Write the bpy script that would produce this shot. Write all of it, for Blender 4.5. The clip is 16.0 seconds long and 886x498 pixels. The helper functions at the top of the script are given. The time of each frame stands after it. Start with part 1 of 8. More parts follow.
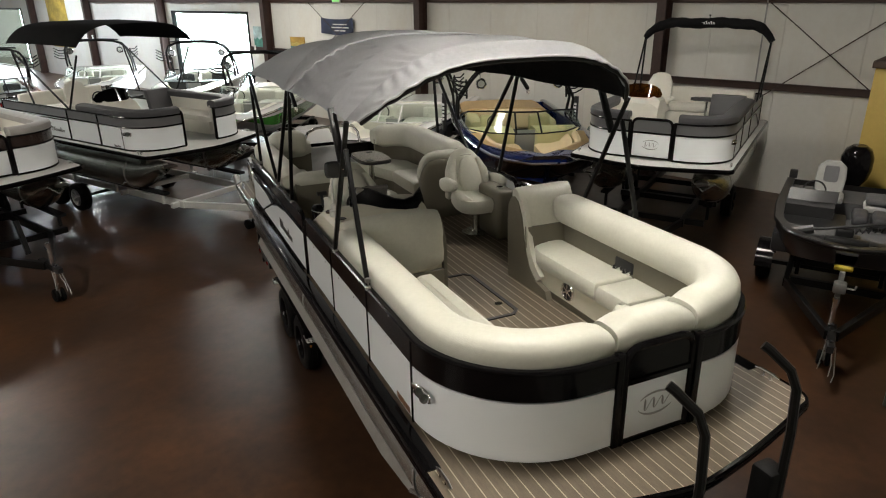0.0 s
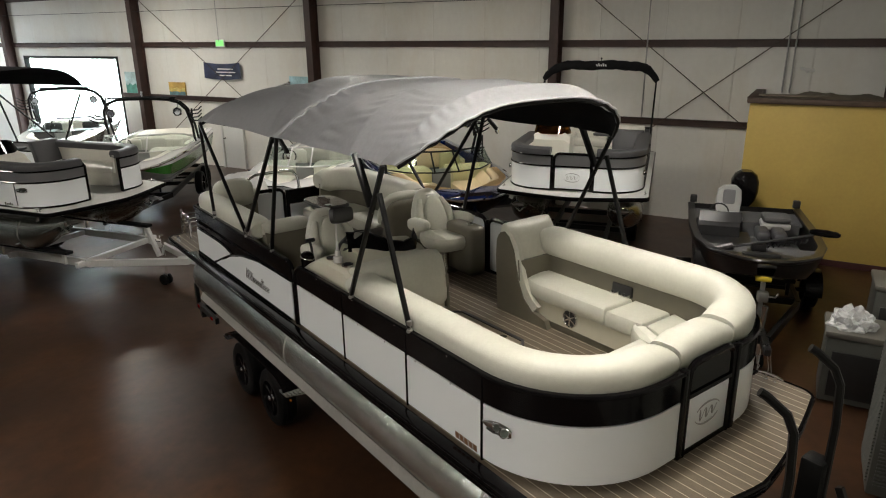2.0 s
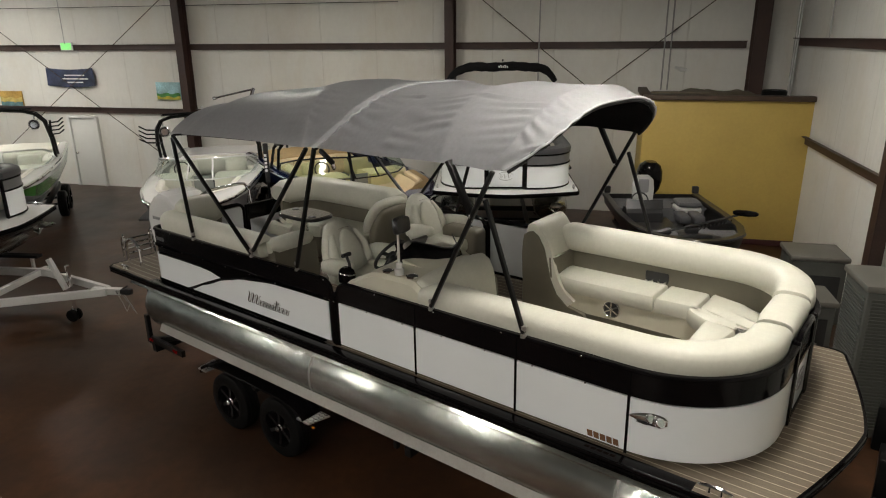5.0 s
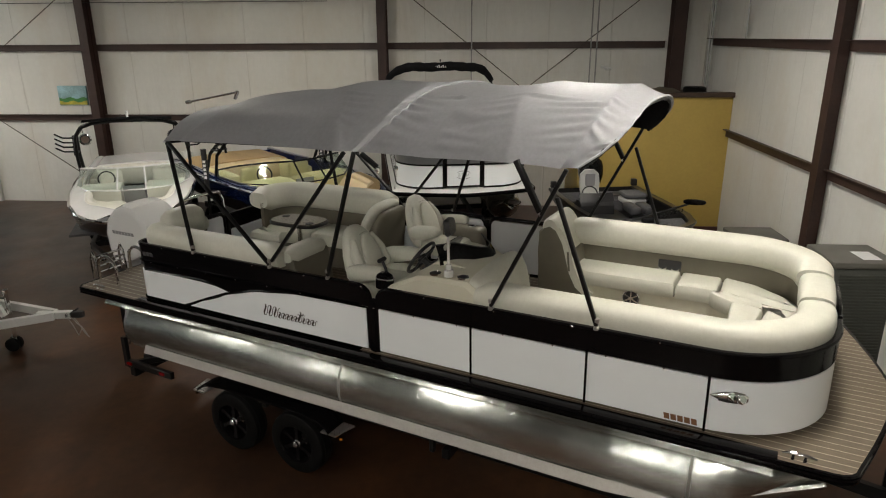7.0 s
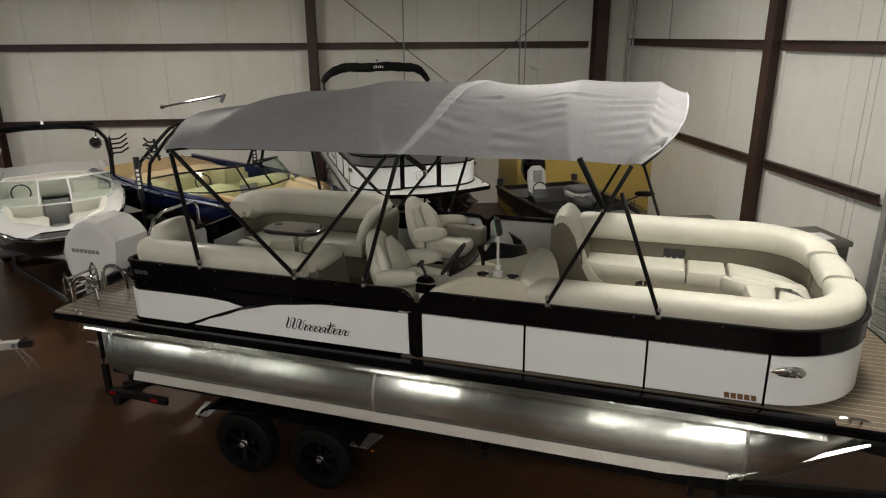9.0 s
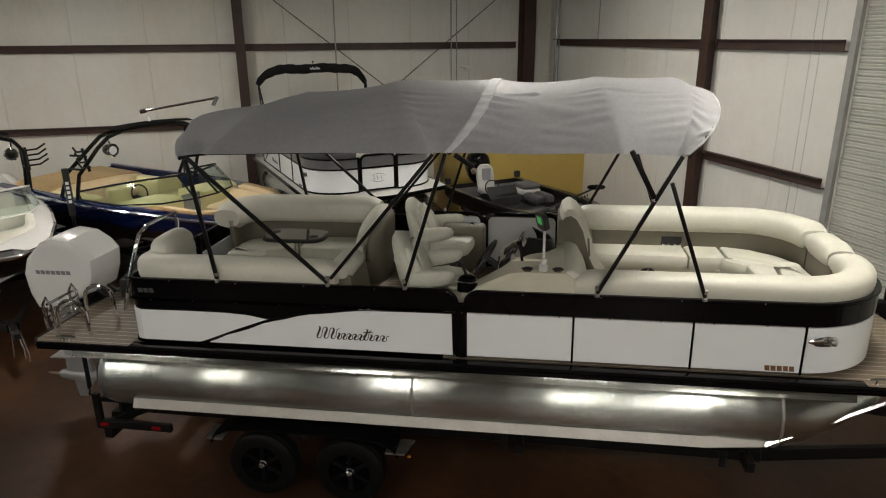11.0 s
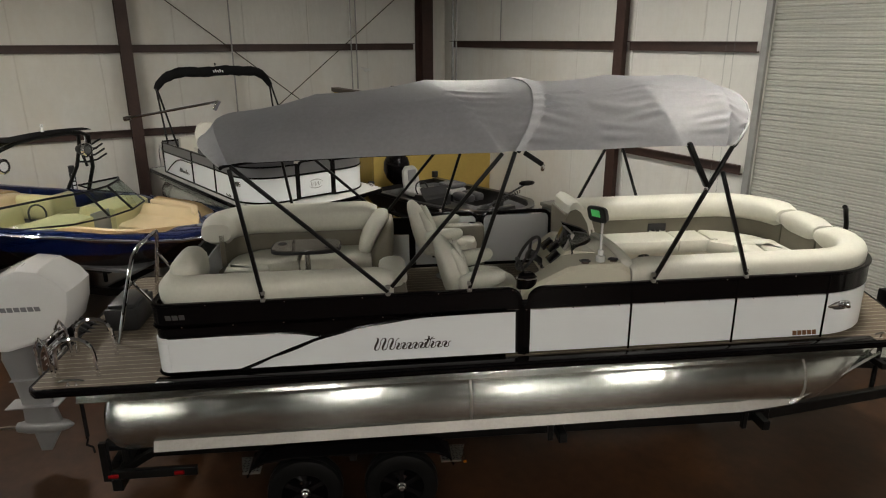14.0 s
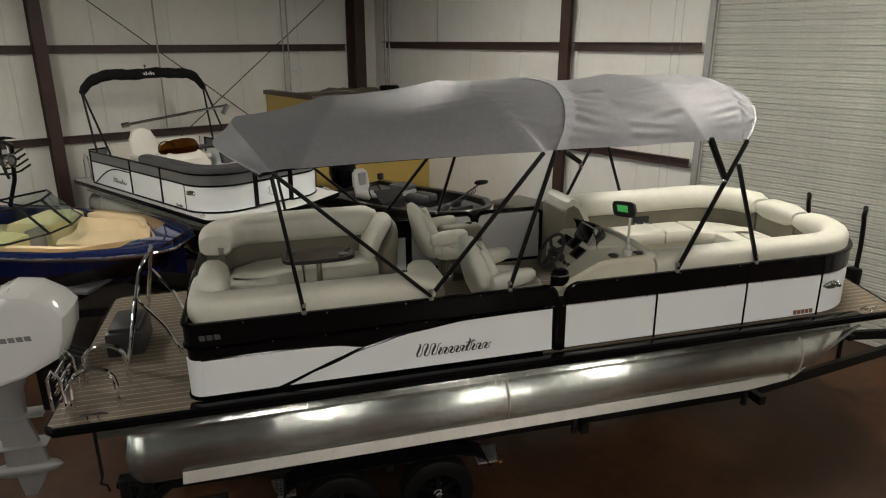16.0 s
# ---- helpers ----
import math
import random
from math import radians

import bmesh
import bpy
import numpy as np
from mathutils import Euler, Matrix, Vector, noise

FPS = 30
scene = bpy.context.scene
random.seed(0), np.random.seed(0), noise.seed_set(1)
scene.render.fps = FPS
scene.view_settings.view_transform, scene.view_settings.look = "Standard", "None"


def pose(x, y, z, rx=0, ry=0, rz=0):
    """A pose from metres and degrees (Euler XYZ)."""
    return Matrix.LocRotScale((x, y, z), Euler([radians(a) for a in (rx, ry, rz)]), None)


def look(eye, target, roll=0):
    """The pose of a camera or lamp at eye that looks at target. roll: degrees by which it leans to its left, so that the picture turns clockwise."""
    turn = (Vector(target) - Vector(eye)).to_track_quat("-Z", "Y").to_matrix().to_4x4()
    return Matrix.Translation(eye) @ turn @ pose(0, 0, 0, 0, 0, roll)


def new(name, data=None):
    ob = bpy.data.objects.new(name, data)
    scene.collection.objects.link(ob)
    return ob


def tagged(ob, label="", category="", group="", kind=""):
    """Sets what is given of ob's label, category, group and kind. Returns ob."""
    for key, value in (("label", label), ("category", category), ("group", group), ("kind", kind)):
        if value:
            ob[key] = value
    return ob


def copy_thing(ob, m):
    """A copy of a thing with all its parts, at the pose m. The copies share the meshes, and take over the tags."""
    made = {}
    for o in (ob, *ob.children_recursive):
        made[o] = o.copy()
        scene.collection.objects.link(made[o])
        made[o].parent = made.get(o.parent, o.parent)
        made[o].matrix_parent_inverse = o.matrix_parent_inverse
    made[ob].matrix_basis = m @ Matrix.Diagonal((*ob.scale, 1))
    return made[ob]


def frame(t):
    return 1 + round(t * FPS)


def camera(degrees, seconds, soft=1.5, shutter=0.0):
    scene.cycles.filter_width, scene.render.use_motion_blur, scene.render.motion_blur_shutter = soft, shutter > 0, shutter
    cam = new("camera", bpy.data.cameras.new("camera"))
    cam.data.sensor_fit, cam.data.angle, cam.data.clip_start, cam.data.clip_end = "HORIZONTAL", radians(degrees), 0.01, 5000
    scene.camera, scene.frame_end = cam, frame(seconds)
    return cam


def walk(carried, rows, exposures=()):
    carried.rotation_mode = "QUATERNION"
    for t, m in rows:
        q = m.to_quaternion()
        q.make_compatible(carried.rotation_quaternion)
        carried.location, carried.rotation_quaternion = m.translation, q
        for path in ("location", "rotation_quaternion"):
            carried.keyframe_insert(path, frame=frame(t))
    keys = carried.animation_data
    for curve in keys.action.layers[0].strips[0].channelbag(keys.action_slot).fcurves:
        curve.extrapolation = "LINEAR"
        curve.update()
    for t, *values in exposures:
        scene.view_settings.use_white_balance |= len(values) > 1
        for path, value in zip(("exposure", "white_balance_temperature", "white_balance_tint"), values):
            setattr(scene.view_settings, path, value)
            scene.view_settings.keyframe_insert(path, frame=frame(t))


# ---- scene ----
cam = camera(68.0, 16.0, soft=1.1)
PATH = [
    (0, (0.05, 0.138, 4.218), (0.824, 1.833, 3.494), -0.6),
    (0.5, (-0.278, 0.269, 4.223), (0.653, 1.921, 3.587), -0.6),
    (1, (-0.521, 0.41, 4.221), (0.488, 2.021, 3.6), -0.5),
    (1.5, (-0.751, 0.529, 4.229), (0.32, 2.101, 3.612), -0.5),
    (2, (-0.998, 0.684, 4.25), (0.14, 2.209, 3.634), -0.5),
    (2.5, (-1.222, 0.892, 4.258), (-0.019, 2.366, 3.642), -0.5),
    (3, (-1.448, 1.106, 4.261), (-0.181, 2.526, 3.644), -0.5),
    (3.5, (-1.668, 1.326, 4.271), (-0.341, 2.688, 3.653), -0.5),
    (4, (-1.875, 1.561, 4.267), (-0.489, 2.865, 3.651), -0.5),
    (6.5, (-2.822, 2.825, 4.286), (-1.189, 3.801, 3.669), -0.4),
    (7, (-2.972, 3.101, 4.289), (-1.299, 4.006, 3.672), -0.4),
    (7.5, (-3.102, 3.383, 4.288), (-1.392, 4.216, 3.671), -0.4),
    (8, (-3.236, 3.676, 4.296), (-1.491, 4.432, 3.678), -0.4),
    (8.5, (-3.344, 3.973, 4.297), (-1.568, 4.653, 3.678), -0.3),
    (9, (-3.44, 4.279, 4.295), (-1.635, 4.88, 3.676), -0.3),
    (11.5, (-3.745, 5.792, 4.264), (-1.854, 5.998, 3.649), -0.3),
    (12, (-3.77, 6.094, 4.259), (-1.871, 6.221, 3.644), -0.2),
    (12.5, (-3.776, 6.394, 4.248), (-1.872, 6.442, 3.637), -0.2),
    (13, (-3.758, 6.699, 4.245), (-1.854, 6.667, 3.634), -0.2),
    (13.5, (-3.732, 6.997, 4.239), (-1.83, 6.886, 3.631), -0.2),
    (14, (-3.694, 7.301, 4.242), (-1.798, 7.109, 3.633), -0.1),
    (14.5, (-3.635, 7.587, 4.236), (-1.749, 7.319, 3.628), -0.1),
    (15, (-3.577, 7.871, 4.235), (-1.702, 7.526, 3.629), -0.1),
    (15.5, (-3.509, 8.152, 4.235), (-1.65, 7.73, 3.629), -0.1),
    (16, (-3.43, 8.431, 4.234), (-1.59, 7.933, 3.628), -0.0),
]
walk(cam, [(t, look(eye, target, roll)) for t, eye, target, roll in PATH])

# ---- light ----
world = bpy.data.worlds.new("world")
scene.world = world
world.use_nodes = True
_n = world.node_tree.nodes
_sky = _n.new("ShaderNodeTexSky")
_sky.sky_type, _sky.sun_disc = "NISHITA", False
_sky.sun_elevation, _sky.sun_rotation = radians(40), radians(200)
world.node_tree.links.new(_sky.outputs[0], _n["Background"].inputs[0])
_n["Background"].inputs[1].default_value = 0.12

ANGLE = 24.5  # the building's turn against the main boat
BUILD = pose(0, 0, 0, 0, 0, ANGLE)
U_WALL, V_WALL, EAVE = 15.62, -1.2, 6.4
# (6.7, 6.0), (5.6, 12.9) and both beyond y = 30 are added fill
LAMPS = [  # x, y, watts
    (2.0, 3.2, 150.0), (-4.6, 2.2, 205.0), (-4.8, 8.8, 145.0), (-8.9, 15.9, 230.0), (-4.4, 17.0, 150.0), (-10.4, 4.3, 320.0), (-15.0, 1.5, 320.0),
    (6.7, 6.0, 160.0), (5.6, 12.9, 140.0), (2.0, 20.8, 170.0), (2.6, 23.8, 130.0), (-2.6, 34.0, 600.0), (-5.6, 41.0, 600.0)]


def area(name, m, sx, sy, power, colour):
    data = bpy.data.lights.new(name, "AREA")
    data.shape, data.size, data.size_y, data.energy, data.color = "RECTANGLE", sx, sy, power, colour
    ob = new(name, data)
    ob.matrix_world = m
    return ob


# beyond y = 30: cool fill added to brighten the far wall
for _u, _v, _w in LAMPS:
    area("bay_or_fill_lamp", pose(_u, _v, EAVE - 0.53, 0, 0, ANGLE), 1.15, 0.5, _w, (1.0, 0.94, 0.84) if _v < 30 else (0.88, 0.95, 1.0))
area("window_daylight", BUILD @ pose(U_WALL - 0.02, 26.4, 1.85, 0, 90, 0), 3.5, 5.6, 900.0, (0.86, 0.95, 1.0))
area("window_daylight", BUILD @ pose(U_WALL - 0.02, 52.2, 1.85, 0, 90, 0), 3.5, 9.2, 1300.0, (0.86, 0.95, 1.0))

# ---- materials ----


def material(name, colour, rough=0.5, metal=0.0, var=0.0, scale=6.0, bump=0.0, bump_scale=40.0, coat=0.0, fine=0.0, spec=0.5, stretch=(1, 1, 1), random_tint=0.0, rough_var=0.0):
    """A principled surface whose colour drifts at two scales, with fine relief."""
    m = bpy.data.materials.new(name)
    m.use_nodes = True
    nt = m.node_tree
    p = nt.nodes["Principled BSDF"]
    p.inputs["Roughness"].default_value, p.inputs["Metallic"].default_value = rough, metal
    p.inputs["Specular IOR Level"].default_value = spec
    p.inputs["Coat Weight"].default_value, p.inputs["Coat Roughness"].default_value = coat, 0.08
    rgb = (*colour, 1)
    p.inputs["Base Color"].default_value = rgb
    tc = nt.nodes.new("ShaderNodeTexCoord")
    mp = nt.nodes.new("ShaderNodeMapping")
    mp.inputs["Scale"].default_value = stretch
    nt.links.new(tc.outputs["Object"], mp.inputs[0])
    last = None

    def noise_tex(s, detail=4.0, r=0.55):
        n = nt.nodes.new("ShaderNodeTexNoise")
        n.inputs["Scale"].default_value, n.inputs["Detail"].default_value, n.inputs["Roughness"].default_value = s, detail, r
        nt.links.new(mp.outputs[0], n.inputs["Vector"])
        return n

    if var or fine or random_tint:
        hsv = nt.nodes.new("ShaderNodeHueSaturation")
        hsv.inputs["Color"].default_value = rgb
        val = None
        for amount, s in ((var, scale), (fine, scale * 14)):
            if not amount:
                continue
            n = noise_tex(s)
            mr = nt.nodes.new("ShaderNodeMapRange")
            mr.inputs[1].default_value, mr.inputs[2].default_value = 0.3, 0.7
            mr.inputs[3].default_value, mr.inputs[4].default_value = 1 - amount, 1 + amount
            nt.links.new(n.outputs[0], mr.inputs[0])
            if val is None:
                val = mr.outputs[0]
            else:
                mu = nt.nodes.new("ShaderNodeMath")
                mu.operation = "MULTIPLY"
                nt.links.new(val, mu.inputs[0])
                nt.links.new(mr.outputs[0], mu.inputs[1])
                val = mu.outputs[0]
        if random_tint:
            oi = nt.nodes.new("ShaderNodeObjectInfo")
            mr = nt.nodes.new("ShaderNodeMapRange")
            mr.inputs[3].default_value, mr.inputs[4].default_value = 1 - random_tint, 1 + random_tint
            nt.links.new(oi.outputs["Random"], mr.inputs[0])
            if val is None:
                val = mr.outputs[0]
            else:
                mu = nt.nodes.new("ShaderNodeMath")
                mu.operation = "MULTIPLY"
                nt.links.new(val, mu.inputs[0])
                nt.links.new(mr.outputs[0], mu.inputs[1])
                val = mu.outputs[0]
        nt.links.new(val, hsv.inputs["Value"])
        nt.links.new(hsv.outputs[0], p.inputs["Base Color"])
    if rough_var:
        n = noise_tex(scale * 1.7)
        mr = nt.nodes.new("ShaderNodeMapRange")
        mr.inputs[1].default_value, mr.inputs[2].default_value = 0.3, 0.7
        mr.inputs[3].default_value, mr.inputs[4].default_value = max(0.02, rough - rough_var), rough + rough_var
        nt.links.new(n.outputs[0], mr.inputs[0])
        nt.links.new(mr.outputs[0], p.inputs["Roughness"])
    if bump:
        n = noise_tex(bump_scale, 5.0, 0.6)
        b = nt.nodes.new("ShaderNodeBump")
        b.inputs["Strength"].default_value, b.inputs["Distance"].default_value = bump, 0.01
        nt.links.new(n.outputs[0], b.inputs["Height"])
        nt.links.new(b.outputs[0], p.inputs["Normal"])
    return m


def plank_material(name, base, seam, pitch, width):
    """Woven vinyl flooring printed with long planks and pale caulk lines that run fore and aft."""
    m = material(name, base, 0.6, var=0.1, scale=3.0, fine=0.12, bump=0.25, bump_scale=160.0, stretch=(1.0, 0.25, 1.0))
    nt = m.node_tree
    p = nt.nodes["Principled BSDF"]
    src = p.inputs["Base Color"].links[0].from_socket
    tc = nt.nodes.new("ShaderNodeTexCoord")
    sep = nt.nodes.new("ShaderNodeSeparateXYZ")
    nt.links.new(tc.outputs["Object"], sep.inputs[0])
    md = nt.nodes.new("ShaderNodeMath")
    md.operation = "PINGPONG"
    md.inputs[1].default_value = pitch / 2
    nt.links.new(sep.outputs[0], md.inputs[0])
    lt = nt.nodes.new("ShaderNodeMath")
    lt.operation = "LESS_THAN"
    lt.inputs[1].default_value = width / 2
    nt.links.new(md.outputs[0], lt.inputs[0])
    mix = nt.nodes.new("ShaderNodeMix")
    mix.data_type = "RGBA"
    nt.links.new(lt.outputs[0], mix.inputs["Factor"])
    nt.links.new(src, mix.inputs["A"])
    mix.inputs["B"].default_value = (*seam, 1)
    nt.links.new(mix.outputs["Result"], p.inputs["Base Color"])
    return m


def glass_material(name, tint, rough=0.02, alpha=0.25):
    """Thin sheet: mostly clear, tinted, with a sharp gloss."""
    m = bpy.data.materials.new(name)
    m.use_nodes = True
    nt = m.node_tree
    nt.nodes.remove(nt.nodes["Principled BSDF"])
    out = nt.nodes["Material Output"]
    tr = nt.nodes.new("ShaderNodeBsdfTransparent")
    tr.inputs[0].default_value = (*tint, 1)
    gl = nt.nodes.new("ShaderNodeBsdfGlossy")
    gl.inputs["Roughness"].default_value = rough
    lw = nt.nodes.new("ShaderNodeLayerWeight")
    pw = nt.nodes.new("ShaderNodeMath")
    pw.operation = "POWER"
    pw.inputs[1].default_value = 5.0
    nt.links.new(lw.outputs["Facing"], pw.inputs[0])
    fr = nt.nodes.new("ShaderNodeMapRange")
    fr.inputs[3].default_value, fr.inputs[4].default_value = 0.045, 0.9
    nt.links.new(pw.outputs[0], fr.inputs[0])
    mx = nt.nodes.new("ShaderNodeMixShader")
    nt.links.new(fr.outputs[0], mx.inputs[0])
    nt.links.new(tr.outputs[0], mx.inputs[1])
    nt.links.new(gl.outputs[0], mx.inputs[2])
    nt.links.new(mx.outputs[0], out.inputs[0])
    return m


def glow_material(name, colour, strength):
    m = bpy.data.materials.new(name)
    m.use_nodes = True
    p = m.node_tree.nodes["Principled BSDF"]
    p.inputs["Base Color"].default_value = (*colour, 1)
    p.inputs["Emission Color"].default_value = (*colour, 1)
    p.inputs["Emission Strength"].default_value = strength
    return m


CREAM = material("cream_vinyl", (0.585, 0.578, 0.50), 0.42, var=0.05, scale=2.5, fine=0.03, bump=0.12, bump_scale=220.0, spec=0.4)
IVORY = material("ivory_vinyl", (0.72, 0.70, 0.63), 0.42, var=0.04, scale=2.5, bump=0.1, bump_scale=220.0, spec=0.4)
MID_TAUPE = material("mid_taupe_vinyl", (0.275, 0.265, 0.21), 0.5, var=0.06, scale=4.0, bump=0.12, bump_scale=240.0)
TAUPE = material("taupe_vinyl", (0.14, 0.128, 0.095), 0.5, var=0.08, scale=4.0, bump=0.15, bump_scale=240.0)
BEIGE = material("beige_gelcoat", (0.60, 0.575, 0.465), 0.35, var=0.04, scale=3.0, coat=0.2)
PANEL_WHITE = material("white_aluminium_panel", (0.79, 0.815, 0.83), 0.28, var=0.015, scale=2.0, coat=0.4)
GEL_WHITE = material("white_gelcoat", (0.78, 0.78, 0.77), 0.18, var=0.02, scale=2.0, coat=0.6)
BLACK_GLOSS = material("black_gloss_aluminium", (0.004, 0.0036, 0.004), 0.14, var=0.2, scale=3.0, spec=0.16)
BLACK_SATIN = material("black_powder_coat", (0.006, 0.006, 0.006), 0.36, var=0.2, scale=5.0, spec=0.22, bump=0.05, bump_scale=300.0)
BLACK_FABRIC = material("black_canvas", (0.012, 0.012, 0.013), 0.9, spec=0.1, var=0.2, scale=4.0, fine=0.1, bump=0.3, bump_scale=260.0)
CANVAS = material("grey_canvas", (0.44, 0.443, 0.465), 0.5, var=0.05, scale=2.0, fine=0.05, bump=0.12, bump_scale=320.0, spec=0.5)
CANVAS_UNDERSIDE = material("charcoal_canvas_underside", (0.02, 0.02, 0.022), 0.85, var=0.15, scale=3.0, fine=0.1, bump=0.3, bump_scale=320.0, spec=0.1)
CANVAS_EDGE = material("grey_canvas_tape", (0.42, 0.424, 0.445), 0.6, var=0.06, scale=5.0, bump=0.3, bump_scale=320.0)
ALU = material("mill_aluminium", (0.66, 0.67, 0.64), 0.21, metal=1.0, var=0.06, scale=1.6, fine=0.05, stretch=(1, 0.3, 1), rough_var=0.05)


def rolled_aluminium(name, colour, rough):
    """Sheet whose rolling grain runs fore and aft: reflections are crisp along the log and spread round it."""
    m = material(name, colour, rough, metal=1.0, var=0.06, scale=1.6, fine=0.05, stretch=(1, 0.3, 1))
    nt = m.node_tree
    p = nt.nodes["Principled BSDF"]
    axis = nt.nodes.new("ShaderNodeVectorTransform")
    axis.vector_type, axis.convert_from, axis.convert_to = "VECTOR", "OBJECT", "WORLD"
    axis.inputs[0].default_value = (0, 1, 0)
    geo = nt.nodes.new("ShaderNodeNewGeometry")
    cross = nt.nodes.new("ShaderNodeVectorMath")
    cross.operation = "CROSS_PRODUCT"
    nt.links.new(geo.outputs["Normal"], cross.inputs[0])
    nt.links.new(axis.outputs[0], cross.inputs[1])
    nt.links.new(cross.outputs[0], p.inputs["Tangent"])
    p.inputs["Anisotropic"].default_value = 0.9
    # the sheet is slightly wavy, so that lamps mirror in broken patches
    tc = nt.nodes.new("ShaderNodeTexCoord")
    wave = nt.nodes.new("ShaderNodeTexNoise")
    wave.inputs["Scale"].default_value, wave.inputs["Detail"].default_value = 3.2, 2.0
    nt.links.new(tc.outputs["Object"], wave.inputs["Vector"])
    bump = nt.nodes.new("ShaderNodeBump")
    bump.inputs["Strength"].default_value, bump.inputs["Distance"].default_value = 0.35, 0.03
    nt.links.new(wave.outputs[0], bump.inputs["Height"])
    nt.links.new(bump.outputs[0], p.inputs["Normal"])
    return m


ALU_LOG = rolled_aluminium("rolled_aluminium_log", (0.61, 0.64, 0.61), 0.25)
ALU_DULL = material("dull_aluminium_strake", (0.38, 0.365, 0.34), 0.5, metal=0.85, var=0.08, scale=3.0, fine=0.05)
GALV = material("pale_trailer_frame", (0.66, 0.66, 0.64), 0.4, metal=0.25, var=0.06, scale=3.0, fine=0.04)
CHROME = material("chrome", (0.82, 0.82, 0.82), 0.07, metal=1.0)
TREAD = material("bright_tread_plate", (0.62, 0.62, 0.6), 0.3, metal=1.0, var=0.1, scale=8.0)
RUBBER = material("tyre_rubber", (0.004, 0.004, 0.004), 0.5, spec=0.1, var=0.2, scale=8.0, bump=0.2, bump_scale=120.0)
PLASTIC_BLACK = material("black_plastic", (0.015, 0.015, 0.016), 0.42, var=0.15, scale=8.0, bump=0.08, bump_scale=200.0)
DECK = plank_material("taupe_plank_vinyl", (0.135, 0.106, 0.074), (0.42, 0.37, 0.28), 0.078, 0.007)
DECK_GREY = material("pale_grey_deck", (0.52, 0.52, 0.50), 0.65, var=0.06, scale=4.0, fine=0.05, bump=0.2, bump_scale=200.0)
GREY_VINYL = material("charcoal_vinyl", (0.055, 0.055, 0.06), 0.5, var=0.1, scale=4.0, bump=0.12, bump_scale=220.0)
SILVER_BAND = material("pewter_band", (0.16, 0.16, 0.165), 0.35, metal=0.4, var=0.06, scale=3.0)
SMOKE = glass_material("smoked_screen", (0.05, 0.045, 0.045))
AMBER = glass_material("amber_screen", (0.35, 0.2, 0.06))
CLEAR = glass_material("clear_screen", (0.84, 0.9, 0.87))
DECAL = material("chrome_decal", (0.05, 0.042, 0.038), 0.3, metal=0.5)
DECAL_BRONZE = material("bronze_decal", (0.22, 0.11, 0.055), 0.35, metal=0.5)
DECAL_GREY = material("grey_decal", (0.2, 0.2, 0.21), 0.4)
WHITE_PRINT = material("white_print", (0.75, 0.75, 0.75), 0.6)
RED_LENS = material("red_lens", (0.22, 0.006, 0.008), 0.2)
AMBER_LENS = material("amber_lens", (0.5, 0.16, 0.02), 0.2)
GREEN_LCD = glow_material("green_display", (0.1, 0.6, 0.15), 0.22)
STEEL_BROWN = material("red_oxide_steel", (0.042, 0.020, 0.015), 0.5, var=0.25, scale=2.5, fine=0.15, bump=0.1, bump_scale=60.0)
YELLOW = material("ochre_wall_paint", (0.50, 0.36, 0.095), 0.6, var=0.06, scale=1.2, fine=0.03, bump=0.12, bump_scale=90.0)
WOOD_TRIM = material("dark_trim_board", (0.06, 0.035, 0.022), 0.55, var=0.2, scale=6.0)
DOOR_PAINT = material("white_door_paint", (0.68, 0.68, 0.66), 0.45, var=0.03, scale=2.0)
SLAT = material("roll_door_enamel", (0.47, 0.475, 0.43), 0.6, var=0.06, scale=1.5, fine=0.05, random_tint=0.05, spec=0.15)
GALV_STEEL = material("galvanised_steel", (0.35, 0.35, 0.34), 0.45, metal=0.8, var=0.15, scale=6.0)
BLUE_FLAKE = material("metallic_blue_gelcoat", (0.003, 0.012, 0.075), 0.12, metal=0.1, var=0.1, scale=3.0, coat=0.8)
HULL_BLACK = material("black_gelcoat", (0.012, 0.008, 0.008), 0.15, coat=0.7)
TAN_WOOD = material("tan_deck_pad", (0.50, 0.35, 0.17), 0.6, var=0.12, scale=3.0, stretch=(1, 0.2, 1), fine=0.1)
TAN_VINYL = material("tan_vinyl", (0.68, 0.54, 0.33), 0.45, var=0.05, scale=3.0, bump=0.1, bump_scale=200.0)
LIME_VINYL = material("pale_lime_vinyl", (0.72, 0.66, 0.36), 0.45, var=0.05, scale=3.0, bump=0.1, bump_scale=200.0)
GREEN_GEL = material("green_gelcoat", (0.05, 0.22, 0.04), 0.2, var=0.2, scale=2.5, coat=0.6)
RED_GEL = material("red_gelcoat", (0.30, 0.012, 0.012), 0.25, var=0.05, scale=3.0, coat=0.5)
HULL_GREY = material("dark_grey_hull_paint", (0.009, 0.008, 0.008), 0.3, var=0.1, scale=3.0, coat=0.3)
CARPET_GREY = material("grey_marine_carpet", (0.10, 0.10, 0.104), 0.9, var=0.08, scale=6.0, fine=0.15, bump=0.5, bump_scale=240.0)
MOTOR_GREY = material("grey_motor_casting", (0.30, 0.30, 0.30), 0.42, metal=0.3, var=0.05, scale=4.0)
BOX_GREY = material("grey_metal_cabinet", (0.075, 0.078, 0.07), 0.5, var=0.08, scale=3.0, fine=0.05)
TARP = material("brown_tarp", (0.10, 0.085, 0.06), 0.7, var=0.2, scale=4.0, bump=0.3, bump_scale=20.0)


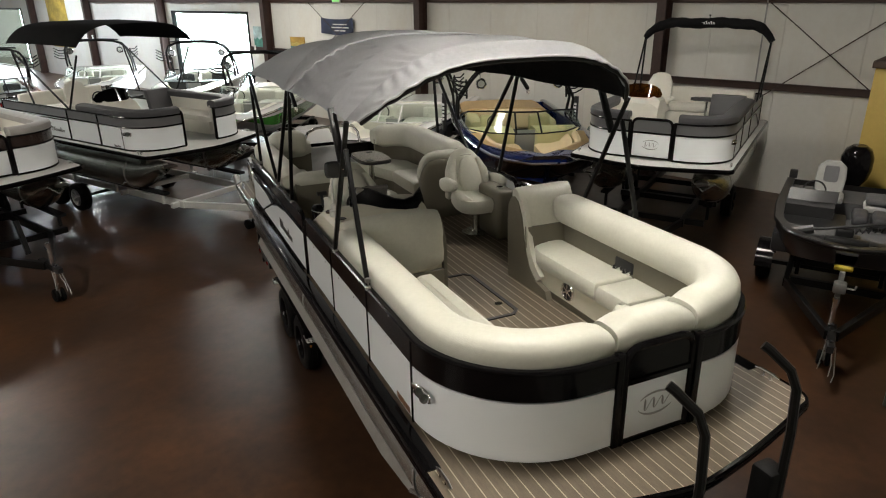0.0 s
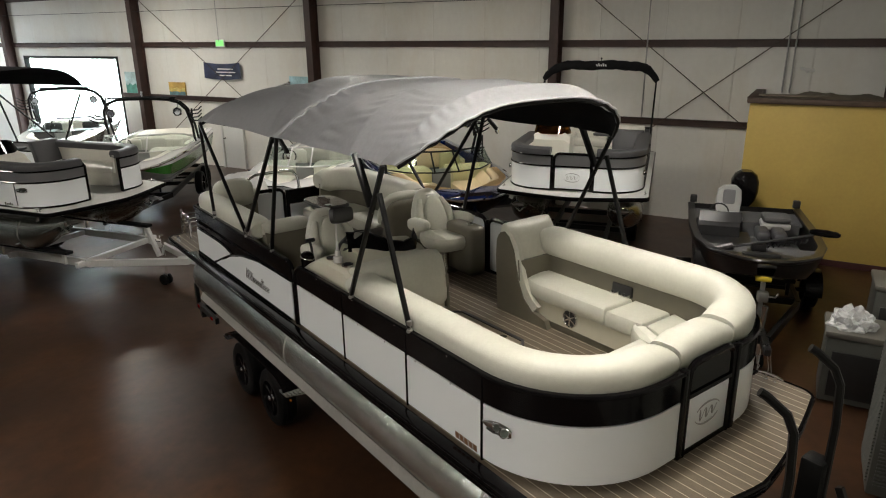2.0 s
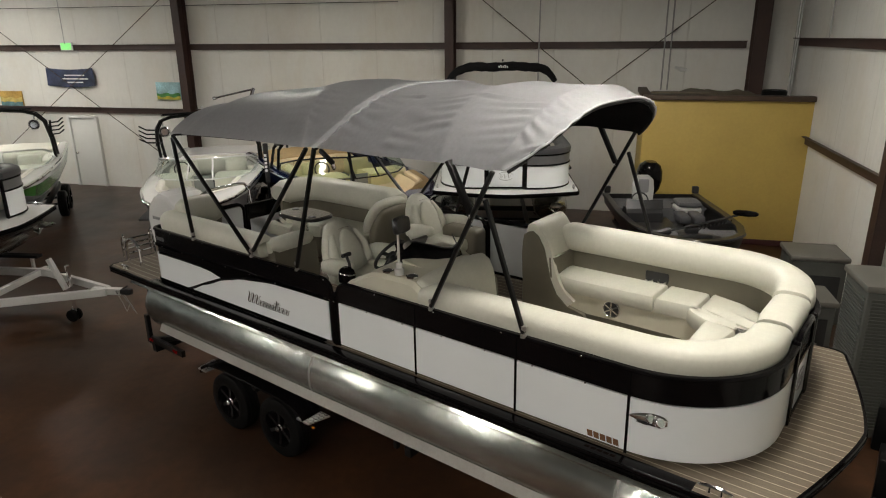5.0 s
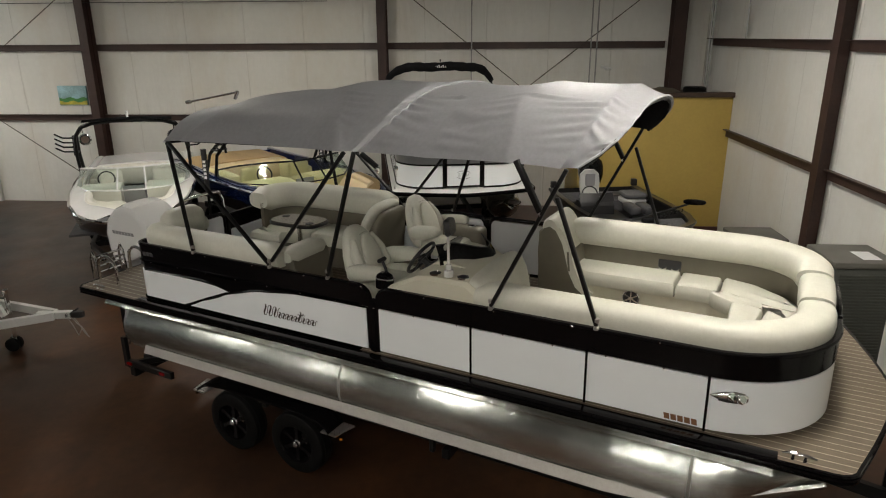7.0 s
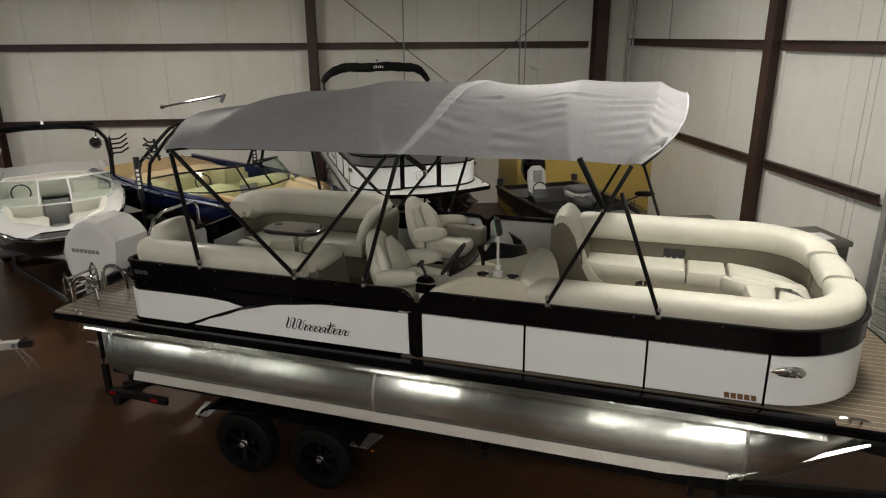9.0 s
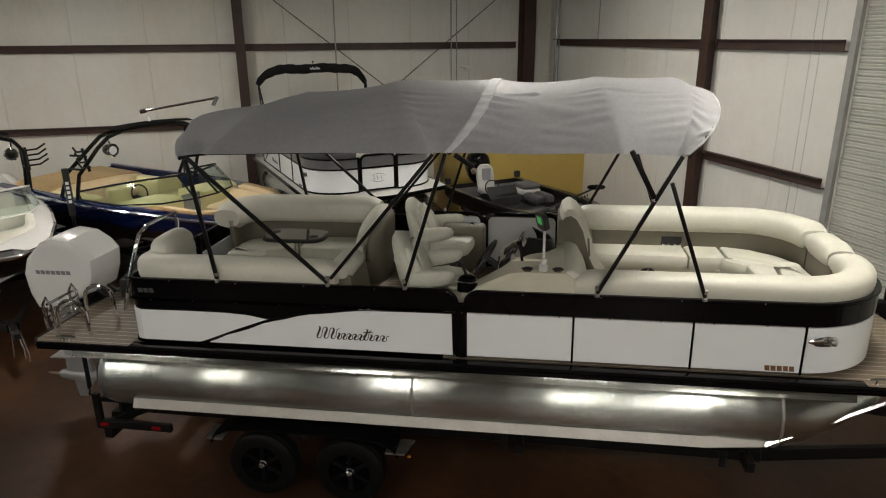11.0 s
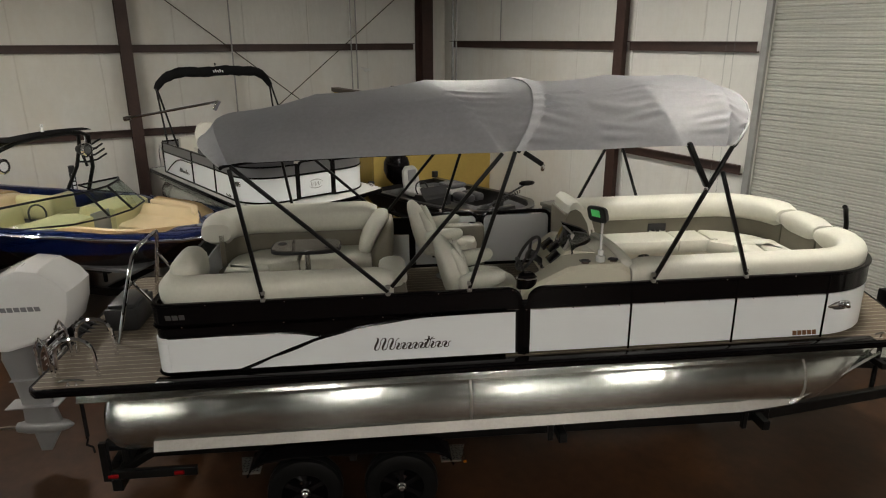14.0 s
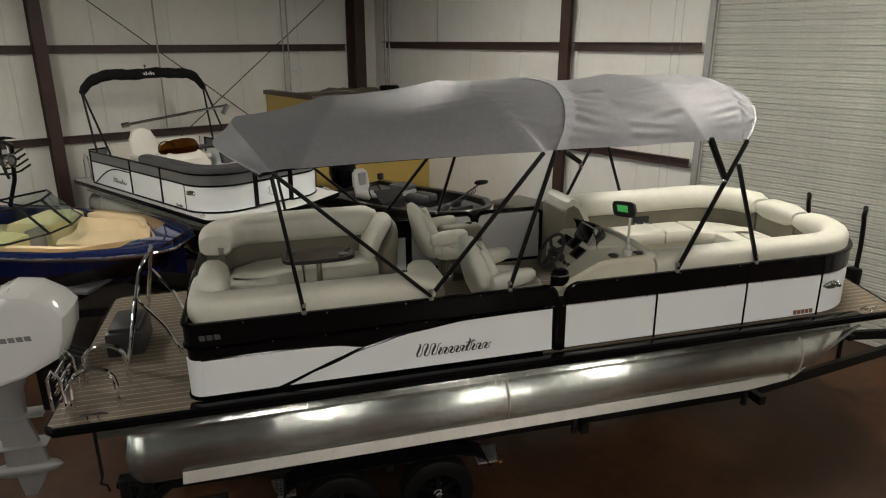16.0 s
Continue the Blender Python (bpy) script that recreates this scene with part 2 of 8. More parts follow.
def wall_material():
    """White vinyl-faced insulation, gently puckered between the girts, with faint vertical laps."""
    m = material("white_faced_insulation", (0.70, 0.69, 0.65), 0.55, var=0.05, scale=0.6, fine=0.02)
    nt = m.node_tree
    p = nt.nodes["Principled BSDF"]
    tc = nt.nodes.new("ShaderNodeTexCoord")
    mp = nt.nodes.new("ShaderNodeMapping")
    mp.inputs["Scale"].default_value = (1.6, 1.6, 0.35)
    nt.links.new(tc.outputs["Object"], mp.inputs[0])
    n = nt.nodes.new("ShaderNodeTexNoise")
    n.inputs["Scale"].default_value, n.inputs["Detail"].default_value = 2.2, 5.0
    nt.links.new(mp.outputs[0], n.inputs["Vector"])
    sep = nt.nodes.new("ShaderNodeSeparateXYZ")
    nt.links.new(tc.outputs["Object"], sep.inputs[0])
    add = nt.nodes.new("ShaderNodeMath")
    nt.links.new(sep.outputs[0], add.inputs[0])
    nt.links.new(sep.outputs[1], add.inputs[1])
    wob = nt.nodes.new("ShaderNodeMath")
    wob.operation = "MULTIPLY_ADD"
    wob.inputs[1].default_value = 0.05
    nt.links.new(n.outputs[0], wob.inputs[0])
    nt.links.new(add.outputs[0], wob.inputs[2])
    pp = nt.nodes.new("ShaderNodeMath")
    pp.operation = "PINGPONG"
    pp.inputs[1].default_value = 0.76
    nt.links.new(wob.outputs[0], pp.inputs[0])
    lap = nt.nodes.new("ShaderNodeMapRange")
    lap.inputs[1].default_value, lap.inputs[2].default_value, lap.inputs[3].default_value, lap.inputs[4].default_value = 0.0, 0.022, 1.0, 0.0
    nt.links.new(pp.outputs[0], lap.inputs[0])
    src = p.inputs["Base Color"].links[0].from_socket
    mix = nt.nodes.new("ShaderNodeMix")
    mix.data_type = "RGBA"
    sc = nt.nodes.new("ShaderNodeMath")
    sc.operation = "MULTIPLY"
    sc.inputs[1].default_value = 0.22
    nt.links.new(lap.outputs[0], sc.inputs[0])
    nt.links.new(sc.outputs[0], mix.inputs["Factor"])
    nt.links.new(src, mix.inputs["A"])
    mix.inputs["B"].default_value = (0.42, 0.39, 0.34, 1)
    mp2 = nt.nodes.new("ShaderNodeMapping")
    mp2.inputs["Scale"].default_value = (0.55, 0.55, 0.22)
    nt.links.new(tc.outputs["Object"], mp2.inputs[0])
    n2 = nt.nodes.new("ShaderNodeTexNoise")
    n2.inputs["Scale"].default_value, n2.inputs["Detail"].default_value, n2.inputs["Roughness"].default_value = 1.1, 6.0, 0.65
    nt.links.new(mp2.outputs[0], n2.inputs["Vector"])
    st = nt.nodes.new("ShaderNodeMapRange")
    st.inputs[1].default_value, st.inputs[2].default_value, st.inputs[3].default_value, st.inputs[4].default_value = 0.48, 0.72, 0.0, 0.34
    nt.links.new(n2.outputs[0], st.inputs[0])
    mix2 = nt.nodes.new("ShaderNodeMix")
    mix2.data_type = "RGBA"
    nt.links.new(st.outputs[0], mix2.inputs["Factor"])
    nt.links.new(mix.outputs["Result"], mix2.inputs["A"])
    mix2.inputs["B"].default_value = (0.56, 0.46, 0.32, 1)
    nt.links.new(mix2.outputs["Result"], p.inputs["Base Color"])
    hgt = nt.nodes.new("ShaderNodeMath")
    hgt.operation = "MULTIPLY_ADD"
    hgt.inputs[1].default_value = -0.35
    nt.links.new(lap.outputs[0], hgt.inputs[0])
    nt.links.new(n.outputs[0], hgt.inputs[2])
    b = nt.nodes.new("ShaderNodeBump")
    b.inputs["Strength"].default_value, b.inputs["Distance"].default_value = 0.5, 0.05
    nt.links.new(hgt.outputs[0], b.inputs["Height"])
    nt.links.new(b.outputs[0], p.inputs["Normal"])
    return m


def floor_material():
    """Acid-stained brown concrete under a worn gloss sealer."""
    m = material("stained_concrete", (0.13, 0.058, 0.03), 0.3, var=0.0, spec=0.32)
    nt = m.node_tree
    p = nt.nodes["Principled BSDF"]
    tc = nt.nodes.new("ShaderNodeTexCoord")

    def n_(s, d=6.0, r=0.6):
        n = nt.nodes.new("ShaderNodeTexNoise")
        n.inputs["Scale"].default_value, n.inputs["Detail"].default_value, n.inputs["Roughness"].default_value = s, d, r
        nt.links.new(tc.outputs["Object"], n.inputs["Vector"])
        return n.outputs[0]

    cr = nt.nodes.new("ShaderNodeValToRGB")
    e = cr.color_ramp.elements
    e[0].position, e[0].color = 0.3, (0.024, 0.0132, 0.0082, 1)
    e[1].position, e[1].color = 0.72, (0.092, 0.0395, 0.0165, 1)
    x = e.new(0.5)
    x.color = (0.046, 0.0217, 0.0111, 1)
    nt.links.new(n_(0.55), cr.inputs[0])
    hs = nt.nodes.new("ShaderNodeHueSaturation")
    nt.links.new(cr.outputs[0], hs.inputs["Color"])
    mr = nt.nodes.new("ShaderNodeMapRange")
    mr.inputs[1].default_value, mr.inputs[2].default_value, mr.inputs[3].default_value, mr.inputs[4].default_value = 0.3, 0.7, 0.78, 1.2
    nt.links.new(n_(7.0), mr.inputs[0])
    nt.links.new(mr.outputs[0], hs.inputs["Value"])
    nt.links.new(hs.outputs[0], p.inputs["Base Color"])
    r = nt.nodes.new("ShaderNodeMapRange")
    r.inputs[1].default_value, r.inputs[2].default_value, r.inputs[3].default_value, r.inputs[4].default_value = 0.2, 0.8, 0.30, 0.42
    nt.links.new(n_(1.6), r.inputs[0])
    nt.links.new(r.outputs[0], p.inputs["Roughness"])
    b = nt.nodes.new("ShaderNodeBump")
    b.inputs["Strength"].default_value, b.inputs["Distance"].default_value = 0.05, 0.02
    nt.links.new(n_(3.0), b.inputs["Height"])
    nt.links.new(b.outputs[0], p.inputs["Normal"])
    return m


WALL = wall_material()
FLOOR = floor_material()

# ---- mesh tools ----


def bm_new():
    return bmesh.new()


def add_box(bm, c, s, bevel=0.0, seg=2, m=None):
    """A box of size s at c, its edges rounded by bevel."""
    t = bmesh.new()
    bmesh.ops.create_cube(t, size=1.0)
    bmesh.ops.scale(t, vec=s, verts=t.verts)
    if bevel:
        bmesh.ops.bevel(t, geom=t.edges[:], offset=min(bevel, min(s) * 0.49), segments=seg, affect="EDGES", profile=0.5)
    bmesh.ops.translate(t, vec=c, verts=t.verts)
    if m is not None:
        bmesh.ops.transform(t, matrix=m, verts=t.verts)
    merge(bm, t)


def merge(bm, t, m=None):
    if m is not None:
        bmesh.ops.transform(t, matrix=m, verts=t.verts)
    vs = {}
    for v in t.verts:
        vs[v] = bm.verts.new(v.co)
    for f in t.faces:
        try:
            bm.faces.new([vs[v] for v in f.verts])
        except ValueError:
            pass
    t.free()


def add_cushion(bm, c, s, r=0.05, puff=0.02, m=None, seg=3):
    """An upholstered block: rounded edges and a crowned top."""
    t = bmesh.new()
    bmesh.ops.create_cube(t, size=1.0)
    bmesh.ops.scale(t, vec=s, verts=t.verts)
    bmesh.ops.subdivide_edges(t, edges=t.edges[:], cuts=5, use_grid_fill=True)
    for v in t.verts:
        u = [v.co[i] / (s[i] / 2) for i in range(3)]
        k = [min(r / (s[i] / 2), 0.95) for i in range(3)]
        # rounding towards the corner by clamping to an inner box and pushing out by r
        inner = Vector([max(-s[i] / 2 + r, min(s[i] / 2 - r, v.co[i])) for i in range(3)])
        d = v.co - inner
        if d.length > r:
            v.co = inner + d.normalized() * r
        v.co.z += puff * max(0.0, (1 - u[0] ** 2)) * max(0.0, (1 - u[1] ** 2)) * (1 if u[2] > 0 else 0)
    bmesh.ops.translate(t, vec=c, verts=t.verts)
    merge(bm, t, m)


def ring_faces(bm, a, b):
    n = len(a)
    for i in range(n):
        j = (i + 1) % n
        if len({a[i], a[j], b[j], b[i]}) == 4:
            bm.faces.new((a[i], a[j], b[j], b[i]))


def add_loft(bm, sections, caps=True, ring=True, m=None):
    """A skin through rows of points."""
    rows = [[bm.verts.new(m @ Vector(p) if m else p) for p in s] for s in sections]
    for a, b in zip(rows, rows[1:]):
        n = len(a)
        for i in range(n if ring else n - 1):
            j = (i + 1) % n
            bm.faces.new((a[i], a[j], b[j], b[i]))
    if caps and ring:
        bm.faces.new(rows[0][::-1])
        bm.faces.new(rows[-1])
    return rows


def frames(pts, closed=False, up=None):
    """Tangent, side and up along a line of points."""
    pts = [Vector(p) for p in pts]
    n = len(pts)
    out, last = [], None
    for i in range(n):
        if closed:
            t = pts[(i + 1) % n] - pts[i - 1]
        else:
            t = pts[min(i + 1, n - 1)] - pts[max(i - 1, 0)]
        t.normalize()
        if up is not None:
            s = t.cross(Vector(up))
            if s.length < 1e-4:
                s = last[0] if last else Vector((1, 0, 0))
            s.normalize()
            w = s.cross(t)
        elif last is None:
            a = Vector((0, 0, 1)) if abs(t.z) < 0.9 else Vector((1, 0, 0))
            s = t.cross(a).normalized()
            w = s.cross(t)
        else:
            s = (last[0] - t * last[0].dot(t)).normalized()
            w = s.cross(t)
        last = (s, w)
        out.append((pts[i], t, s, w))
    return out


def add_tube(bm, pts, r, n=8, closed=False, m=None):
    """A round bar along a line; r may be a number or one for each point."""
    fr = frames(pts, closed)
    rs = r if isinstance(r, (list, tuple)) else [r] * len(pts)
    rows = []
    for (p, t, s, w), rr in zip(fr, rs):
        rows.append([p + (s * math.cos(2 * math.pi * k / n) + w * math.sin(2 * math.pi * k / n)) * rr for k in range(n)])
    if closed:
        rows.append(rows[0])
    add_loft(bm, rows, caps=not closed, m=m)


def add_sweep(bm, pts, profile, closed=False, caps=True, m=None):
    """A profile of (outward, up) points carried along a level line; outward is to the right of the way."""
    fr = frames(pts, closed, up=(0, 0, 1))
    rows = [[p + s * a + w * b for a, b in profile] for p, t, s, w in fr]
    if closed:
        rows.append(rows[0])
    add_loft(bm, rows, caps=caps and not closed, m=m)


def add_lathe(bm, profile, n=16, m=None):
    """A turned shape about z from (radius, height) points."""
    rows = [[Vector((max(r, 1e-4) * math.cos(2 * math.pi * k / n), max(r, 1e-4) * math.sin(2 * math.pi * k / n), z)) for k in range(n)] for r, z in profile]
    add_loft(bm, rows, caps=True, m=m)


def add_ring(bm, profile, n=24, m=None):
    """A turned ring: the outline of (radius, height) points closes on itself."""
    rows = [[Vector((r * math.cos(2 * math.pi * k / n), r * math.sin(2 * math.pi * k / n), z)) for r, z in profile] for k in range(n)]
    add_loft(bm, rows + [rows[0]], caps=False, m=m)


def add_prism(bm, poly, a, b, axis="z", m=None):
    """A flat outline between two planes; poly in (x, y) for z, (y, z) for x, (x, z) for y."""
    def at(p, d):
        return {"z": (p[0], p[1], d), "x": (d, p[0], p[1]), "y": (p[0], d, p[1])}[axis]
    add_loft(bm, [[at(p, a) for p in poly], [at(p, b) for p in poly]], m=m)


def ellipse(w, h, n=14, power=2.4, cx=0.0, cz=0.0):
    """A rounded outline of half-width w and half-height h."""
    out = []
    for k in range(n):
        a = 2 * math.pi * k / n
        c, s = math.cos(a), math.sin(a)
        out.append((cx + w * math.copysign(abs(c) ** (2 / power), c), cz + h * math.copysign(abs(s) ** (2 / power), s)))
    return out


def rect(w, h, r=0.0, cx=0.0, cz=0.0):
    """A rectangle with clipped corners, half-width w and half-height h."""
    r = min(r, w * 0.9, h * 0.9)
    if r <= 0:
        return [(cx - w, cz - h), (cx + w, cz - h), (cx + w, cz + h), (cx - w, cz + h)]
    return [(cx - w + r, cz - h), (cx + w - r, cz - h), (cx + w, cz - h + r), (cx + w, cz + h - r), (cx + w - r, cz + h), (cx - w + r, cz + h), (cx - w, cz + h - r), (cx - w, cz - h + r)]


def arc(cx, cy, r, a0, a1, n=10, z=0.0, ry=None):
    ry = r if ry is None else ry
    return [(cx + r * math.cos(radians(a0 + (a1 - a0) * k / n)), cy + ry * math.sin(radians(a0 + (a1 - a0) * k / n)), z) for k in range(n + 1)]


def lerp(a, b, t):
    return a + (b - a) * t


def curve_at(table, x):
    """A smooth value between (x, value) rows."""
    if x <= table[0][0]:
        return table[0][1]
    for (x0, v0), (x1, v1) in zip(table, table[1:]):
        if x <= x1:
            t = (x - x0) / (x1 - x0)
            t = t * t * (3 - 2 * t) * 0.5 + t * 0.5
            return lerp(v0, v1, t)
    return table[-1][1]


def part(name, bm, mat, parent=None, label="", sharp=35, smooth=True):
    """Links a bmesh as one mesh object, under a thing or a part."""
    bmesh.ops.recalc_face_normals(bm, faces=bm.faces[:])
    me = bpy.data.meshes.new(name)
    bm.to_mesh(me)
    bm.free()
    me.materials.append(mat)
    if smooth:
        me.polygons.foreach_set("use_smooth", [True] * len(me.polygons))
        me.set_sharp_from_angle(angle=radians(sharp))
    ob = new(name, me)
    if parent is not None:
        ob.parent = parent
    if label:
        ob["label"] = label
    return ob


def thing(name, m, label, category, group=""):
    ob = new(name)
    ob.empty_display_size = 0.3
    ob.matrix_world = m
    return tagged(ob, label, category, group)


def structure(name, bm, mat, m=None, label="", category=""):
    ob = part(name, bm, mat, None)
    if m is not None:
        ob.matrix_world = m
    return tagged(ob, label, category, "", "structure")

# ---- the building (u along the roll-door wall, v along the long wall) ----
# the unseen east side is set far off to weaken bounced light
U_FAR, V_FAR = -30.0, 60.0
bm = bm_new()
add_box(bm, ((U_WALL + U_FAR) / 2, (V_WALL + V_FAR) / 2, -0.1), (U_WALL - U_FAR + 0.6, V_FAR - V_WALL + 0.6, 0.2))
structure("floor", bm, FLOOR, BUILD, "glossy brown acid-stained concrete floor", "floor")


def wall_with_holes(bm, axis, at, thick, a0, a1, z1, holes):
    """A wall between a0 and a1 with openings (b0, b1, z0, z1) right through it."""
    cuts = sorted({a0, a1, *[h[0] for h in holes], *[h[1] for h in holes]})
    for b0, b1 in zip(cuts, cuts[1:]):
        spans = [(0.0, z1)]
        for h in holes:
            if h[0] <= b0 + 1e-6 and h[1] >= b1 - 1e-6:
                spans = [(0.0, h[2]), (h[3], z1)]
        for s0, s1 in spans:
            if s1 - s0 > 1e-3:
                c, s = ((b0 + b1) / 2, (s0 + s1) / 2), (b1 - b0, s1 - s0)
                if axis == "u":
                    add_box(bm, (at + thick / 2, c[0], c[1]), (thick, s[0], s[1]))
                else:
                    add_box(bm, (c[0], at - thick / 2, c[1]), (s[0], thick, s[1]))


WINDOWS = [(23.45, 29.3, 0.05, 3.65), (47.5, 57.0, 0.05, 3.65)]
bm = bm_new()
wall_with_holes(bm, "u", U_WALL, 0.2, V_WALL, V_FAR, EAVE, WINDOWS)
structure("wall_west", bm, WALL, BUILD, "white vinyl-faced insulated warehouse wall", "wall")
bm = bm_new()
wall_with_holes(bm, "v", V_WALL, 0.2, U_FAR, U_WALL + 0.2, EAVE, [(1.2, 6.05, 0.0, 5.3)])
structure("wall_north", bm, WALL, BUILD, "white insulated warehouse wall with a roll-up door", "wall")
bm = bm_new()
add_box(bm, (U_FAR - 0.1, (V_WALL + V_FAR) / 2, EAVE / 2), (0.2, V_FAR - V_WALL + 0.4, EAVE))
structure("wall_east", bm, WALL, BUILD, "white insulated warehouse wall", "wall")
bm = bm_new()
add_box(bm, ((U_FAR + U_WALL) / 2, V_FAR + 0.1, EAVE / 2), (U_WALL - U_FAR, 0.2, EAVE))
structure("wall_south", bm, WALL, BUILD, "white insulated warehouse wall", "wall")
# ceiling out of view, coloured dark to weaken bounced light
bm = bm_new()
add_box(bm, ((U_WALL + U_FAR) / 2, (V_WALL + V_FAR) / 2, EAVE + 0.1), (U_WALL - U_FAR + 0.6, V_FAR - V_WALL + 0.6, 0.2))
structure("ceiling", bm, material("darkened_ceiling", (0.24, 0.235, 0.22), 0.7, var=0.06, scale=0.8), BUILD, "dark grey warehouse ceiling, out of view", "ceiling")


def i_column(bm, depth=0.36, width=0.22, h=EAVE, web=0.012, fl=0.018):
    """A rolled column: two flanges and a web, with a foot plate; depth along x."""
    add_box(bm, (-depth / 2 + fl / 2, 0, h / 2), (fl, width, h))
    add_box(bm, (depth / 2 - fl / 2, 0, h / 2), (fl, width, h))
    add_box(bm, (0, 0, h / 2), (depth - 2 * fl, web, h))
    add_box(bm, (0, 0, 0.012), (depth + 0.06, width + 0.06, 0.024))


bm = bm_new()
i_column(bm)
first = tagged(part("column", bm, STEEL_BROWN), "red-oxide painted steel wall column", "column", "wall columns", "structure")
first.matrix_world = BUILD @ pose(U_WALL - 0.2, 6.66, 0)
for _v in (14.2, 22.0, 29.9, 37.6, 45.2):
    copy_thing(first, BUILD @ pose(U_WALL - 0.2, _v, 0))
bm = bm_new()
i_column(bm, 0.42, 0.3)
corner = tagged(part("column", bm, STEEL_BROWN), "heavy red-oxide steel corner column", "column", "wall columns", "structure")
corner.matrix_world = BUILD @ pose(U_WALL - 0.28, -0.42, 0)
c2 = copy_thing(first, BUILD @ pose(8.95, V_WALL + 0.04, 0, 0, 0, 90))
c3 = copy_thing(first, BUILD @ pose(-1.6, V_WALL + 0.2, 0, 0, 0, 90))


def girt(name, axis, a0, a1, at, z):
    """A Z-purlin carried along the wall: web, two flanges and lips."""
    bm = bm_new()
    h, f, t = 0.16, 0.07, 0.006
    prof = [(0, -h / 2), (f, -h / 2), (f, -h / 2 + 0.018), (f - t, -h / 2 + 0.018), (f - t, -h / 2 + t), (t, -h / 2 + t), (t, h / 2), (-f, h / 2), (-f, h / 2 - 0.018), (-f + t, h / 2 - 0.018), (-f + t, h / 2 - t), (0, h / 2 - t)]
    prof = [(p, q) for p, q in prof]
    if axis == "u":
        add_loft(bm, [[(at + p, a, z + q) for p, q in prof] for a in (a0, a1)])
    else:
        add_loft(bm, [[(a, at - p, z + q) for p, q in prof] for a in (a0, a1)])
    return structure("girt", bm, STEEL_BROWN, BUILD, "red-oxide steel wall girt", "girt")


for _z, _spans in ((2.30, ((2.1, 6.55), (6.77, 14.09), (14.31, 21.89), (22.11, 23.4))), (4.06, ((-0.2, 6.55), (6.77, 14.09), (14.31, 21.89), (22.11, 29.79), (30.0, 37.5))), (5.75, ((-0.2, 6.55), (6.77, 14.09), (14.31, 21.89), (22.11, 29.79)))):
    for _a, _b in _spans:
        girt("girt", "u", _a, _b, U_WALL - 0.09, _z)
for _z, _spans in ((2.25, ((6.2, 8.79), (9.01, 13.3))), (4.12, ((6.2, 8.79), (9.01, 15.1))), (5.75, ((-1.4, 8.79), (9.01, 15.1)))):
    for _a, _b in _spans:
        girt("girt", "v", _a, _b, V_WALL + 0.09, _z)


def rod(name, a, b, r, mat, label, category):
    bm = bm_new()
    add_tube(bm, [a, b], r, 8)
    return structure(name, bm, mat, BUILD, label, category)


UW = U_WALL - 0.13
for _v0, _v1 in ((-0.25, 6.55), (14.3, 21.9)):
    rod("brace_rod", (UW, _v0, 5.65), (UW - 0.01, _v1, 0.35), 0.011, STEEL_BROWN, "thin steel cross-brace rod", "brace")
    rod("brace_rod", (UW - 0.03, _v1, 5.65), (UW - 0.04, _v0, 0.35), 0.011, STEEL_BROWN, "thin steel cross-brace rod", "brace")
rod("cable", (UW - 0.05, 8.0, 5.12), (UW - 0.05, 40.0, 5.2), 0.008, PLASTIC_BLACK, "thin black cable strung along the wall", "cable")
for _v, _z0 in ((4.47, 2.4), (1.58, 3.05), (1.44, 3.05)):
    rod("conduit", (UW - 0.06, _v, _z0), (UW - 0.06, _v, EAVE), 0.017, GALV_STEEL, "galvanised electrical conduit", "conduit")
for _u, _r in ((15.0, 0.03), (14.82, 0.02)):
    rod("pipe", (_u, V_WALL + 0.12, 0.0), (_u, V_WALL + 0.12, EAVE), _r, GALV_STEEL, "grey riser pipe in the corner", "pipe")
rod("conduit", (12.95, V_WALL + 0.05, 4.2), (12.95, V_WALL + 0.05, EAVE), 0.012, GALV_STEEL, "galvanised electrical conduit", "conduit")
rod("conduit", (UW - 0.06, 18.05, 4.15), (UW - 0.06, 18.05, EAVE), 0.01, GALV_STEEL, "galvanised electrical conduit", "conduit")

# roll-up door with its slats, guides and hand chain
door_root = tagged(thing("roll_up_door", BUILD @ pose(0, 0, 0), "pale grey steel roll-up door, closed", "door"), kind="structure")
bm = bm_new()
for _u in (1.16, 6.1):
    add_prism(bm, [(_u - 0.035, V_WALL - 0.06), (_u + 0.05, V_WALL - 0.06), (_u + 0.05, V_WALL + 0.07), (_u - 0.05, V_WALL + 0.07)], 0, 5.35)
part("guide_rail", bm, material("dull_guide_steel", (0.30, 0.30, 0.29), 0.55, metal=0.2, var=0.15, scale=4.0), door_root)
bm = bm_new()
pitch = 0.085
prof = [(-0.014, 0.0), (0.002, 0.006), (0.008, 0.014), (0.009, 0.03), (0.006, 0.036), (0.0, 0.0385), (0.0, 0.043), (0.006, 0.0455), (0.009, 0.052), (0.008, 0.066), (0.002, 0.073), (-0.016, 0.0765), (-0.02, 0.076), (-0.02, 0.0)]
add_loft(bm, [[(a, p, q) for p, q in prof] for a in (1.22, 6.04)])
slat = part("slat", bm, SLAT, door_root)
slat.location = (0, V_WALL - 0.02, 0.0)
for k in range(1, 62):
    s = slat.copy()
    scene.collection.objects.link(s)
    s.location = (0, V_WALL - 0.02 + 0.002 * math.sin(k * 1.7), k * pitch)
# unseen panel added to stop daylight through the gaps between slats
bm = bm_new()
add_box(bm, (3.63, V_WALL - 0.045, 2.65), (4.84, 0.012, 5.3))
part("curtain_backing", bm, SLAT, door_root)
bm = bm_new()
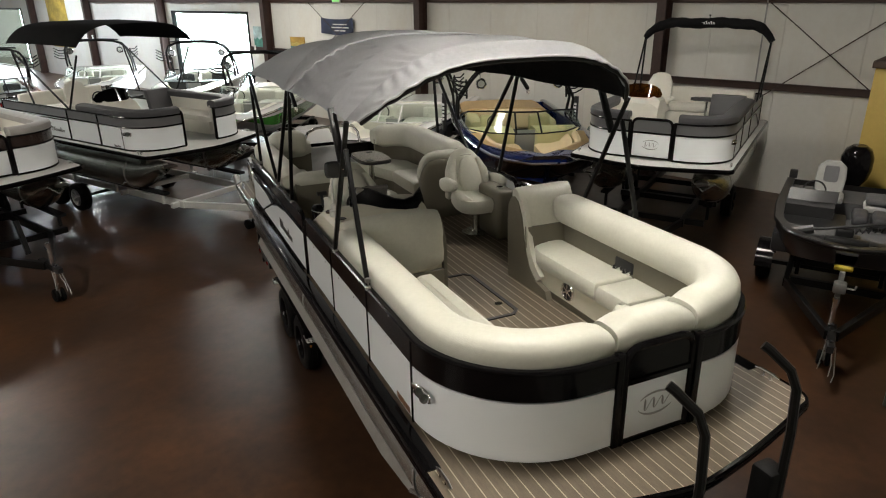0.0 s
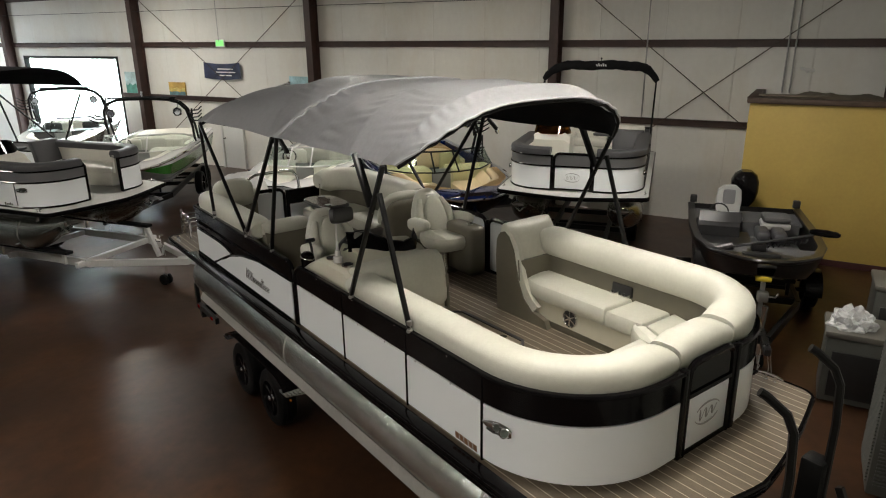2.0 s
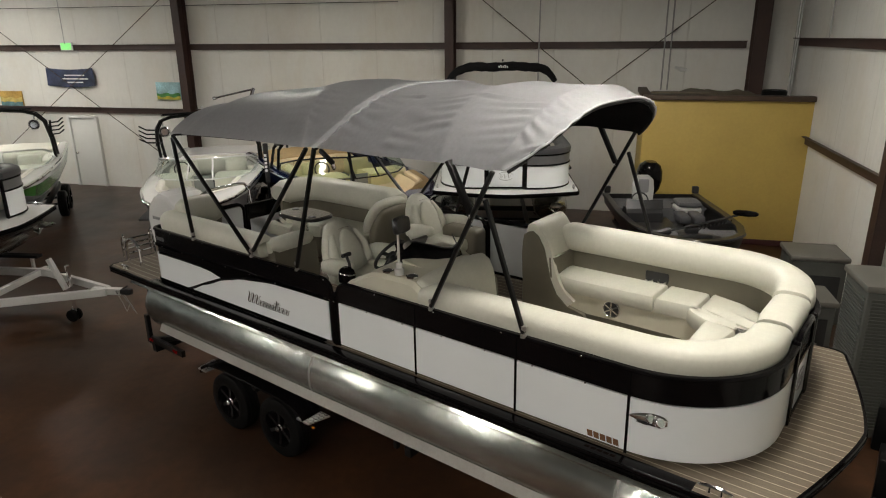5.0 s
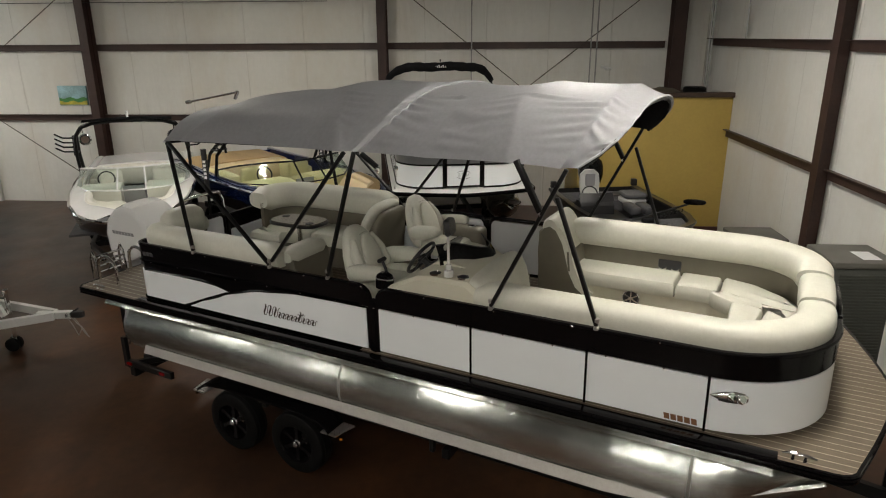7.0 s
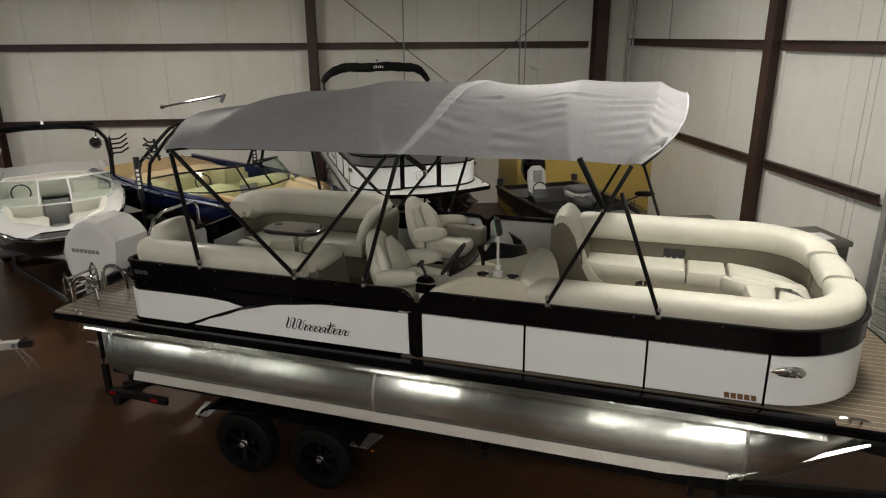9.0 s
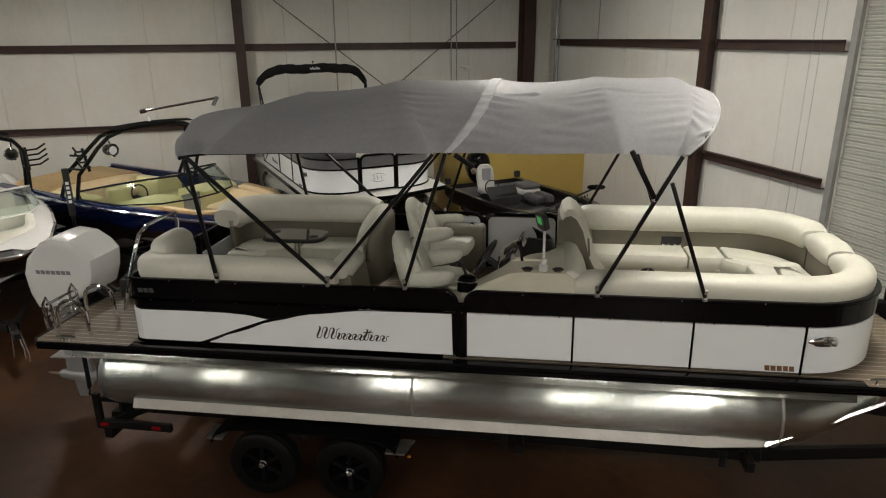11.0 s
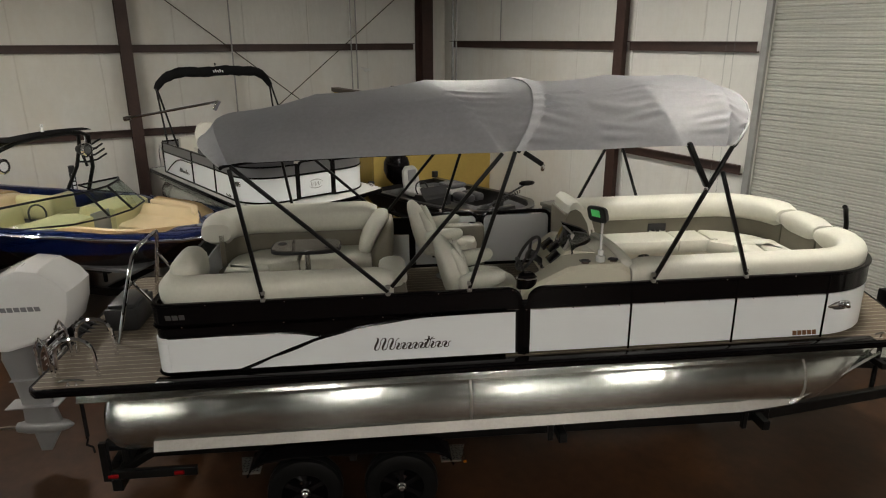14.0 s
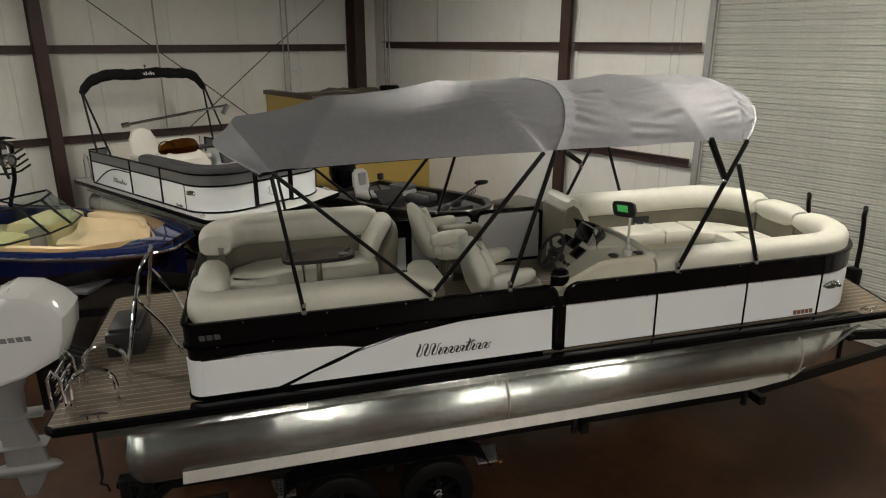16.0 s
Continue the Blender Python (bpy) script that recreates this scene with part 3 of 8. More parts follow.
for _u, _z0 in ((6.55, 0.6), (6.7, 0.6)):
    for k in range(130):
        z = _z0 + k * 0.042
        add_tube(bm, [(_u - 0.008, V_WALL + 0.14, z), (_u + 0.008, V_WALL + 0.14 + 0.006 * (k % 2), z + 0.036)], 0.0032, 4)
part("hand_chain", bm, material("dull_chain", (0.12, 0.12, 0.12), 0.5, metal=0.6), door_root, "galvanised hand chain")

# window openings
for i, (b0, b1, z0, z1) in enumerate(WINDOWS):
    w = tagged(thing("window_%d" % (i + 1), BUILD @ pose(U_WALL, (b0 + b1) / 2, z0), "wide glazed opening full of white daylight", "window"), kind="structure")
    bm = bm_new()
    hw, h = (b1 - b0) / 2, z1 - z0
    for y in (-hw + 0.05, hw - 0.05):
        add_box(bm, (0.05, y, h / 2), (0.16, 0.1, h), 0.006)
    add_box(bm, (0.05, 0, h - 0.05), (0.16, 2 * hw - 0.2, 0.1), 0.006)
    part("window_frame", bm, BLACK_SATIN, w)
    bm = bm_new()
    add_box(bm, (0.1, 0, h / 2 - 0.05), (0.008, 2 * hw - 0.2, h - 0.1))
    g = part("pane", bm, CLEAR, w)
    g.visible_shadow = False
bm = bm_new()
add_box(bm, (U_WALL + 30, 40, 6), (0.1, 200, 26))
_back = glow_material("bright_outdoors", (0.86, 0.94, 0.97), 14.0)
structure("backdrop", bm, _back, BUILD, "bright hazy daylight outside the windows", "backdrop")

# personnel door
d = tagged(thing("door_1", BUILD @ pose(U_WALL, 18.0, 0), "white steel personnel door, closed", "door"), kind="structure")
bm = bm_new()
add_box(bm, (-0.02, 0, 1.02), (0.05, 0.88, 2.04), 0.004)
part("door_leaf", bm, DOOR_PAINT, d)
bm = bm_new()
for y in (-0.48, 0.48):
    add_box(bm, (-0.04, y, 1.05), (0.12, 0.07, 2.1), 0.005)
add_box(bm, (-0.04, 0, 2.085), (0.12, 0.89, 0.07), 0.005)
part("door_frame", bm, DOOR_PAINT, d)
bm = bm_new()
add_lathe(bm, [(0.03, 0), (0.03, 0.01), (0.012, 0.015), (0.012, 0.04), (0.028, 0.05), (0.03, 0.065), (0.02, 0.078), (0.0, 0.08)], 12, pose(-0.045, 0.37, 1.0, 0, -90, 0))
part("door_knob", bm, CHROME, d)

# ochre office box in the corner
room = tagged(thing("office_box", BUILD @ pose(0, 0, 0), "ochre-painted partition room with a dark cap", "partition"), kind="structure")
RU, RV, RH = 13.35, 2.02, 3.0
bm = bm_new()
add_box(bm, (RU + 0.06, (V_WALL + RV) / 2, RH / 2), (0.12, RV - V_WALL, RH), 0.008)
add_box(bm, ((RU + 0.12 + U_WALL) / 2, RV - 0.06, RH / 2), (U_WALL - RU - 0.12, 0.12, RH), 0.008)
part("partition_wall", bm, YELLOW, room)
bm = bm_new()
add_box(bm, (RU + 0.03, (V_WALL + RV) / 2 + 0.01, RH + 0.05), (0.24, RV - V_WALL + 0.06, 0.1), 0.01)
add_box(bm, ((RU + 0.15 + U_WALL) / 2, RV - 0.03, RH + 0.05), (U_WALL - RU - 0.16, 0.2, 0.1), 0.01)
part("cap_board", bm, WOOD_TRIM, room)
bm = bm_new()
add_box(bm, (RU - 0.012, (V_WALL + RV) / 2, 0.06), (0.02, RV - V_WALL, 0.12), 0.004)
part("baseboard", bm, material("maroon_base", (0.06, 0.02, 0.022), 0.5, var=0.1), room)
bm = bm_new()
add_box(bm, ((RU + U_WALL) / 2 + 0.06, (V_WALL + RV) / 2, RH - 0.06), (U_WALL - RU - 0.14, RV - V_WALL - 0.14, 0.1))
part("roof_deck", bm, WOOD_TRIM, room)

tarp = thing("tarpaulin", BUILD @ pose(14.1, 0.6, RH), "crumpled brown tarpaulin lying on the partition roof", "tarpaulin")
bm = bm_new()
bmesh.ops.create_grid(bm, x_segments=26, y_segments=26, size=0.5)
for v in bm.verts:
    x, y = v.co.x * 2, v.co.y * 2
    e = max(0.0, 1 - (x * x) ** 2) * max(0.0, 1 - (y * y) ** 2)
    v.co = Vector((x * 0.6 + 0.05 * math.sin(y * 5), y * 0.9 + 0.04 * math.sin(x * 6), 0.01 + e * (0.13 + 0.07 * noise.noise((x * 2.5, y * 2.5, 0.3)) + 0.03 * noise.noise((x * 8, y * 8, 2)))))
bmesh.ops.solidify(bm, geom=bm.faces[:], thickness=0.008)
part("cloth", bm, TARP, tarp)
spare = thing("spare_wheel", BUILD @ pose(14.2, -0.62, RH + 0.02), "small grey wheel lying on the partition roof", "wheel")
bm = bm_new()
add_ring(bm, [(0.12, 0.0), (0.22, 0.0), (0.25, 0.03), (0.25, 0.11), (0.22, 0.14), (0.12, 0.14)], 24)
part("tyre", bm, RUBBER, spare)
bm = bm_new()
add_lathe(bm, [(0.118, 0.01), (0.118, 0.13), (0.09, 0.12), (0.08, 0.09), (0.03, 0.09), (0.03, 0.12), (0.0, 0.12)], 20)
part("rim", bm, GALV_STEEL, spare)
lum = thing("lumber", BUILD @ pose(13.75, 0.4, RH + 0.1), "thin boards lying across the partition roof", "boards")
bm = bm_new()
add_box(bm, (0.0, 0.9, 0.02), (0.09, 1.2, 0.03), 0.004)
add_box(bm, (0.13, 0.7, 0.02), (0.06, 1.5, 0.03), 0.004)
part("board", bm, material("weathered_board", (0.14, 0.11, 0.08), 0.7, var=0.2, scale=5.0), lum)
fit_ = thing("wall_bracket", BUILD @ pose(U_WALL - 0.02, 1.15, 3.5), "small white pipe fitting on the wall", "fitting")
bm = bm_new()
add_tube(bm, [(-0.02, -0.12, 0), (-0.06, 0.0, 0.02), (-0.03, 0.14, 0.05)], 0.03, 8)
add_lathe(bm, [(0.05, 0), (0.05, 0.04), (0.02, 0.06), (0.0, 0.06)], 10, pose(-0.02, 0, 0.0, 0, -90, 0))
part("bracket", bm, DOOR_PAINT, fit_)

# exit sign, banner and paintings
ex = thing("exit_sign", BUILD @ pose(U_WALL - 0.14, 18.04, 4.1), "lit green exit sign on the girt", "sign")
bm = bm_new()
add_box(bm, (0, 0, 0), (0.05, 0.4, 0.24), 0.01)
part("case", bm, DOOR_PAINT, ex)
bm = bm_new()
add_box(bm, (-0.027, 0, 0), (0.006, 0.34, 0.18))
part("face", bm, glow_material("green_sign", (0.22, 0.75, 0.2), 0.75), ex, "green lit face")
ban = thing("banner", BUILD @ pose(U_WALL - 0.1, 18.14, 3.25), "dark blue printed vinyl banner hung by its corners", "banner")
bm = bm_new()
bmesh.ops.create_grid(bm, x_segments=20, y_segments=6, size=0.5)
for v in bm.verts:
    y, z = v.co.x * 1.62, v.co.y * 0.5
    v.co = Vector((0.03 * math.sin(y * 5) * (0.5 - v.co.y), y, z - 0.05 * (1 - (2 * v.co.x) ** 2)))
bmesh.ops.solidify(bm, geom=bm.faces[:], thickness=0.006)
part("sheet", bm, material("banner_print", (0.03, 0.04, 0.085), 0.5, var=0.6, scale=2.2, fine=0.3), ban)
bm = bm_new()
for k, (w, z) in enumerate(((0.7, 0.08), (0.9, -0.02), (0.55, -0.12))):
    add_box(bm, (-0.035, -0.18, z - 0.04), (0.004, w, 0.035))
part("print_bars", bm, WHITE_PRINT, ban, "pale lines of unreadable print")


def painting(v, z, w, h, colours, label):
    t = thing("painting", BUILD @ pose(U_WALL - 0.03, v, z), label, "painting", "wall paintings")
    bm = bm_new()
    add_box(bm, (0, 0, 0), (0.035, w, h), 0.004)
    part("canvas", bm, material("painted_canvas", colours[0], 0.6, var=0.35, scale=3.0, fine=0.2), t)
    for k, (c, z0, z1) in enumerate(colours[1]):
        bm = bm_new()
        top = [(w * 0.48 * (2 * i / 10 - 1), h * (z1 + 0.05 * math.sin(i * 1.3 + k))) for i in range(11)]
        bot = [(w * 0.48 * (1 - 2 * i / 10), h * z0) for i in range(11)]
        add_prism(bm, top + bot, -0.020 - 0.003 * (k + 1), -0.017, "x")
        part("brushwork", bm, material("paint_layer", c, 0.6, var=0.3, scale=6.0, fine=0.2), t)


painting(20.45, 2.55, 0.82, 0.52, ((0.45, 0.28, 0.06), [((0.10, 0.20, 0.22), -0.46, -0.1), ((0.55, 0.42, 0.12), -0.1, 0.12)]), "small ochre and teal landscape canvas")
painting(14.95, 2.86, 0.78, 0.5, ((0.30, 0.48, 0.52), [((0.05, 0.22, 0.05), -0.46, -0.12), ((0.45, 0.40, 0.05), -0.46, -0.3)]), "pale teal canvas with a green landscape")
painting(22.85, 2.72, 0.6, 0.8, ((0.42, 0.55, 0.55), [((0.08, 0.28, 0.22), -0.46, -0.05)]), "tall teal and white landscape canvas")
bm = bm_new()
t = thing("painting", BUILD @ pose(U_WALL - 0.03, 42.0, 2.9), "tall ochre and green canvas high on the wall", "painting", "wall paintings")
add_box(bm, (0, 0, 0), (0.035, 2.6, 2.6), 0.004)
part("canvas", bm, material("painted_canvas", (0.42, 0.30, 0.06), 0.6, var=0.4, scale=2.0, fine=0.3), t)

# housings for the bay lamps and the added fill lamps
bm = bm_new()
add_prism(bm, [(-0.6, -0.04), (0.6, -0.04), (0.5, 0.08), (-0.5, 0.08)], -0.28, 0.28, "y")
lampthing = None
for _u, _v, _w in LAMPS:
    m = pose(_u, _v, EAVE - 0.34, 0, 0, ANGLE)
    if lampthing is None:
        lampthing = thing("high_bay_light", m, "white ceiling light fitting, out of view, some for added fill", "ceiling light", "ceiling lights")
        part("housing", bm, DOOR_PAINT, lampthing)
        # glowing lens added so the logs mirror the lamps at low angles
        bm = bm_new()
        add_prism(bm, [(-0.57, -0.17), (0.57, -0.17), (0.6, -0.045), (-0.6, -0.045)], -0.26, 0.26, "y")
        part("lens", bm, glow_material("lamp_lens", (1.0, 0.95, 0.86), 11.0), lampthing, "glowing lens added to show in reflections")
        for x in (-0.5, 0.5):
            bm = bm_new()
            add_tube(bm, [(x, 0, 0.07), (x, 0, 0.34)], 0.006, 6)
            part("hanger", bm, GALV_STEEL, lampthing)
    else:
        copy_thing(lampthing, m)

# grey machine cabinets near the roll-up door
def cabinet(m, w, dpt, h, label, louvred):
    t = thing("equipment_cabinet", m, label, "cabinet", "grey cabinets")
    bm = bm_new()
    add_box(bm, (0, 0, h / 2 - 0.03), (w, dpt, h - 0.1), 0.02)
    part("body", bm, BOX_GREY, t)
    bm = bm_new()
    add_box(bm, (0, 0, h - 0.04), (w + 0.06, dpt + 0.06, 0.08), 0.025)
    part("lid", bm, material("grey_lid", (0.12, 0.115, 0.10), 0.5, var=0.08, scale=3.0), t)
    if louvred:
        bm = bm_new()
        for k in range(40):
            for sx in (-1, 1):
                add_box(bm, (sx * (w / 2 + 0.006), 0, 0.14 + k * (h - 0.3) / 39), (0.022, dpt * 0.86, 0.014))
            for sy in (-1, 1):
                add_box(bm, (0, sy * (dpt / 2 + 0.006), 0.14 + k * (h - 0.3) / 39), (w * 0.86, 0.022, 0.014))
        tagged(part("louvre", bm, BOX_GREY, t, "fine horizontal grille bars"), kind="stuff")
    else:
        for c_, s_ in (((-w / 2 - 0.004, 0, h * 0.42), (0.02, dpt * 0.8, h * 0.62)), ((0, -dpt / 2 - 0.004, h * 0.42), (w * 0.8, 0.02, h * 0.62))):
            bm = bm_new()
            add_box(bm, c_, s_, 0.006)
            part("panel", bm, PLASTIC_BLACK, t, "dark recessed panel")
    for x in (-w / 2 + 0.1, w / 2 - 0.1):
        for y in (-dpt / 2 + 0.1, dpt / 2 - 0.1):
            bm = bm_new()
            add_box(bm, (x, y, 0.01), (0.08, 0.08, 0.03))
            part("foot", bm, RUBBER, t)
    return t


cabinet(BUILD @ pose(8.02, 0.08, 0), 0.62, 0.76, 0.93, "dark grey box cabinet with a plain lid", False)
cabinet(BUILD @ pose(9.5, -0.47, 0), 0.7, 0.76, 1.1, "low grey metal box against the wall", False)
c = cabinet(BUILD @ pose(6.3, -0.3, 0), 0.68, 0.68, 1.8, "tall grey louvred condenser cabinet with a paper on top", True)
bm = bm_new()
add_box(bm, (-0.1, -0.1, 1.803), (0.3, 0.21, 0.004))
part("paper", bm, WHITE_PRINT, c, "white paper label")
bag = thing("plastic_bag", BUILD @ pose(7.95, 0.22, 0.93), "crumpled clear plastic sheeting on the cabinet", "plastic bag")
bm = bm_new()
bmesh.ops.create_icosphere(bm, subdivisions=4, radius=1.0)
for v in bm.verts:
    n1 = noise.noise(v.co * 2.2) * 0.35 + noise.noise(v.co * 6) * 0.14
    v.co = Vector((v.co.x * 0.17 * (1 + n1), v.co.y * 0.23 * (1 + n1), max(0.0, (v.co.z + 0.25) * 0.17 * (1 + 1.5 * n1)) + 0.002))
part("sheeting", bm, material("clear_polythene", (0.55, 0.56, 0.56), 0.25, var=0.25, scale=12.0, bump=0.8, bump_scale=30.0), bag, sharp=15)

# ---- pontoon boats (origin on the floor under the middle of the bow deck's edge; y runs aft, x to starboard of one who faces aft) ----


def squiggle(bm, x, y0, z0, length, height, side=-1, r=0.009):
    """Broad-nib flowing strokes in place of a script trade name: slanted stems joined by thin upstrokes."""
    def stroke(pts, widths):
        n = len(pts)
        rows = []
        for k in range(n):
            a, b = pts[max(k - 1, 0)], pts[min(k + 1, n - 1)]
            d = Vector((b[0] - a[0], b[1] - a[1]))
            d.normalize()
            q = Vector((-d.y, d.x)) * widths[k]
            y, z = pts[k]
            rows.append([(x, y0 - (y + q.x), z0 + z + q.y), (x, y0 - (y - q.x), z0 + z - q.y), (x + side * 0.003, y0 - (y - q.x), z0 + z - q.y), (x + side * 0.003, y0 - (y + q.x), z0 + z + q.y)])
        add_loft(bm, rows)

    def wave(s0, s1, stems, low, high, slant=0.35):
        pts, ws = [], []
        n = stems * 12
        for k in range(n + 1):
            f = k / n
            ph = 2 * math.pi * stems * f
            z = low + (high - low) * (0.5 + 0.5 * math.cos(ph)) * (1.0 - 0.12 * f)
            pts.append((lerp(s0, s1, f) * length + slant * z + 0.010 * math.sin(2 * ph), z))
            ws.append(r * (0.32 + 0.68 * max(0.0, math.sin(ph)) ** 0.7))
        stroke(pts, ws)

    wave(-0.03, 0.27, 3, 0.0, height)
    wave(0.27, 0.66, 5, 0.0, height * 0.52)
    wave(0.64, 0.72, 1, 0.0, height * 0.95)
    wave(0.72, 0.98, 3, 0.0, height * 0.5)
    stroke([(0.655 * length, height * 0.66), (0.79 * length, height * 0.7)], [r * 0.45, r * 0.3])


def lettering(bm, x0, y0, z0, length, height, seed, side=-1, n=8, slant=0.3, gap=0.25, even=False):
    """Plain slanted bars in place of a trade name on a side panel; runs forward from y0."""
    step = length / n
    rr = random.Random(seed)
    for k in range(n):
        y = y0 - k * step
        h = height * (0.8 if even else (1.0 if k in (0, 3, 5) else 0.62 + 0.1 * rr.random()))
        w = step * (1 - gap)
        poly = [(y, z0), (y - w, z0), (y - w - slant * h, z0 + h), (y - slant * h, z0 + h)]
        add_prism(bm, poly, x0, x0 + side * 0.003, "x")


def pontoon_tube(bm, x, z, r, y_tip, y_full, y_end, n=28):
    """A log: rounded closed tail, long cylinder and a nose cone that sweeps up."""
    rows = []
    for y, k, dz in ((y_end, 0.55, 0), (y_end - 0.03, 0.8, 0), (y_end - 0.09, 0.95, 0), (y_end - 0.17, 1.0, 0)):
        rows.append((y, r * k, z + dz))
    rows.append((y_full, r, z))
    for t in (0.25, 0.5, 0.75, 0.92, 1.0):
        rows.append((lerp(y_full, y_tip, t), r * (1 - t ** 1.6 * 0.94), z + r * 0.88 * t ** 1.7))
    add_loft(bm, [[(x + rr * math.cos(2 * math.pi * k / n), y, zz + rr * math.sin(2 * math.pi * k / n)) for k in range(n)] for y, rr, zz in rows])


def offset_line(pts, d):
    """A level line moved sideways by d, to the right of its way."""
    return [p + s * d for p, t, s, w in frames(pts, up=(0, 0, 1))]


def fence_strip(name, pts, z0, z1, t, mat, parent, out=0.0, r=0.0):
    bm = bm_new()
    add_sweep(bm, [(p[0], p[1], 0) for p in pts], rect(t / 2, (z1 - z0) / 2, r, out, (z0 + z1) / 2))
    return part(name, bm, mat, parent)


def straight(a, b, n=2):
    return [(lerp(a[0], b[0], k / (n - 1)), lerp(a[1], b[1], k / (n - 1)), 0) for k in range(n)]


def upright(bm, x, y, z0, z1, w=0.04):
    add_box(bm, (x, y, (z0 + z1) / 2), (w, w, z1 - z0), 0.008)


def captain_chair(parent, x, y, z, heading, tilt=8, size=1.0):
    """A helm seat: pedestal, bolstered bucket, reclining back and two padded arms; it faces -y before it is turned."""
    m = pose(x, y, z, 0, 0, heading) @ Matrix.Scale(size, 4)
    bm = bm_new()
    add_loft(bm, [[(p, -0.02 + q, z_) for p, q in ellipse(w_, d_, 28, 3.0)] for z_, w_, d_ in ((0.3, 0.2, 0.2), (0.315, 0.25, 0.26), (0.37, 0.28, 0.3), (0.43, 0.285, 0.305), (0.475, 0.27, 0.285), (0.49, 0.22, 0.23), (0.485, 0.1, 0.1))], m=m)
    for sx in (-1, 1):
        add_tube(bm, [(sx * 0.2, 0.2, 0.49), (sx * 0.225, 0.0, 0.49), (sx * 0.215, -0.16, 0.475), (sx * 0.14, -0.26, 0.45)], [0.04, 0.06, 0.055, 0.03], 12, m=m)
    chair = part("captain_chair", bm, CREAM, parent, "cream vinyl swivel captain's chair")
    b = m @ pose(0, 0.25, 0.43, -tilt)
    bm = bm_new()
    rows = []
    for z_, w_, d_, o in ((-0.1, 0.17, 0.08, 0.0), (-0.04, 0.235, 0.115, 0.0), (0.06, 0.272, 0.13, 0.0), (0.18, 0.276, 0.125, 0.0), (0.3, 0.252, 0.108, 0.004), (0.41, 0.205, 0.086, 0.01), (0.49, 0.155, 0.066, 0.016), (0.54, 0.1, 0.042, 0.02), (0.56, 0.045, 0.018, 0.022)):
        rows.append([(p, o + q, z_) for p, q in ellipse(w_, d_, 28, 2.5)])
    add_loft(bm, rows, m=b)
    part("backrest", bm, CREAM, chair, "", 60)
    bm = bm_new()
    add_loft(bm, [[(p, -0.105 - 0.018 * math.sin(math.pi * (z_ - 0.0) / 0.44) + q, z_) for p, q in ellipse(w_, 0.03, 16, 2.4)] for z_, w_ in ((0.0, 0.08), (0.04, 0.125), (0.14, 0.145), (0.26, 0.14), (0.36, 0.11), (0.42, 0.07), (0.44, 0.03))], m=b)
    part("back_insert", bm, CREAM, chair, "", 60)
    for sx in (-1, 1):
        bm = bm_new()
        add_tube(bm, [(sx * 0.19, -0.07, 0.0), (sx * 0.215, -0.085, 0.12), (sx * 0.205, -0.08, 0.26), (sx * 0.15, -0.06, 0.42)], [0.03, 0.058, 0.055, 0.028], 12, m=b)
        part("side_bolster", bm, CREAM, chair)
    bm = bm_new()
    add_tube(bm, [(-0.07, -0.095, 0.455), (0.0, -0.098, 0.462), (0.07, -0.095, 0.455)], 0.0028, 5, m=b)
    part("stitching", bm, MID_TAUPE, chair)
    arm = m @ pose(0, 0.27, 0.58, -0.2 * tilt) @ pose(0, -0.27, -0.58)
    for sx in (-1, 1):
        bm = bm_new()
        rows = []
        for y_, z_, w_, h_ in ((0.29, 0.58, 0.02, 0.03), (0.27, 0.58, 0.045, 0.065), (0.18, 0.585, 0.06, 0.085), (0.06, 0.595, 0.064, 0.082), (-0.06, 0.605, 0.062, 0.07), (-0.12, 0.61, 0.05, 0.052), (-0.145, 0.61, 0.022, 0.022)):
            rows.append([(sx * 0.325 + p, y_, z_ + q) for p, q in ellipse(w_, h_, 14, 2.6)])
        add_loft(bm, rows, m=arm)
        part("armrest", bm, CREAM, chair)
        bm = bm_new()
        add_cushion(bm, (sx * 0.285, 0.2, 0.5), (0.05, 0.1, 0.2), 0.022, 0.0, m)
        part("arm_support", bm, CREAM, chair)
    bm = bm_new()
    add_lathe(bm, [(0.17, 0.0), (0.17, 0.012), (0.06, 0.03), (0.045, 0.06), (0.045, 0.3), (0.09, 0.31), (0.09, 0.33)], 18, m)
    part("pedestal", bm, ALU, chair, "brushed aluminium pedestal")
    bm = bm_new()
    add_box(bm, (0, 0, 0.32), (0.42, 0.42, 0.025), 0.01, m=m)
    add_tube(bm, [(0.2, -0.1, 0.32), (0.31, -0.14, 0.31)], 0.012, 6, m=m)
    part("slide_base", bm, PLASTIC_BLACK, chair)
    return chair


def round_speaker(parent, m, r=0.085):
    bm = bm_new()
    add_lathe(bm, [(r, 0), (r, 0.012), (r * 0.9, 0.02), (r * 0.82, 0.012), (r * 0.8, 0.004), (0, 0.004)], 24, m)
    s = part("speaker", bm, CHROME, parent, "round chrome-ringed speaker")
    bm = bm_new()
    for k in range(6):
        a = math.pi * 2 * k / 6
        add_box(bm, (r * 0.45, 0, 0.012), (r * 0.75, 0.014, 0.008), m=m @ pose(0, 0, 0, 0, 0, math.degrees(a)))
    add_lathe(bm, [(r * 0.25, 0.006), (r * 0.22, 0.018), (0, 0.02)], 12, m)
    part("grille", bm, CHROME, s)
    bm = bm_new()
    add_lathe(bm, [(r * 0.79, 0.0), (r * 0.79, 0.006), (0, 0.0065)], 20, m)
    part("cone", bm, PLASTIC_BLACK, s)


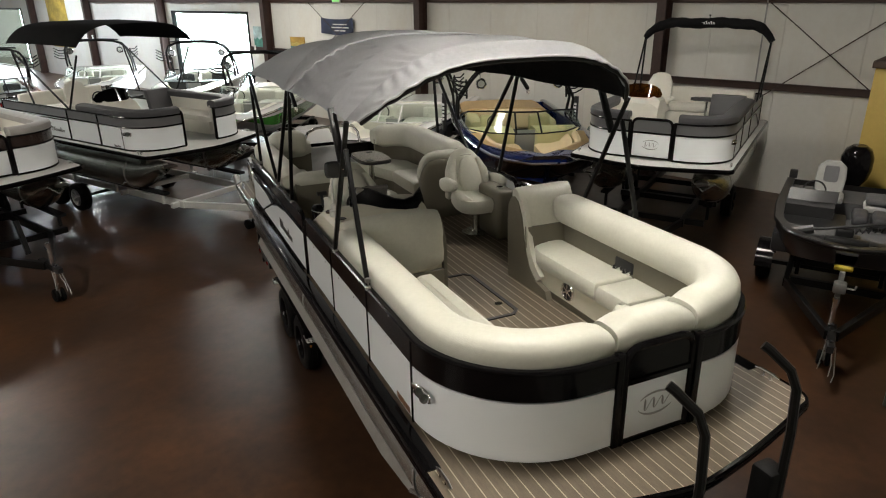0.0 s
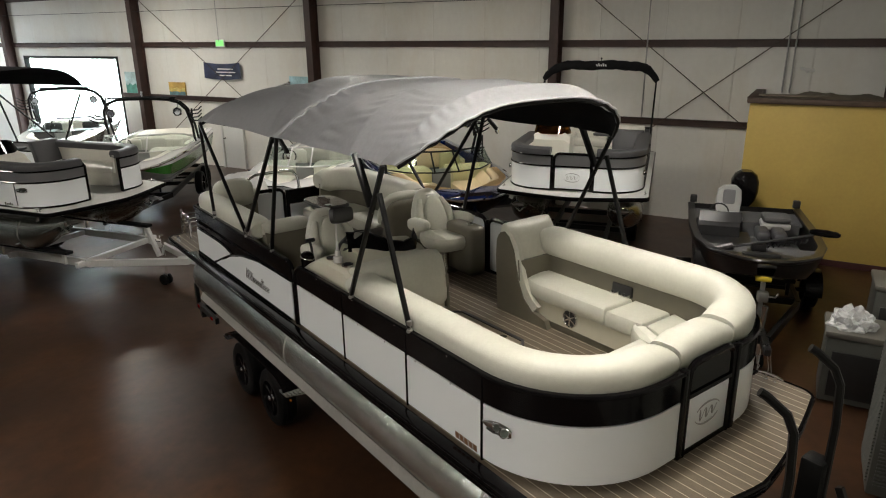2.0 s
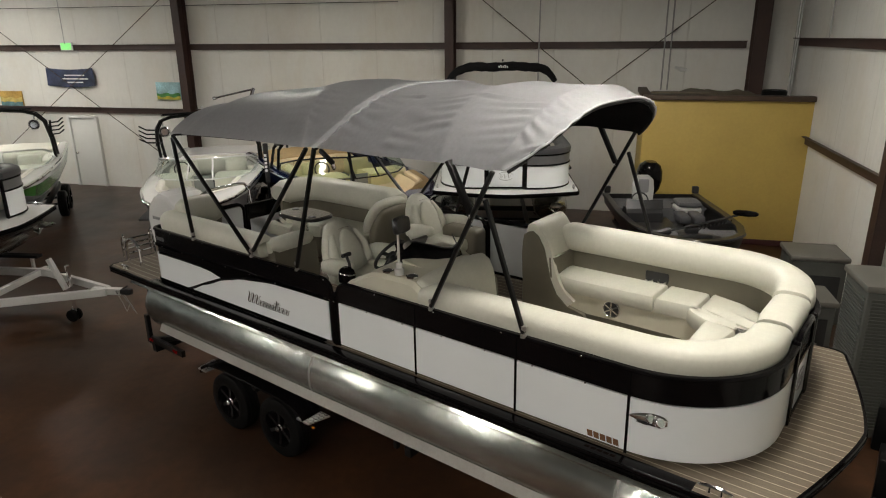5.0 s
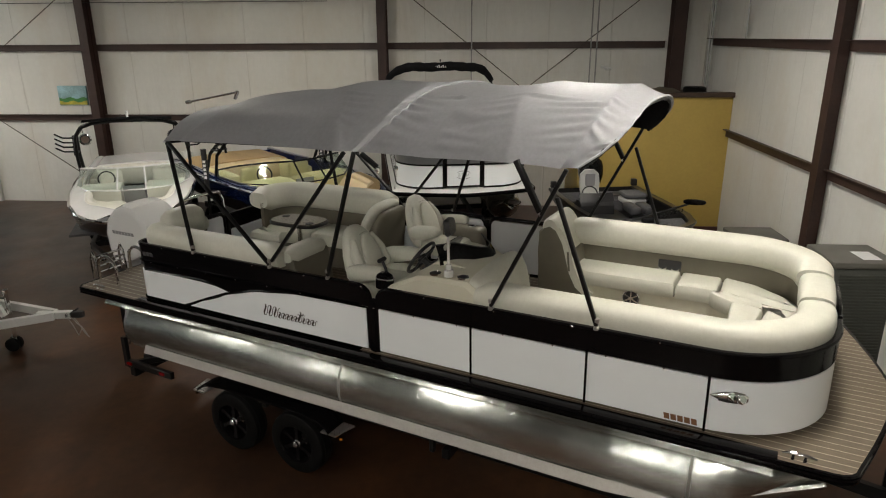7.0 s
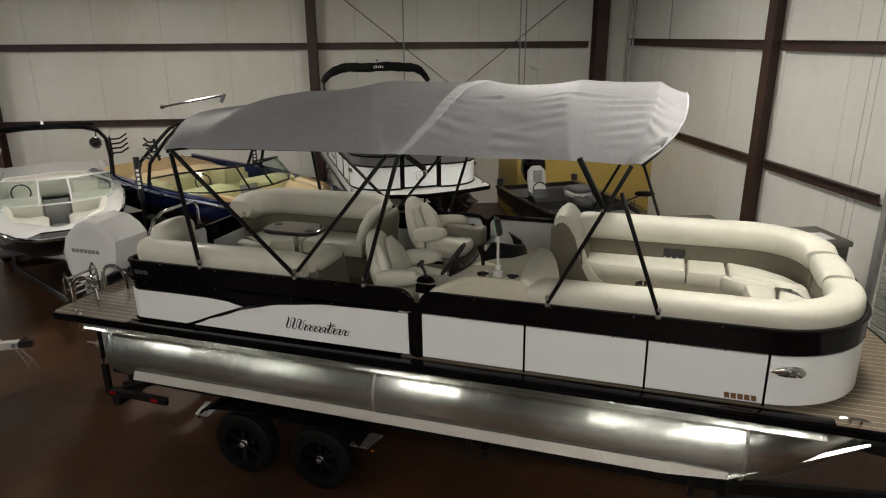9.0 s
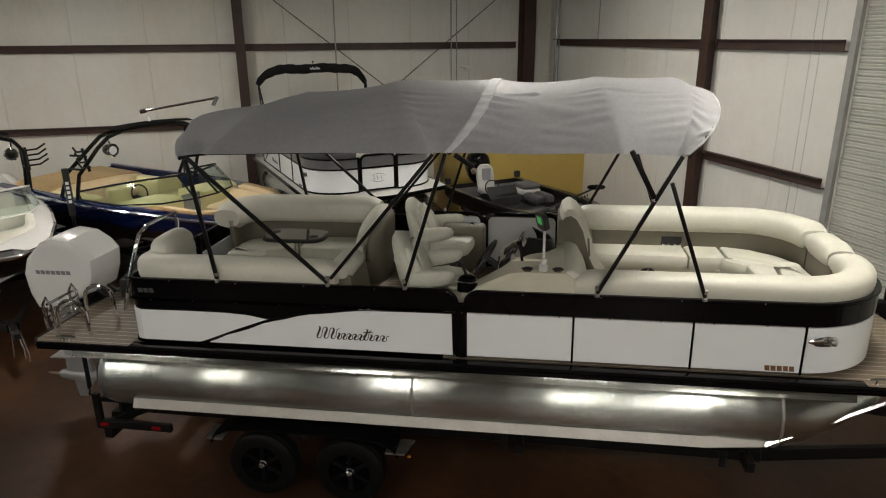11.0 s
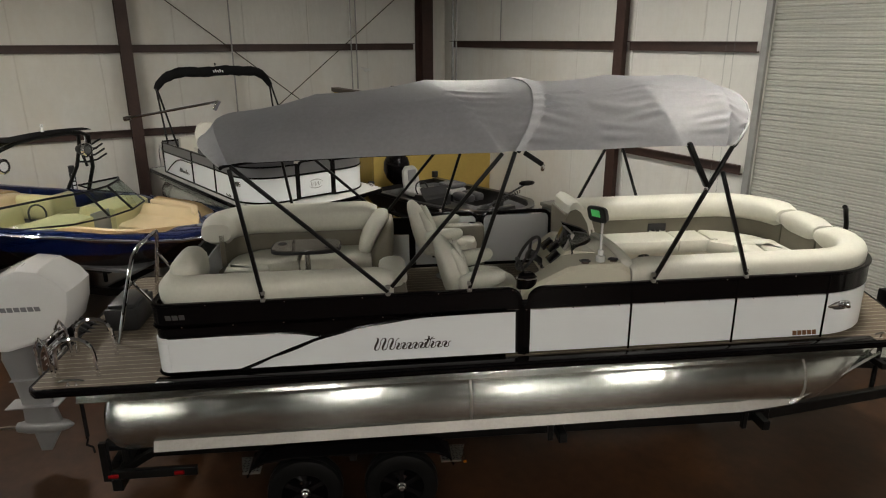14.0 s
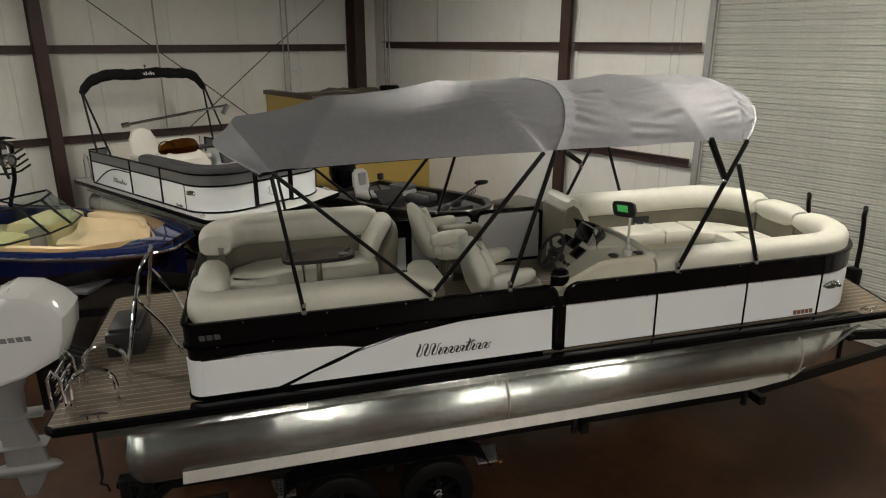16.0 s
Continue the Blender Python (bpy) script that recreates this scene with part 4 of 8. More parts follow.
def cleat(parent, x, y, z, heading=0):
    m = pose(x, y, z, 0, 0, heading)
    bm = bm_new()
    add_tube(bm, [(0, -0.1, 0.035), (0, -0.05, 0.045), (0, 0.05, 0.045), (0, 0.1, 0.035)], [0.007, 0.012, 0.012, 0.007], 8, m=m)
    for y_ in (-0.035, 0.035):
        add_lathe(bm, [(0.018, 0), (0.012, 0.02), (0.012, 0.045)], 8, m @ pose(0, y_, 0))
    return part("cleat", bm, CHROME, parent, "chrome mooring cleat")


def nav_light(parent, m):
    """A chrome docking lamp: a teardrop plate with two swelling lamp pods; it points along -y and stands out along -x."""
    bm = bm_new()
    rows = []
    for t, w, h in ((0.0, 0.006, 0.02), (0.03, 0.014, 0.04), (0.09, 0.018, 0.046), (0.16, 0.014, 0.034), (0.22, 0.006, 0.012), (0.235, 0.003, 0.004)):
        rows.append([(-w * max(0.0, math.sin(a)), -0.115 + t, h * math.cos(a)) for a in [math.pi * k / 9 for k in range(10)]])
    add_loft(bm, rows, m=m)
    l = part("docking_light", bm, CHROME, parent, "chrome teardrop docking light with two pods")
    for y, z, r in ((-0.06, -0.008, 0.034), (0.0, 0.006, 0.03)):
        bm = bm_new()
        add_lathe(bm, [(r * 0.7, 0.0), (r, r * 0.5), (r * 0.97, r * 0.9), (r * 0.8, r * 1.15)], 16, m @ pose(-0.004, y, z, 60, 0, -50))
        pod = part("lamp_pod", bm, CHROME, l)
        bm = bm_new()
        add_lathe(bm, [(r * 0.78, r * 1.12), (r * 0.6, r * 1.2), (0.0, r * 1.24)], 14, m @ pose(-0.004, y, z, 60, 0, -50))
        part("lens", bm, CLEAR, pod)
    bm = bm_new()
    add_loft(bm, [[(-w, -0.03 + t, -0.02 + h * q) for q in (-1, 0, 1)] + [(-w - 0.006, -0.03 + t, -0.02 + h * q) for q in (1, 0, -1)] for t, w, h in ((0.0, 0.012, 0.006), (0.04, 0.016, 0.012), (0.1, 0.012, 0.006))], m=m)
    part("recess", bm, PLASTIC_BLACK, l)


BEAM, DECK_HALF, FENCE = 1.185, 1.31, 0.46
Z_DECK, Z_FOOT, Z_BAND, Z_TOP = 1.645, 1.66, 2.08, 2.275


def bow_line(half, front, r, x_gate, y_start, side=-1, n=14):
    """Fence line from y_start forward, round the bow corner, to the gate; side -1 is port seen from the bow's left."""
    pts = [(side * half, y_start, 0), (side * half, lerp(y_start, front + r, 0.5), 0)]
    pts += [(side * (half - r + r * math.cos(a)), front + r - r * math.sin(a), 0) for a in [math.pi / 2 * k / n for k in range(n + 1)]]
    pts += [(side * lerp(half - r, x_gate, 0.5), front, 0), (side * x_gate, front, 0)]
    return pts


def bow_deck_outline(half, length, r_bow=0.16, tip=0.0, drop=0.34, n=12):
    """Deck plan: a shallow curved bow with rounded corners and a square stern."""
    pts = []
    for k in range(-n, n + 1):
        x = (half - 0.12) * k / n
        pts.append((x, tip + drop * (abs(k) / n) ** 1.35 * 0.82))
    y1 = pts[-1][1]
    corner = [(half - 0.12 + 0.12 * math.sin(a), y1 + 0.14 - 0.14 * math.cos(a)) for a in (0.4, 0.8, 1.2, math.pi / 2)]
    right = corner + [(half, length - 0.06), (half - 0.06, length)]
    left = [(-x, y) for x, y in right][::-1]
    return pts + right + left


def pontoon_base(root, length, half, tube_x, tube_z, tube_r, tube_end, deck_mat, three, strake=True):
    """Logs, risers, deck board and its dark edge."""
    outline = bow_deck_outline(half, length)
    bm = bm_new()
    add_prism(bm, [(x * 0.992, y * 0.998 + 0.006) for x, y in outline], Z_DECK - 0.03, Z_DECK)
    part("deck", bm, deck_mat, root)
    bm = bm_new()
    loop = [(x, y, 0) for x, y in outline]
    add_sweep(bm, loop, [(0.0, Z_DECK - 0.066), (0.010, Z_DECK - 0.064), (0.012, Z_DECK - 0.052), (0.004, Z_DECK - 0.048), (0.004, Z_DECK - 0.04), (0.014, Z_DECK - 0.036), (0.015, Z_DECK - 0.024), (0.005, Z_DECK - 0.02), (0.012, Z_DECK - 0.012), (0.008, Z_DECK + 0.004), (-0.012, Z_DECK + 0.004), (-0.012, Z_DECK - 0.066)], closed=True)
    part("deck_edge", bm, BLACK_GLOSS, root, "ribbed black deck edge")
    for sx in (-1, 1):
        # folded aluminium skirt that hangs below the edge, with a groove along it
        bm = bm_new()
        x = sx * (half - 0.125)
        prof = [(-0.035, -0.035), (-0.025, -0.035), (-0.022, -0.115), (0.006, -0.155), (0.003, -0.16), (0.007, -0.164), (0.026, -0.188), (0.026, -0.194), (-0.035, -0.192)]
        add_loft(bm, [[(x + sx * a, y, Z_DECK + b) for a, b in prof] for y in (0.75, length - 0.3)])
        part("deck_skirt", bm, ALU_LOG, root, "bright folded aluminium skirt")
    bm = bm_new()
    for k in range(int(length / 0.42)):
        add_box(bm, (0, 0.5 + k * 0.42, Z_DECK - 0.085), (half * 1.76, 0.07, 0.1))
    part("cross_member", bm, ALU_DULL, root)
    for x in ((-tube_x, 0, tube_x) if three else (-tube_x, tube_x)):
        bm = bm_new()
        pontoon_tube(bm, x, tube_z, tube_r, 0.3, 1.28, tube_end)
        log = part("pontoon", bm, ALU_LOG, root, "brushed aluminium pontoon log")
        for y in (1.26, 4.36):
            bm = bm_new()
            t = tube_r + 0.003
            add_loft(bm, [[(x + (t + e) * math.cos(2 * math.pi * k / 28), y + dy, tube_z + (t + e) * math.sin(2 * math.pi * k / 28)) for k in range(28)] for dy, e in ((-0.012, -0.002), (-0.006, 0.003), (0.006, 0.003), (0.012, -0.002))], caps=False)
            part("weld_seam", bm, ALU_DULL, log)
        bm = bm_new()
        k = tube_r / 0.33
        for sx in (-1, 1):
            plate = [(sx * 0.325 * k, 1.37, -0.19 * k), (sx * 0.17, 0.42, 0.2 * k), (0.0, 0.42, 0.06 * k), (0.0, 1.42, -0.36 * k), (sx * 0.2 * k, 1.4, -0.3 * k)]
            add_loft(bm, [[(x + a, y, tube_z + b) for a, y, b in plate], [(x + a * 0.94, y + 0.01, tube_z + b + 0.02) for a, y, b in plate]])
        part("nose_plate", bm, ALU, log, "bright folded nose plate", sharp=20)
        bm = bm_new()
        add_box(bm, (x, (1.1 + tube_end) / 2, tube_z + tube_r + 0.025), (0.2, tube_end - 1.3, 0.12), 0.004)
        part("riser", bm, ALU, log)
        if strake:
            for sx in (-1, 1):
                if x * sx < 0 and x != 0:
                    continue
                bm = bm_new()
                y0, y1 = 1.86, tube_end - 0.42
                a, b = radians(-24), radians(-50)
                r2 = tube_r + 0.004
                q = [(sx * r2 * math.cos(a), r2 * math.sin(a)), (sx * (r2 + 0.012), r2 * math.sin(a) - 0.085), (sx * (r2 - 0.002), r2 * math.sin(a) - 0.094), (sx * r2 * math.cos(b), r2 * math.sin(b))]
                add_loft(bm, [[(x + p[0] * k1, yy, tube_z + p[1] * k1) for p in q] for yy, k1 in ((y0 - 0.5, 0.9), (y0, 1.0), (y1, 1.0))])
                part("lifting_strake", bm, ALU_DULL, log)


def screw_row(parent, pts, z, x_out):
    first = None
    for x, y in pts:
        if first is None:
            bm = bm_new()
            add_lathe(bm, [(0.0075, 0), (0.006, 0.003), (0.0, 0.004)], 8, pose(0, 0, 0, 0, -90 if x < 0 else 90, 0))
            first = s = part("screw_head", bm, CHROME, parent)
        else:
            s = first.copy()
            scene.collection.objects.link(s)
        s.location = (x, y, z)


GATE_GREY = material("pale_grey_panel", (0.50, 0.51, 0.52), 0.35, var=0.03, scale=2.0, coat=0.2)


def gate(parent, x0, x1, y, white=True, band=True, top=2.3, band_mat=None):
    """A hinged gate in a rounded black frame; lies along x at y."""
    bm = bm_new()
    r = 0.1
    pts = [(x0, y, Z_FOOT)] + [(x0 + r - r * math.cos(a), y, top - r + r * math.sin(a)) for a in (0, 0.4, 0.8, 1.2, math.pi / 2)] + [(x1 - r + r * math.sin(a), y, top - r + r * math.cos(a)) for a in (0, 0.4, 0.8, 1.2, math.pi / 2)] + [(x1, y, Z_FOOT)]
    add_tube(bm, pts, 0.024, 8)
    add_box(bm, ((x0 + x1) / 2, y, Z_FOOT + 0.02), (x1 - x0, 0.035, 0.03))
    if band:
        add_box(bm, ((x0 + x1) / 2, y, Z_BAND), (x1 - x0, 0.035, 0.03))
    g = part("gate", bm, BLACK_GLOSS, parent, "black-framed white bow gate")
    bm = bm_new()
    zt = Z_BAND if band else top - 0.02
    add_box(bm, ((x0 + x1) / 2, y, (Z_FOOT + zt) / 2), (x1 - x0 - 0.045, 0.014, zt - Z_FOOT - 0.03), 0.006)
    part("gate_panel", bm, PANEL_WHITE if band else GATE_GREY, g)
    if not band:
        return g
    bm = bm_new()
    add_box(bm, ((x0 + x1) / 2, y, (Z_BAND + top) / 2), (x1 - x0 - 0.045, 0.012, top - Z_BAND - 0.03))
    part("gate_band", bm, band_mat or BLACK_GLOSS, g)
    # oval emblem as plain shapes
    bm = bm_new()
    cx, cz = (x0 + x1) / 2, (Z_FOOT + Z_BAND) / 2 + 0.02
    for a0, a1 in ((20, 150), (200, 330)):
        pts = [(cx + 0.14 * math.cos(radians(lerp(a0, a1, k / 12))), y - 0.009, cz + 0.075 * math.sin(radians(lerp(a0, a1, k / 12)))) for k in range(13)]
        add_tube(bm, pts, [0.002 + 0.005 * math.sin(math.pi * k / 12) for k in range(13)], 6)
    pts = [(cx - 0.1 + 0.2 * k / 40, y - 0.009, cz + 0.042 * math.cos(2 * math.pi * 3 * k / 40) * (1 - 0.3 * k / 40)) for k in range(41)]
    add_tube(bm, [(p[0] + 0.3 * (p[2] - cz), p[1], p[2]) for p in pts], [0.002 + 0.005 * max(0.0, math.sin(2 * math.pi * 3 * k / 40)) for k in range(41)], 6)
    part("emblem", bm, material("silver_decal", (0.34, 0.34, 0.34), 0.3, metal=0.6), g, "oval chrome emblem")
    return g


MAIN = pose(2.51, 2.17, 0.044, -0.63)
boat = thing("pontoon_boat", MAIN, "white and black pontoon boat with cream seats on a trailer", "boat", "pontoon boats")
L_DECK = 7.92
pontoon_base(boat, L_DECK, DECK_HALF, 0.86, 1.165, 0.33, 7.5, DECK, True)

# fence: port side (towards the wide floor), bow, starboard side, stern
Y_AFT = 6.93
near_bow = bow_line(BEAM, FENCE, 0.76, 0.22, 3.86, -1)
far_bow = bow_line(BEAM, FENCE, 0.76, 0.37, 3.05, 1)[::-1]
RA = 0.1
near_aft = [(-BEAM + 0.55, Y_AFT, 0), (-BEAM + RA, Y_AFT, 0)] + [(-BEAM + RA - RA * math.sin(a), Y_AFT - RA + RA * math.cos(a), 0) for a in (0.4, 0.8, 1.2, math.pi / 2)] + [(-BEAM, 5.0, 0), (-BEAM, 3.96, 0)]
far_aft = [(BEAM, 4.75, 0), (BEAM, Y_AFT - RA, 0)] + [(BEAM - RA + RA * math.cos(a), Y_AFT - RA + RA * math.sin(a), 0) for a in (0.4, 0.8, 1.2, math.pi / 2)] + [(0.1, Y_AFT, 0)]
far_mid = [(BEAM, 3.93, 0), (BEAM, 4.72, 0)]
NOTCH = 0.12
near_bow_top = bow_line(BEAM, FENCE, 0.76, 0.22, 3.87 - NOTCH, -1)
near_aft_top = near_aft[:-1] + [(-BEAM, 3.95 + NOTCH, 0)]
for pts in (near_bow_top, far_bow, far_aft, near_aft_top):
    fence_strip("fence_band", pts, Z_BAND, Z_TOP - 0.02, 0.02, BLACK_GLOSS, boat, 0.002)
    fence_strip("top_rail", pts, Z_TOP - 0.03, Z_TOP, 0.05, BLACK_GLOSS, boat, 0.0, 0.01)
for y0, way in ((3.87 - NOTCH, 1), (3.95 + NOTCH, -1)):
    # rounded upper corners either side of the post
    turn = [(y0 + way * NOTCH * math.sin(a), Z_TOP - 0.015 - NOTCH * 0.9 * (1 - math.cos(a))) for a in [math.pi / 2 * k / 8 for k in range(9)]]
    bm = bm_new()
    add_prism(bm, [(y0, Z_BAND)] + turn + [(turn[-1][0], Z_BAND)], -BEAM - 0.012, -BEAM + 0.008, "x")
    part("fence_band", bm, BLACK_GLOSS, boat)
    bm = bm_new()
    add_tube(bm, [(-BEAM, y, z) for y, z in turn] + [(-BEAM, turn[-1][0], Z_BAND)], 0.021, 8)
    part("top_rail", bm, BLACK_GLOSS, boat)
    fence_strip("mid_rail", pts, Z_BAND - 0.016, Z_BAND + 0.016, 0.045, BLACK_GLOSS, boat, 0.003, 0.01)
    fence_strip("bottom_rail", pts, Z_DECK + 0.002, Z_FOOT + 0.02, 0.05, BLACK_GLOSS, boat, 0.004, 0.01)
for pts in (near_bow, far_bow, far_aft):
    fence_strip("white_panel", pts, Z_FOOT + 0.018, Z_BAND - 0.014, 0.016, PANEL_WHITE, boat)
# port quarter: black field with two white panels parted by a rising swoosh
fence_strip("fence_band", near_aft, Z_FOOT + 0.018, Z_BAND - 0.014, 0.012, BLACK_GLOSS, boat, -0.004)
SWOOP = [(6.26, 1.672), (5.93, 1.80), (5.58, 1.925), (5.24, 2.005), (4.75, 2.06), (4.28, 2.068), (3.985, 2.068)]
dense = [(y, curve_at([(6.26 - a, b) for a, b in [(6.26 - yy, zz) for yy, zz in SWOOP]][::-1], y)) for y in [lerp(6.24, 3.99, k / 20) for k in range(21)]]
bm = bm_new()
add_prism(bm, [(y, z - 0.012) for y, z in dense] + [(3.985, Z_FOOT + 0.02), (6.2, Z_FOOT + 0.02)], -BEAM - 0.002, -BEAM - 0.013, "x")
part("white_panel", bm, PANEL_WHITE, boat)
bm = bm_new()
upper = [(6.83, 1.975), (6.4, 1.98), (6.0, 1.978), (5.8, 1.965), (5.62, 1.93)]
lower = [(5.66, 1.92), (5.93, 1.82), (6.2, 1.712), (6.29, Z_FOOT + 0.02), (6.83, Z_FOOT + 0.02)]
add_prism(bm, upper + lower, -BEAM - 0.002, -BEAM - 0.013, "x")
add_sweep(bm, [(p[0], p[1], 0) for p in near_aft[1:6]], rect(0.006, (1.975 - Z_FOOT - 0.02) / 2, 0, 0.0085, (1.975 + Z_FOOT + 0.02) / 2))
part("white_panel", bm, PANEL_WHITE, boat)
bm = bm_new()
add_tube(bm, [(-BEAM - 0.012, y, z) for y, z in dense], 0.009, 6)
add_tube(bm, [(-BEAM - 0.012, y, z + 0.004) for y, z in upper], 0.007, 6)
part("swoosh_trim", bm, BLACK_GLOSS, boat)
for sx in (-1, 1):
    bm = bm_new()
    add_box(bm, (sx * 1.262, 3.84, Z_DECK + 0.003), (0.1, 6.2, 0.012), 0.004)
    part("side_trim", bm, BLACK_GLOSS, boat)
# uprights
bm = bm_new()
add_box(bm, (-BEAM, 3.91, (Z_FOOT + 2.16) / 2), (0.034, 0.1, 2.16 - Z_FOOT), 0.01)
add_box(bm, (-BEAM - 0.012, 3.91, (Z_FOOT + 2.13) / 2), (0.03, 0.03, 2.13 - Z_FOOT), 0.008)
part("fence_post", bm, BLACK_GLOSS, boat)
for y in (2.985, 2.045, 1.205):
    bm = bm_new()
    add_box(bm, (-BEAM - 0.006, y, (Z_FOOT + Z_BAND) / 2), (0.02, 0.018, Z_BAND - Z_FOOT), 0.003)
    add_box(bm, (-BEAM - 0.008, y, (Z_TOP + Z_BAND) / 2), (0.02, 0.012, Z_TOP - Z_BAND), 0.003)
    part("panel_joint", bm, BLACK_GLOSS, boat)
for x in (-0.22, 0.37):
    bm = bm_new()
    upright(bm, x, FENCE, Z_FOOT, Z_TOP + 0.01, 0.05)
    part("fence_post", bm, BLACK_GLOSS, boat)
for x, y in ((BEAM, 3.05), (BEAM, 3.93), (BEAM, 4.74), (0.1, Y_AFT), (-BEAM + 0.55, Y_AFT)):
    bm = bm_new()
    upright(bm, x, y, Z_FOOT, Z_TOP, 0.045)
    part("fence_post", bm, BLACK_GLOSS, boat)
screw_row(boat, [(-BEAM - 0.028, y) for y in [6.7 - 0.4 * k for k in range(15)] if y > 1.1], Z_BAND, -1)
screw_row(boat, [(-BEAM - 0.026, y) for y in [6.5 - 0.62 * k for k in range(9)] if y > 1.1], Z_TOP - 0.016, -1)
gate(boat, -0.175, 0.325, FENCE)
# starboard gate: pale panel in a black frame, turned along the side
sg = gate(boat, 0, 0.82, 0, band=False)
sg.matrix_local = pose(BEAM, 3.08, 0, 0, 0, 90)
sg["label"] = "black-framed pale side gate"
sg2 = gate(boat, 0, 0.76, 0, band=False)
sg2.matrix_local = pose(BEAM, 3.95, 0, 0, 0, 90)
sg2["label"] = "black-framed pale side panel"
# stern gate
ag = gate(boat, -0.56, 0.05, 0, band=False)
ag.matrix_local = pose(0, Y_AFT, 0)
ag["label"] = "black-framed stern gate"

# name marks as plain bars
bm = bm_new()
squiggle(bm, -BEAM - 0.0135, 5.18, 1.775, 0.64, 0.115)
part("name_mark", bm, DECAL, boat, "dark chrome flowing stroke mark")
bm = bm_new()
lettering(bm, -BEAM - 0.009, 1.47, 1.69, 0.23, 0.055, 4, n=5, slant=-0.15, gap=0.2, even=True)
part("model_mark", bm, DECAL_BRONZE, boat, "small bronze mark drawn as bars")
bm = bm_new()
lettering(bm, -BEAM - 0.013, 6.82, 2.14, 0.16, 0.05, 5, n=3, slant=-0.15, gap=0.2, even=True)
part("badge", bm, material("dim_decal", (0.06, 0.06, 0.062), 0.4), boat, "small grey badge drawn as bars")
nav_light(boat, pose(-BEAM - 0.004, 1.07, 1.955, 0, 0, 9))
for x, y, h in ((-DECK_HALF + 0.06, 0.62, 0), (DECK_HALF - 0.06, 0.62, 0), (-DECK_HALF + 0.06, 7.6, 0)):
    cleat(boat, x, y, Z_DECK, h)

# bow seats: padded rail, back panels, seat bases and cushions
def bolster(pts, zc=2.308, w=0.13, h=0.118, inset=0.15, name="backrest_roll", mat=None, taper=True):
    fr = frames([(p[0], p[1], 0) for p in pts], up=(0, 0, 1))
    rows = []
    n = len(fr)
    for i, (p, t, s, w_) in enumerate(fr):
        e = 1.0
        if taper:
            d = min((p - fr[0][0]).length, (p - fr[-1][0]).length)
            e = min(1.0, 0.62 + d / 0.12 * 0.38) if d < 0.12 else 1.0
        rows.append([p + s * a + w_ * b for a, b in ellipse(w * (0.8 + 0.2 * e), h * e, 18, 2.7, -inset, zc)])
    bm = bm_new()
    add_loft(bm, rows)
    return part(name, bm, mat or CREAM, boat)


def resample(pts, step=0.05):
    out = [Vector(pts[0])]
    for a, b in zip(pts, pts[1:]):
        a, b = Vector(a), Vector(b)
        n = max(1, int((b - a).length / step))
        out += [a.lerp(b, k / n) for k in range(1, n + 1)]
    return out


near_roll = resample(bow_line(BEAM, FENCE, 0.76, 0.235, 2.98, -1))
far_roll = resample(bow_line(BEAM, FENCE, 0.76, 0.375, 2.9, 1)[::-1])
bolster(near_roll)
bolster(far_roll, zc=2.335, h=0.135, w=0.145, inset=0.165)
bolster(resample([(-0.215, FENCE, 0), (0.355, FENCE, 0)]), zc=2.325)
for pts in (near_roll, far_roll):
    fence_strip("seat_back_panel", pts, 2.0, 2.3, 0.05, TAUPE, boat, -0.2)
fence_strip("seat_back_panel", [(-0.215, FENCE, 0), (0.355, FENCE, 0)], 2.0, 2.3, 0.05, TAUPE, boat, -0.2)
# seat bases
def band_between(outer, inner, z0, z1):
    bm = bm_new()
    add_prism(bm, [(p[0], p[1]) for p in outer] + [(p[0], p[1]) for p in inner[::-1]], z0, z1)
    return bm


far_out = offset_line(resample([(-0.1, FENCE, 0), (0.41, FENCE, 0)]) + far_roll[1:], -0.1)
SX = 0.64
far_in = [Vector(p) for p in [(-0.1, 1.15, 0), (0.1, 1.14, 0)] + arc(0.2, 1.58, 0.43, -90, 0, 6) + [(SX, 2.1, 0), (SX, 2.9, 0)]]
part("seat_base", band_between(far_out, far_in, Z_DECK, 1.9), TAUPE, boat)
part("seat_base_skin", band_between(offset_line(far_in, -0.004), offset_line(far_in, -0.018), Z_DECK + 0.07, 1.905), BEIGE, boat)
def pad(outline, z0, z1, name="seat_cushion", mat=None, round_=0.045):
    """A cushion on any outline, with a rolled edge and a low crown."""
    c = sum((Vector((p[0], p[1], 0)) for p in outline), Vector()) / len(outline)
    def ring(k, z):
        out = []
        n = len(outline)
        for i in range(n):
            p = Vector((outline[i][0], outline[i][1], 0))
            a, b = Vector((*outline[i - 1][:2], 0)), Vector((*outline[(i + 1) % n][:2], 0))
            t = (b - a).normalized()
            s = Vector((t.y, -t.x, 0))
            if s.dot(p - c) < 0:
                s = -s
            q = p - s * k
            out.append((q.x, q.y, z))
        return out
    bm = bm_new()
    add_loft(bm, [ring(0.012, z0), ring(0.0, z0 + 0.02), ring(0.0, z1 - round_), ring(round_ * 0.3, z1 - round_ * 0.35), ring(round_, z1), ring(round_ * 2.4, z1 + 0.008)])
    return part(name, bm, mat or CREAM, boat)


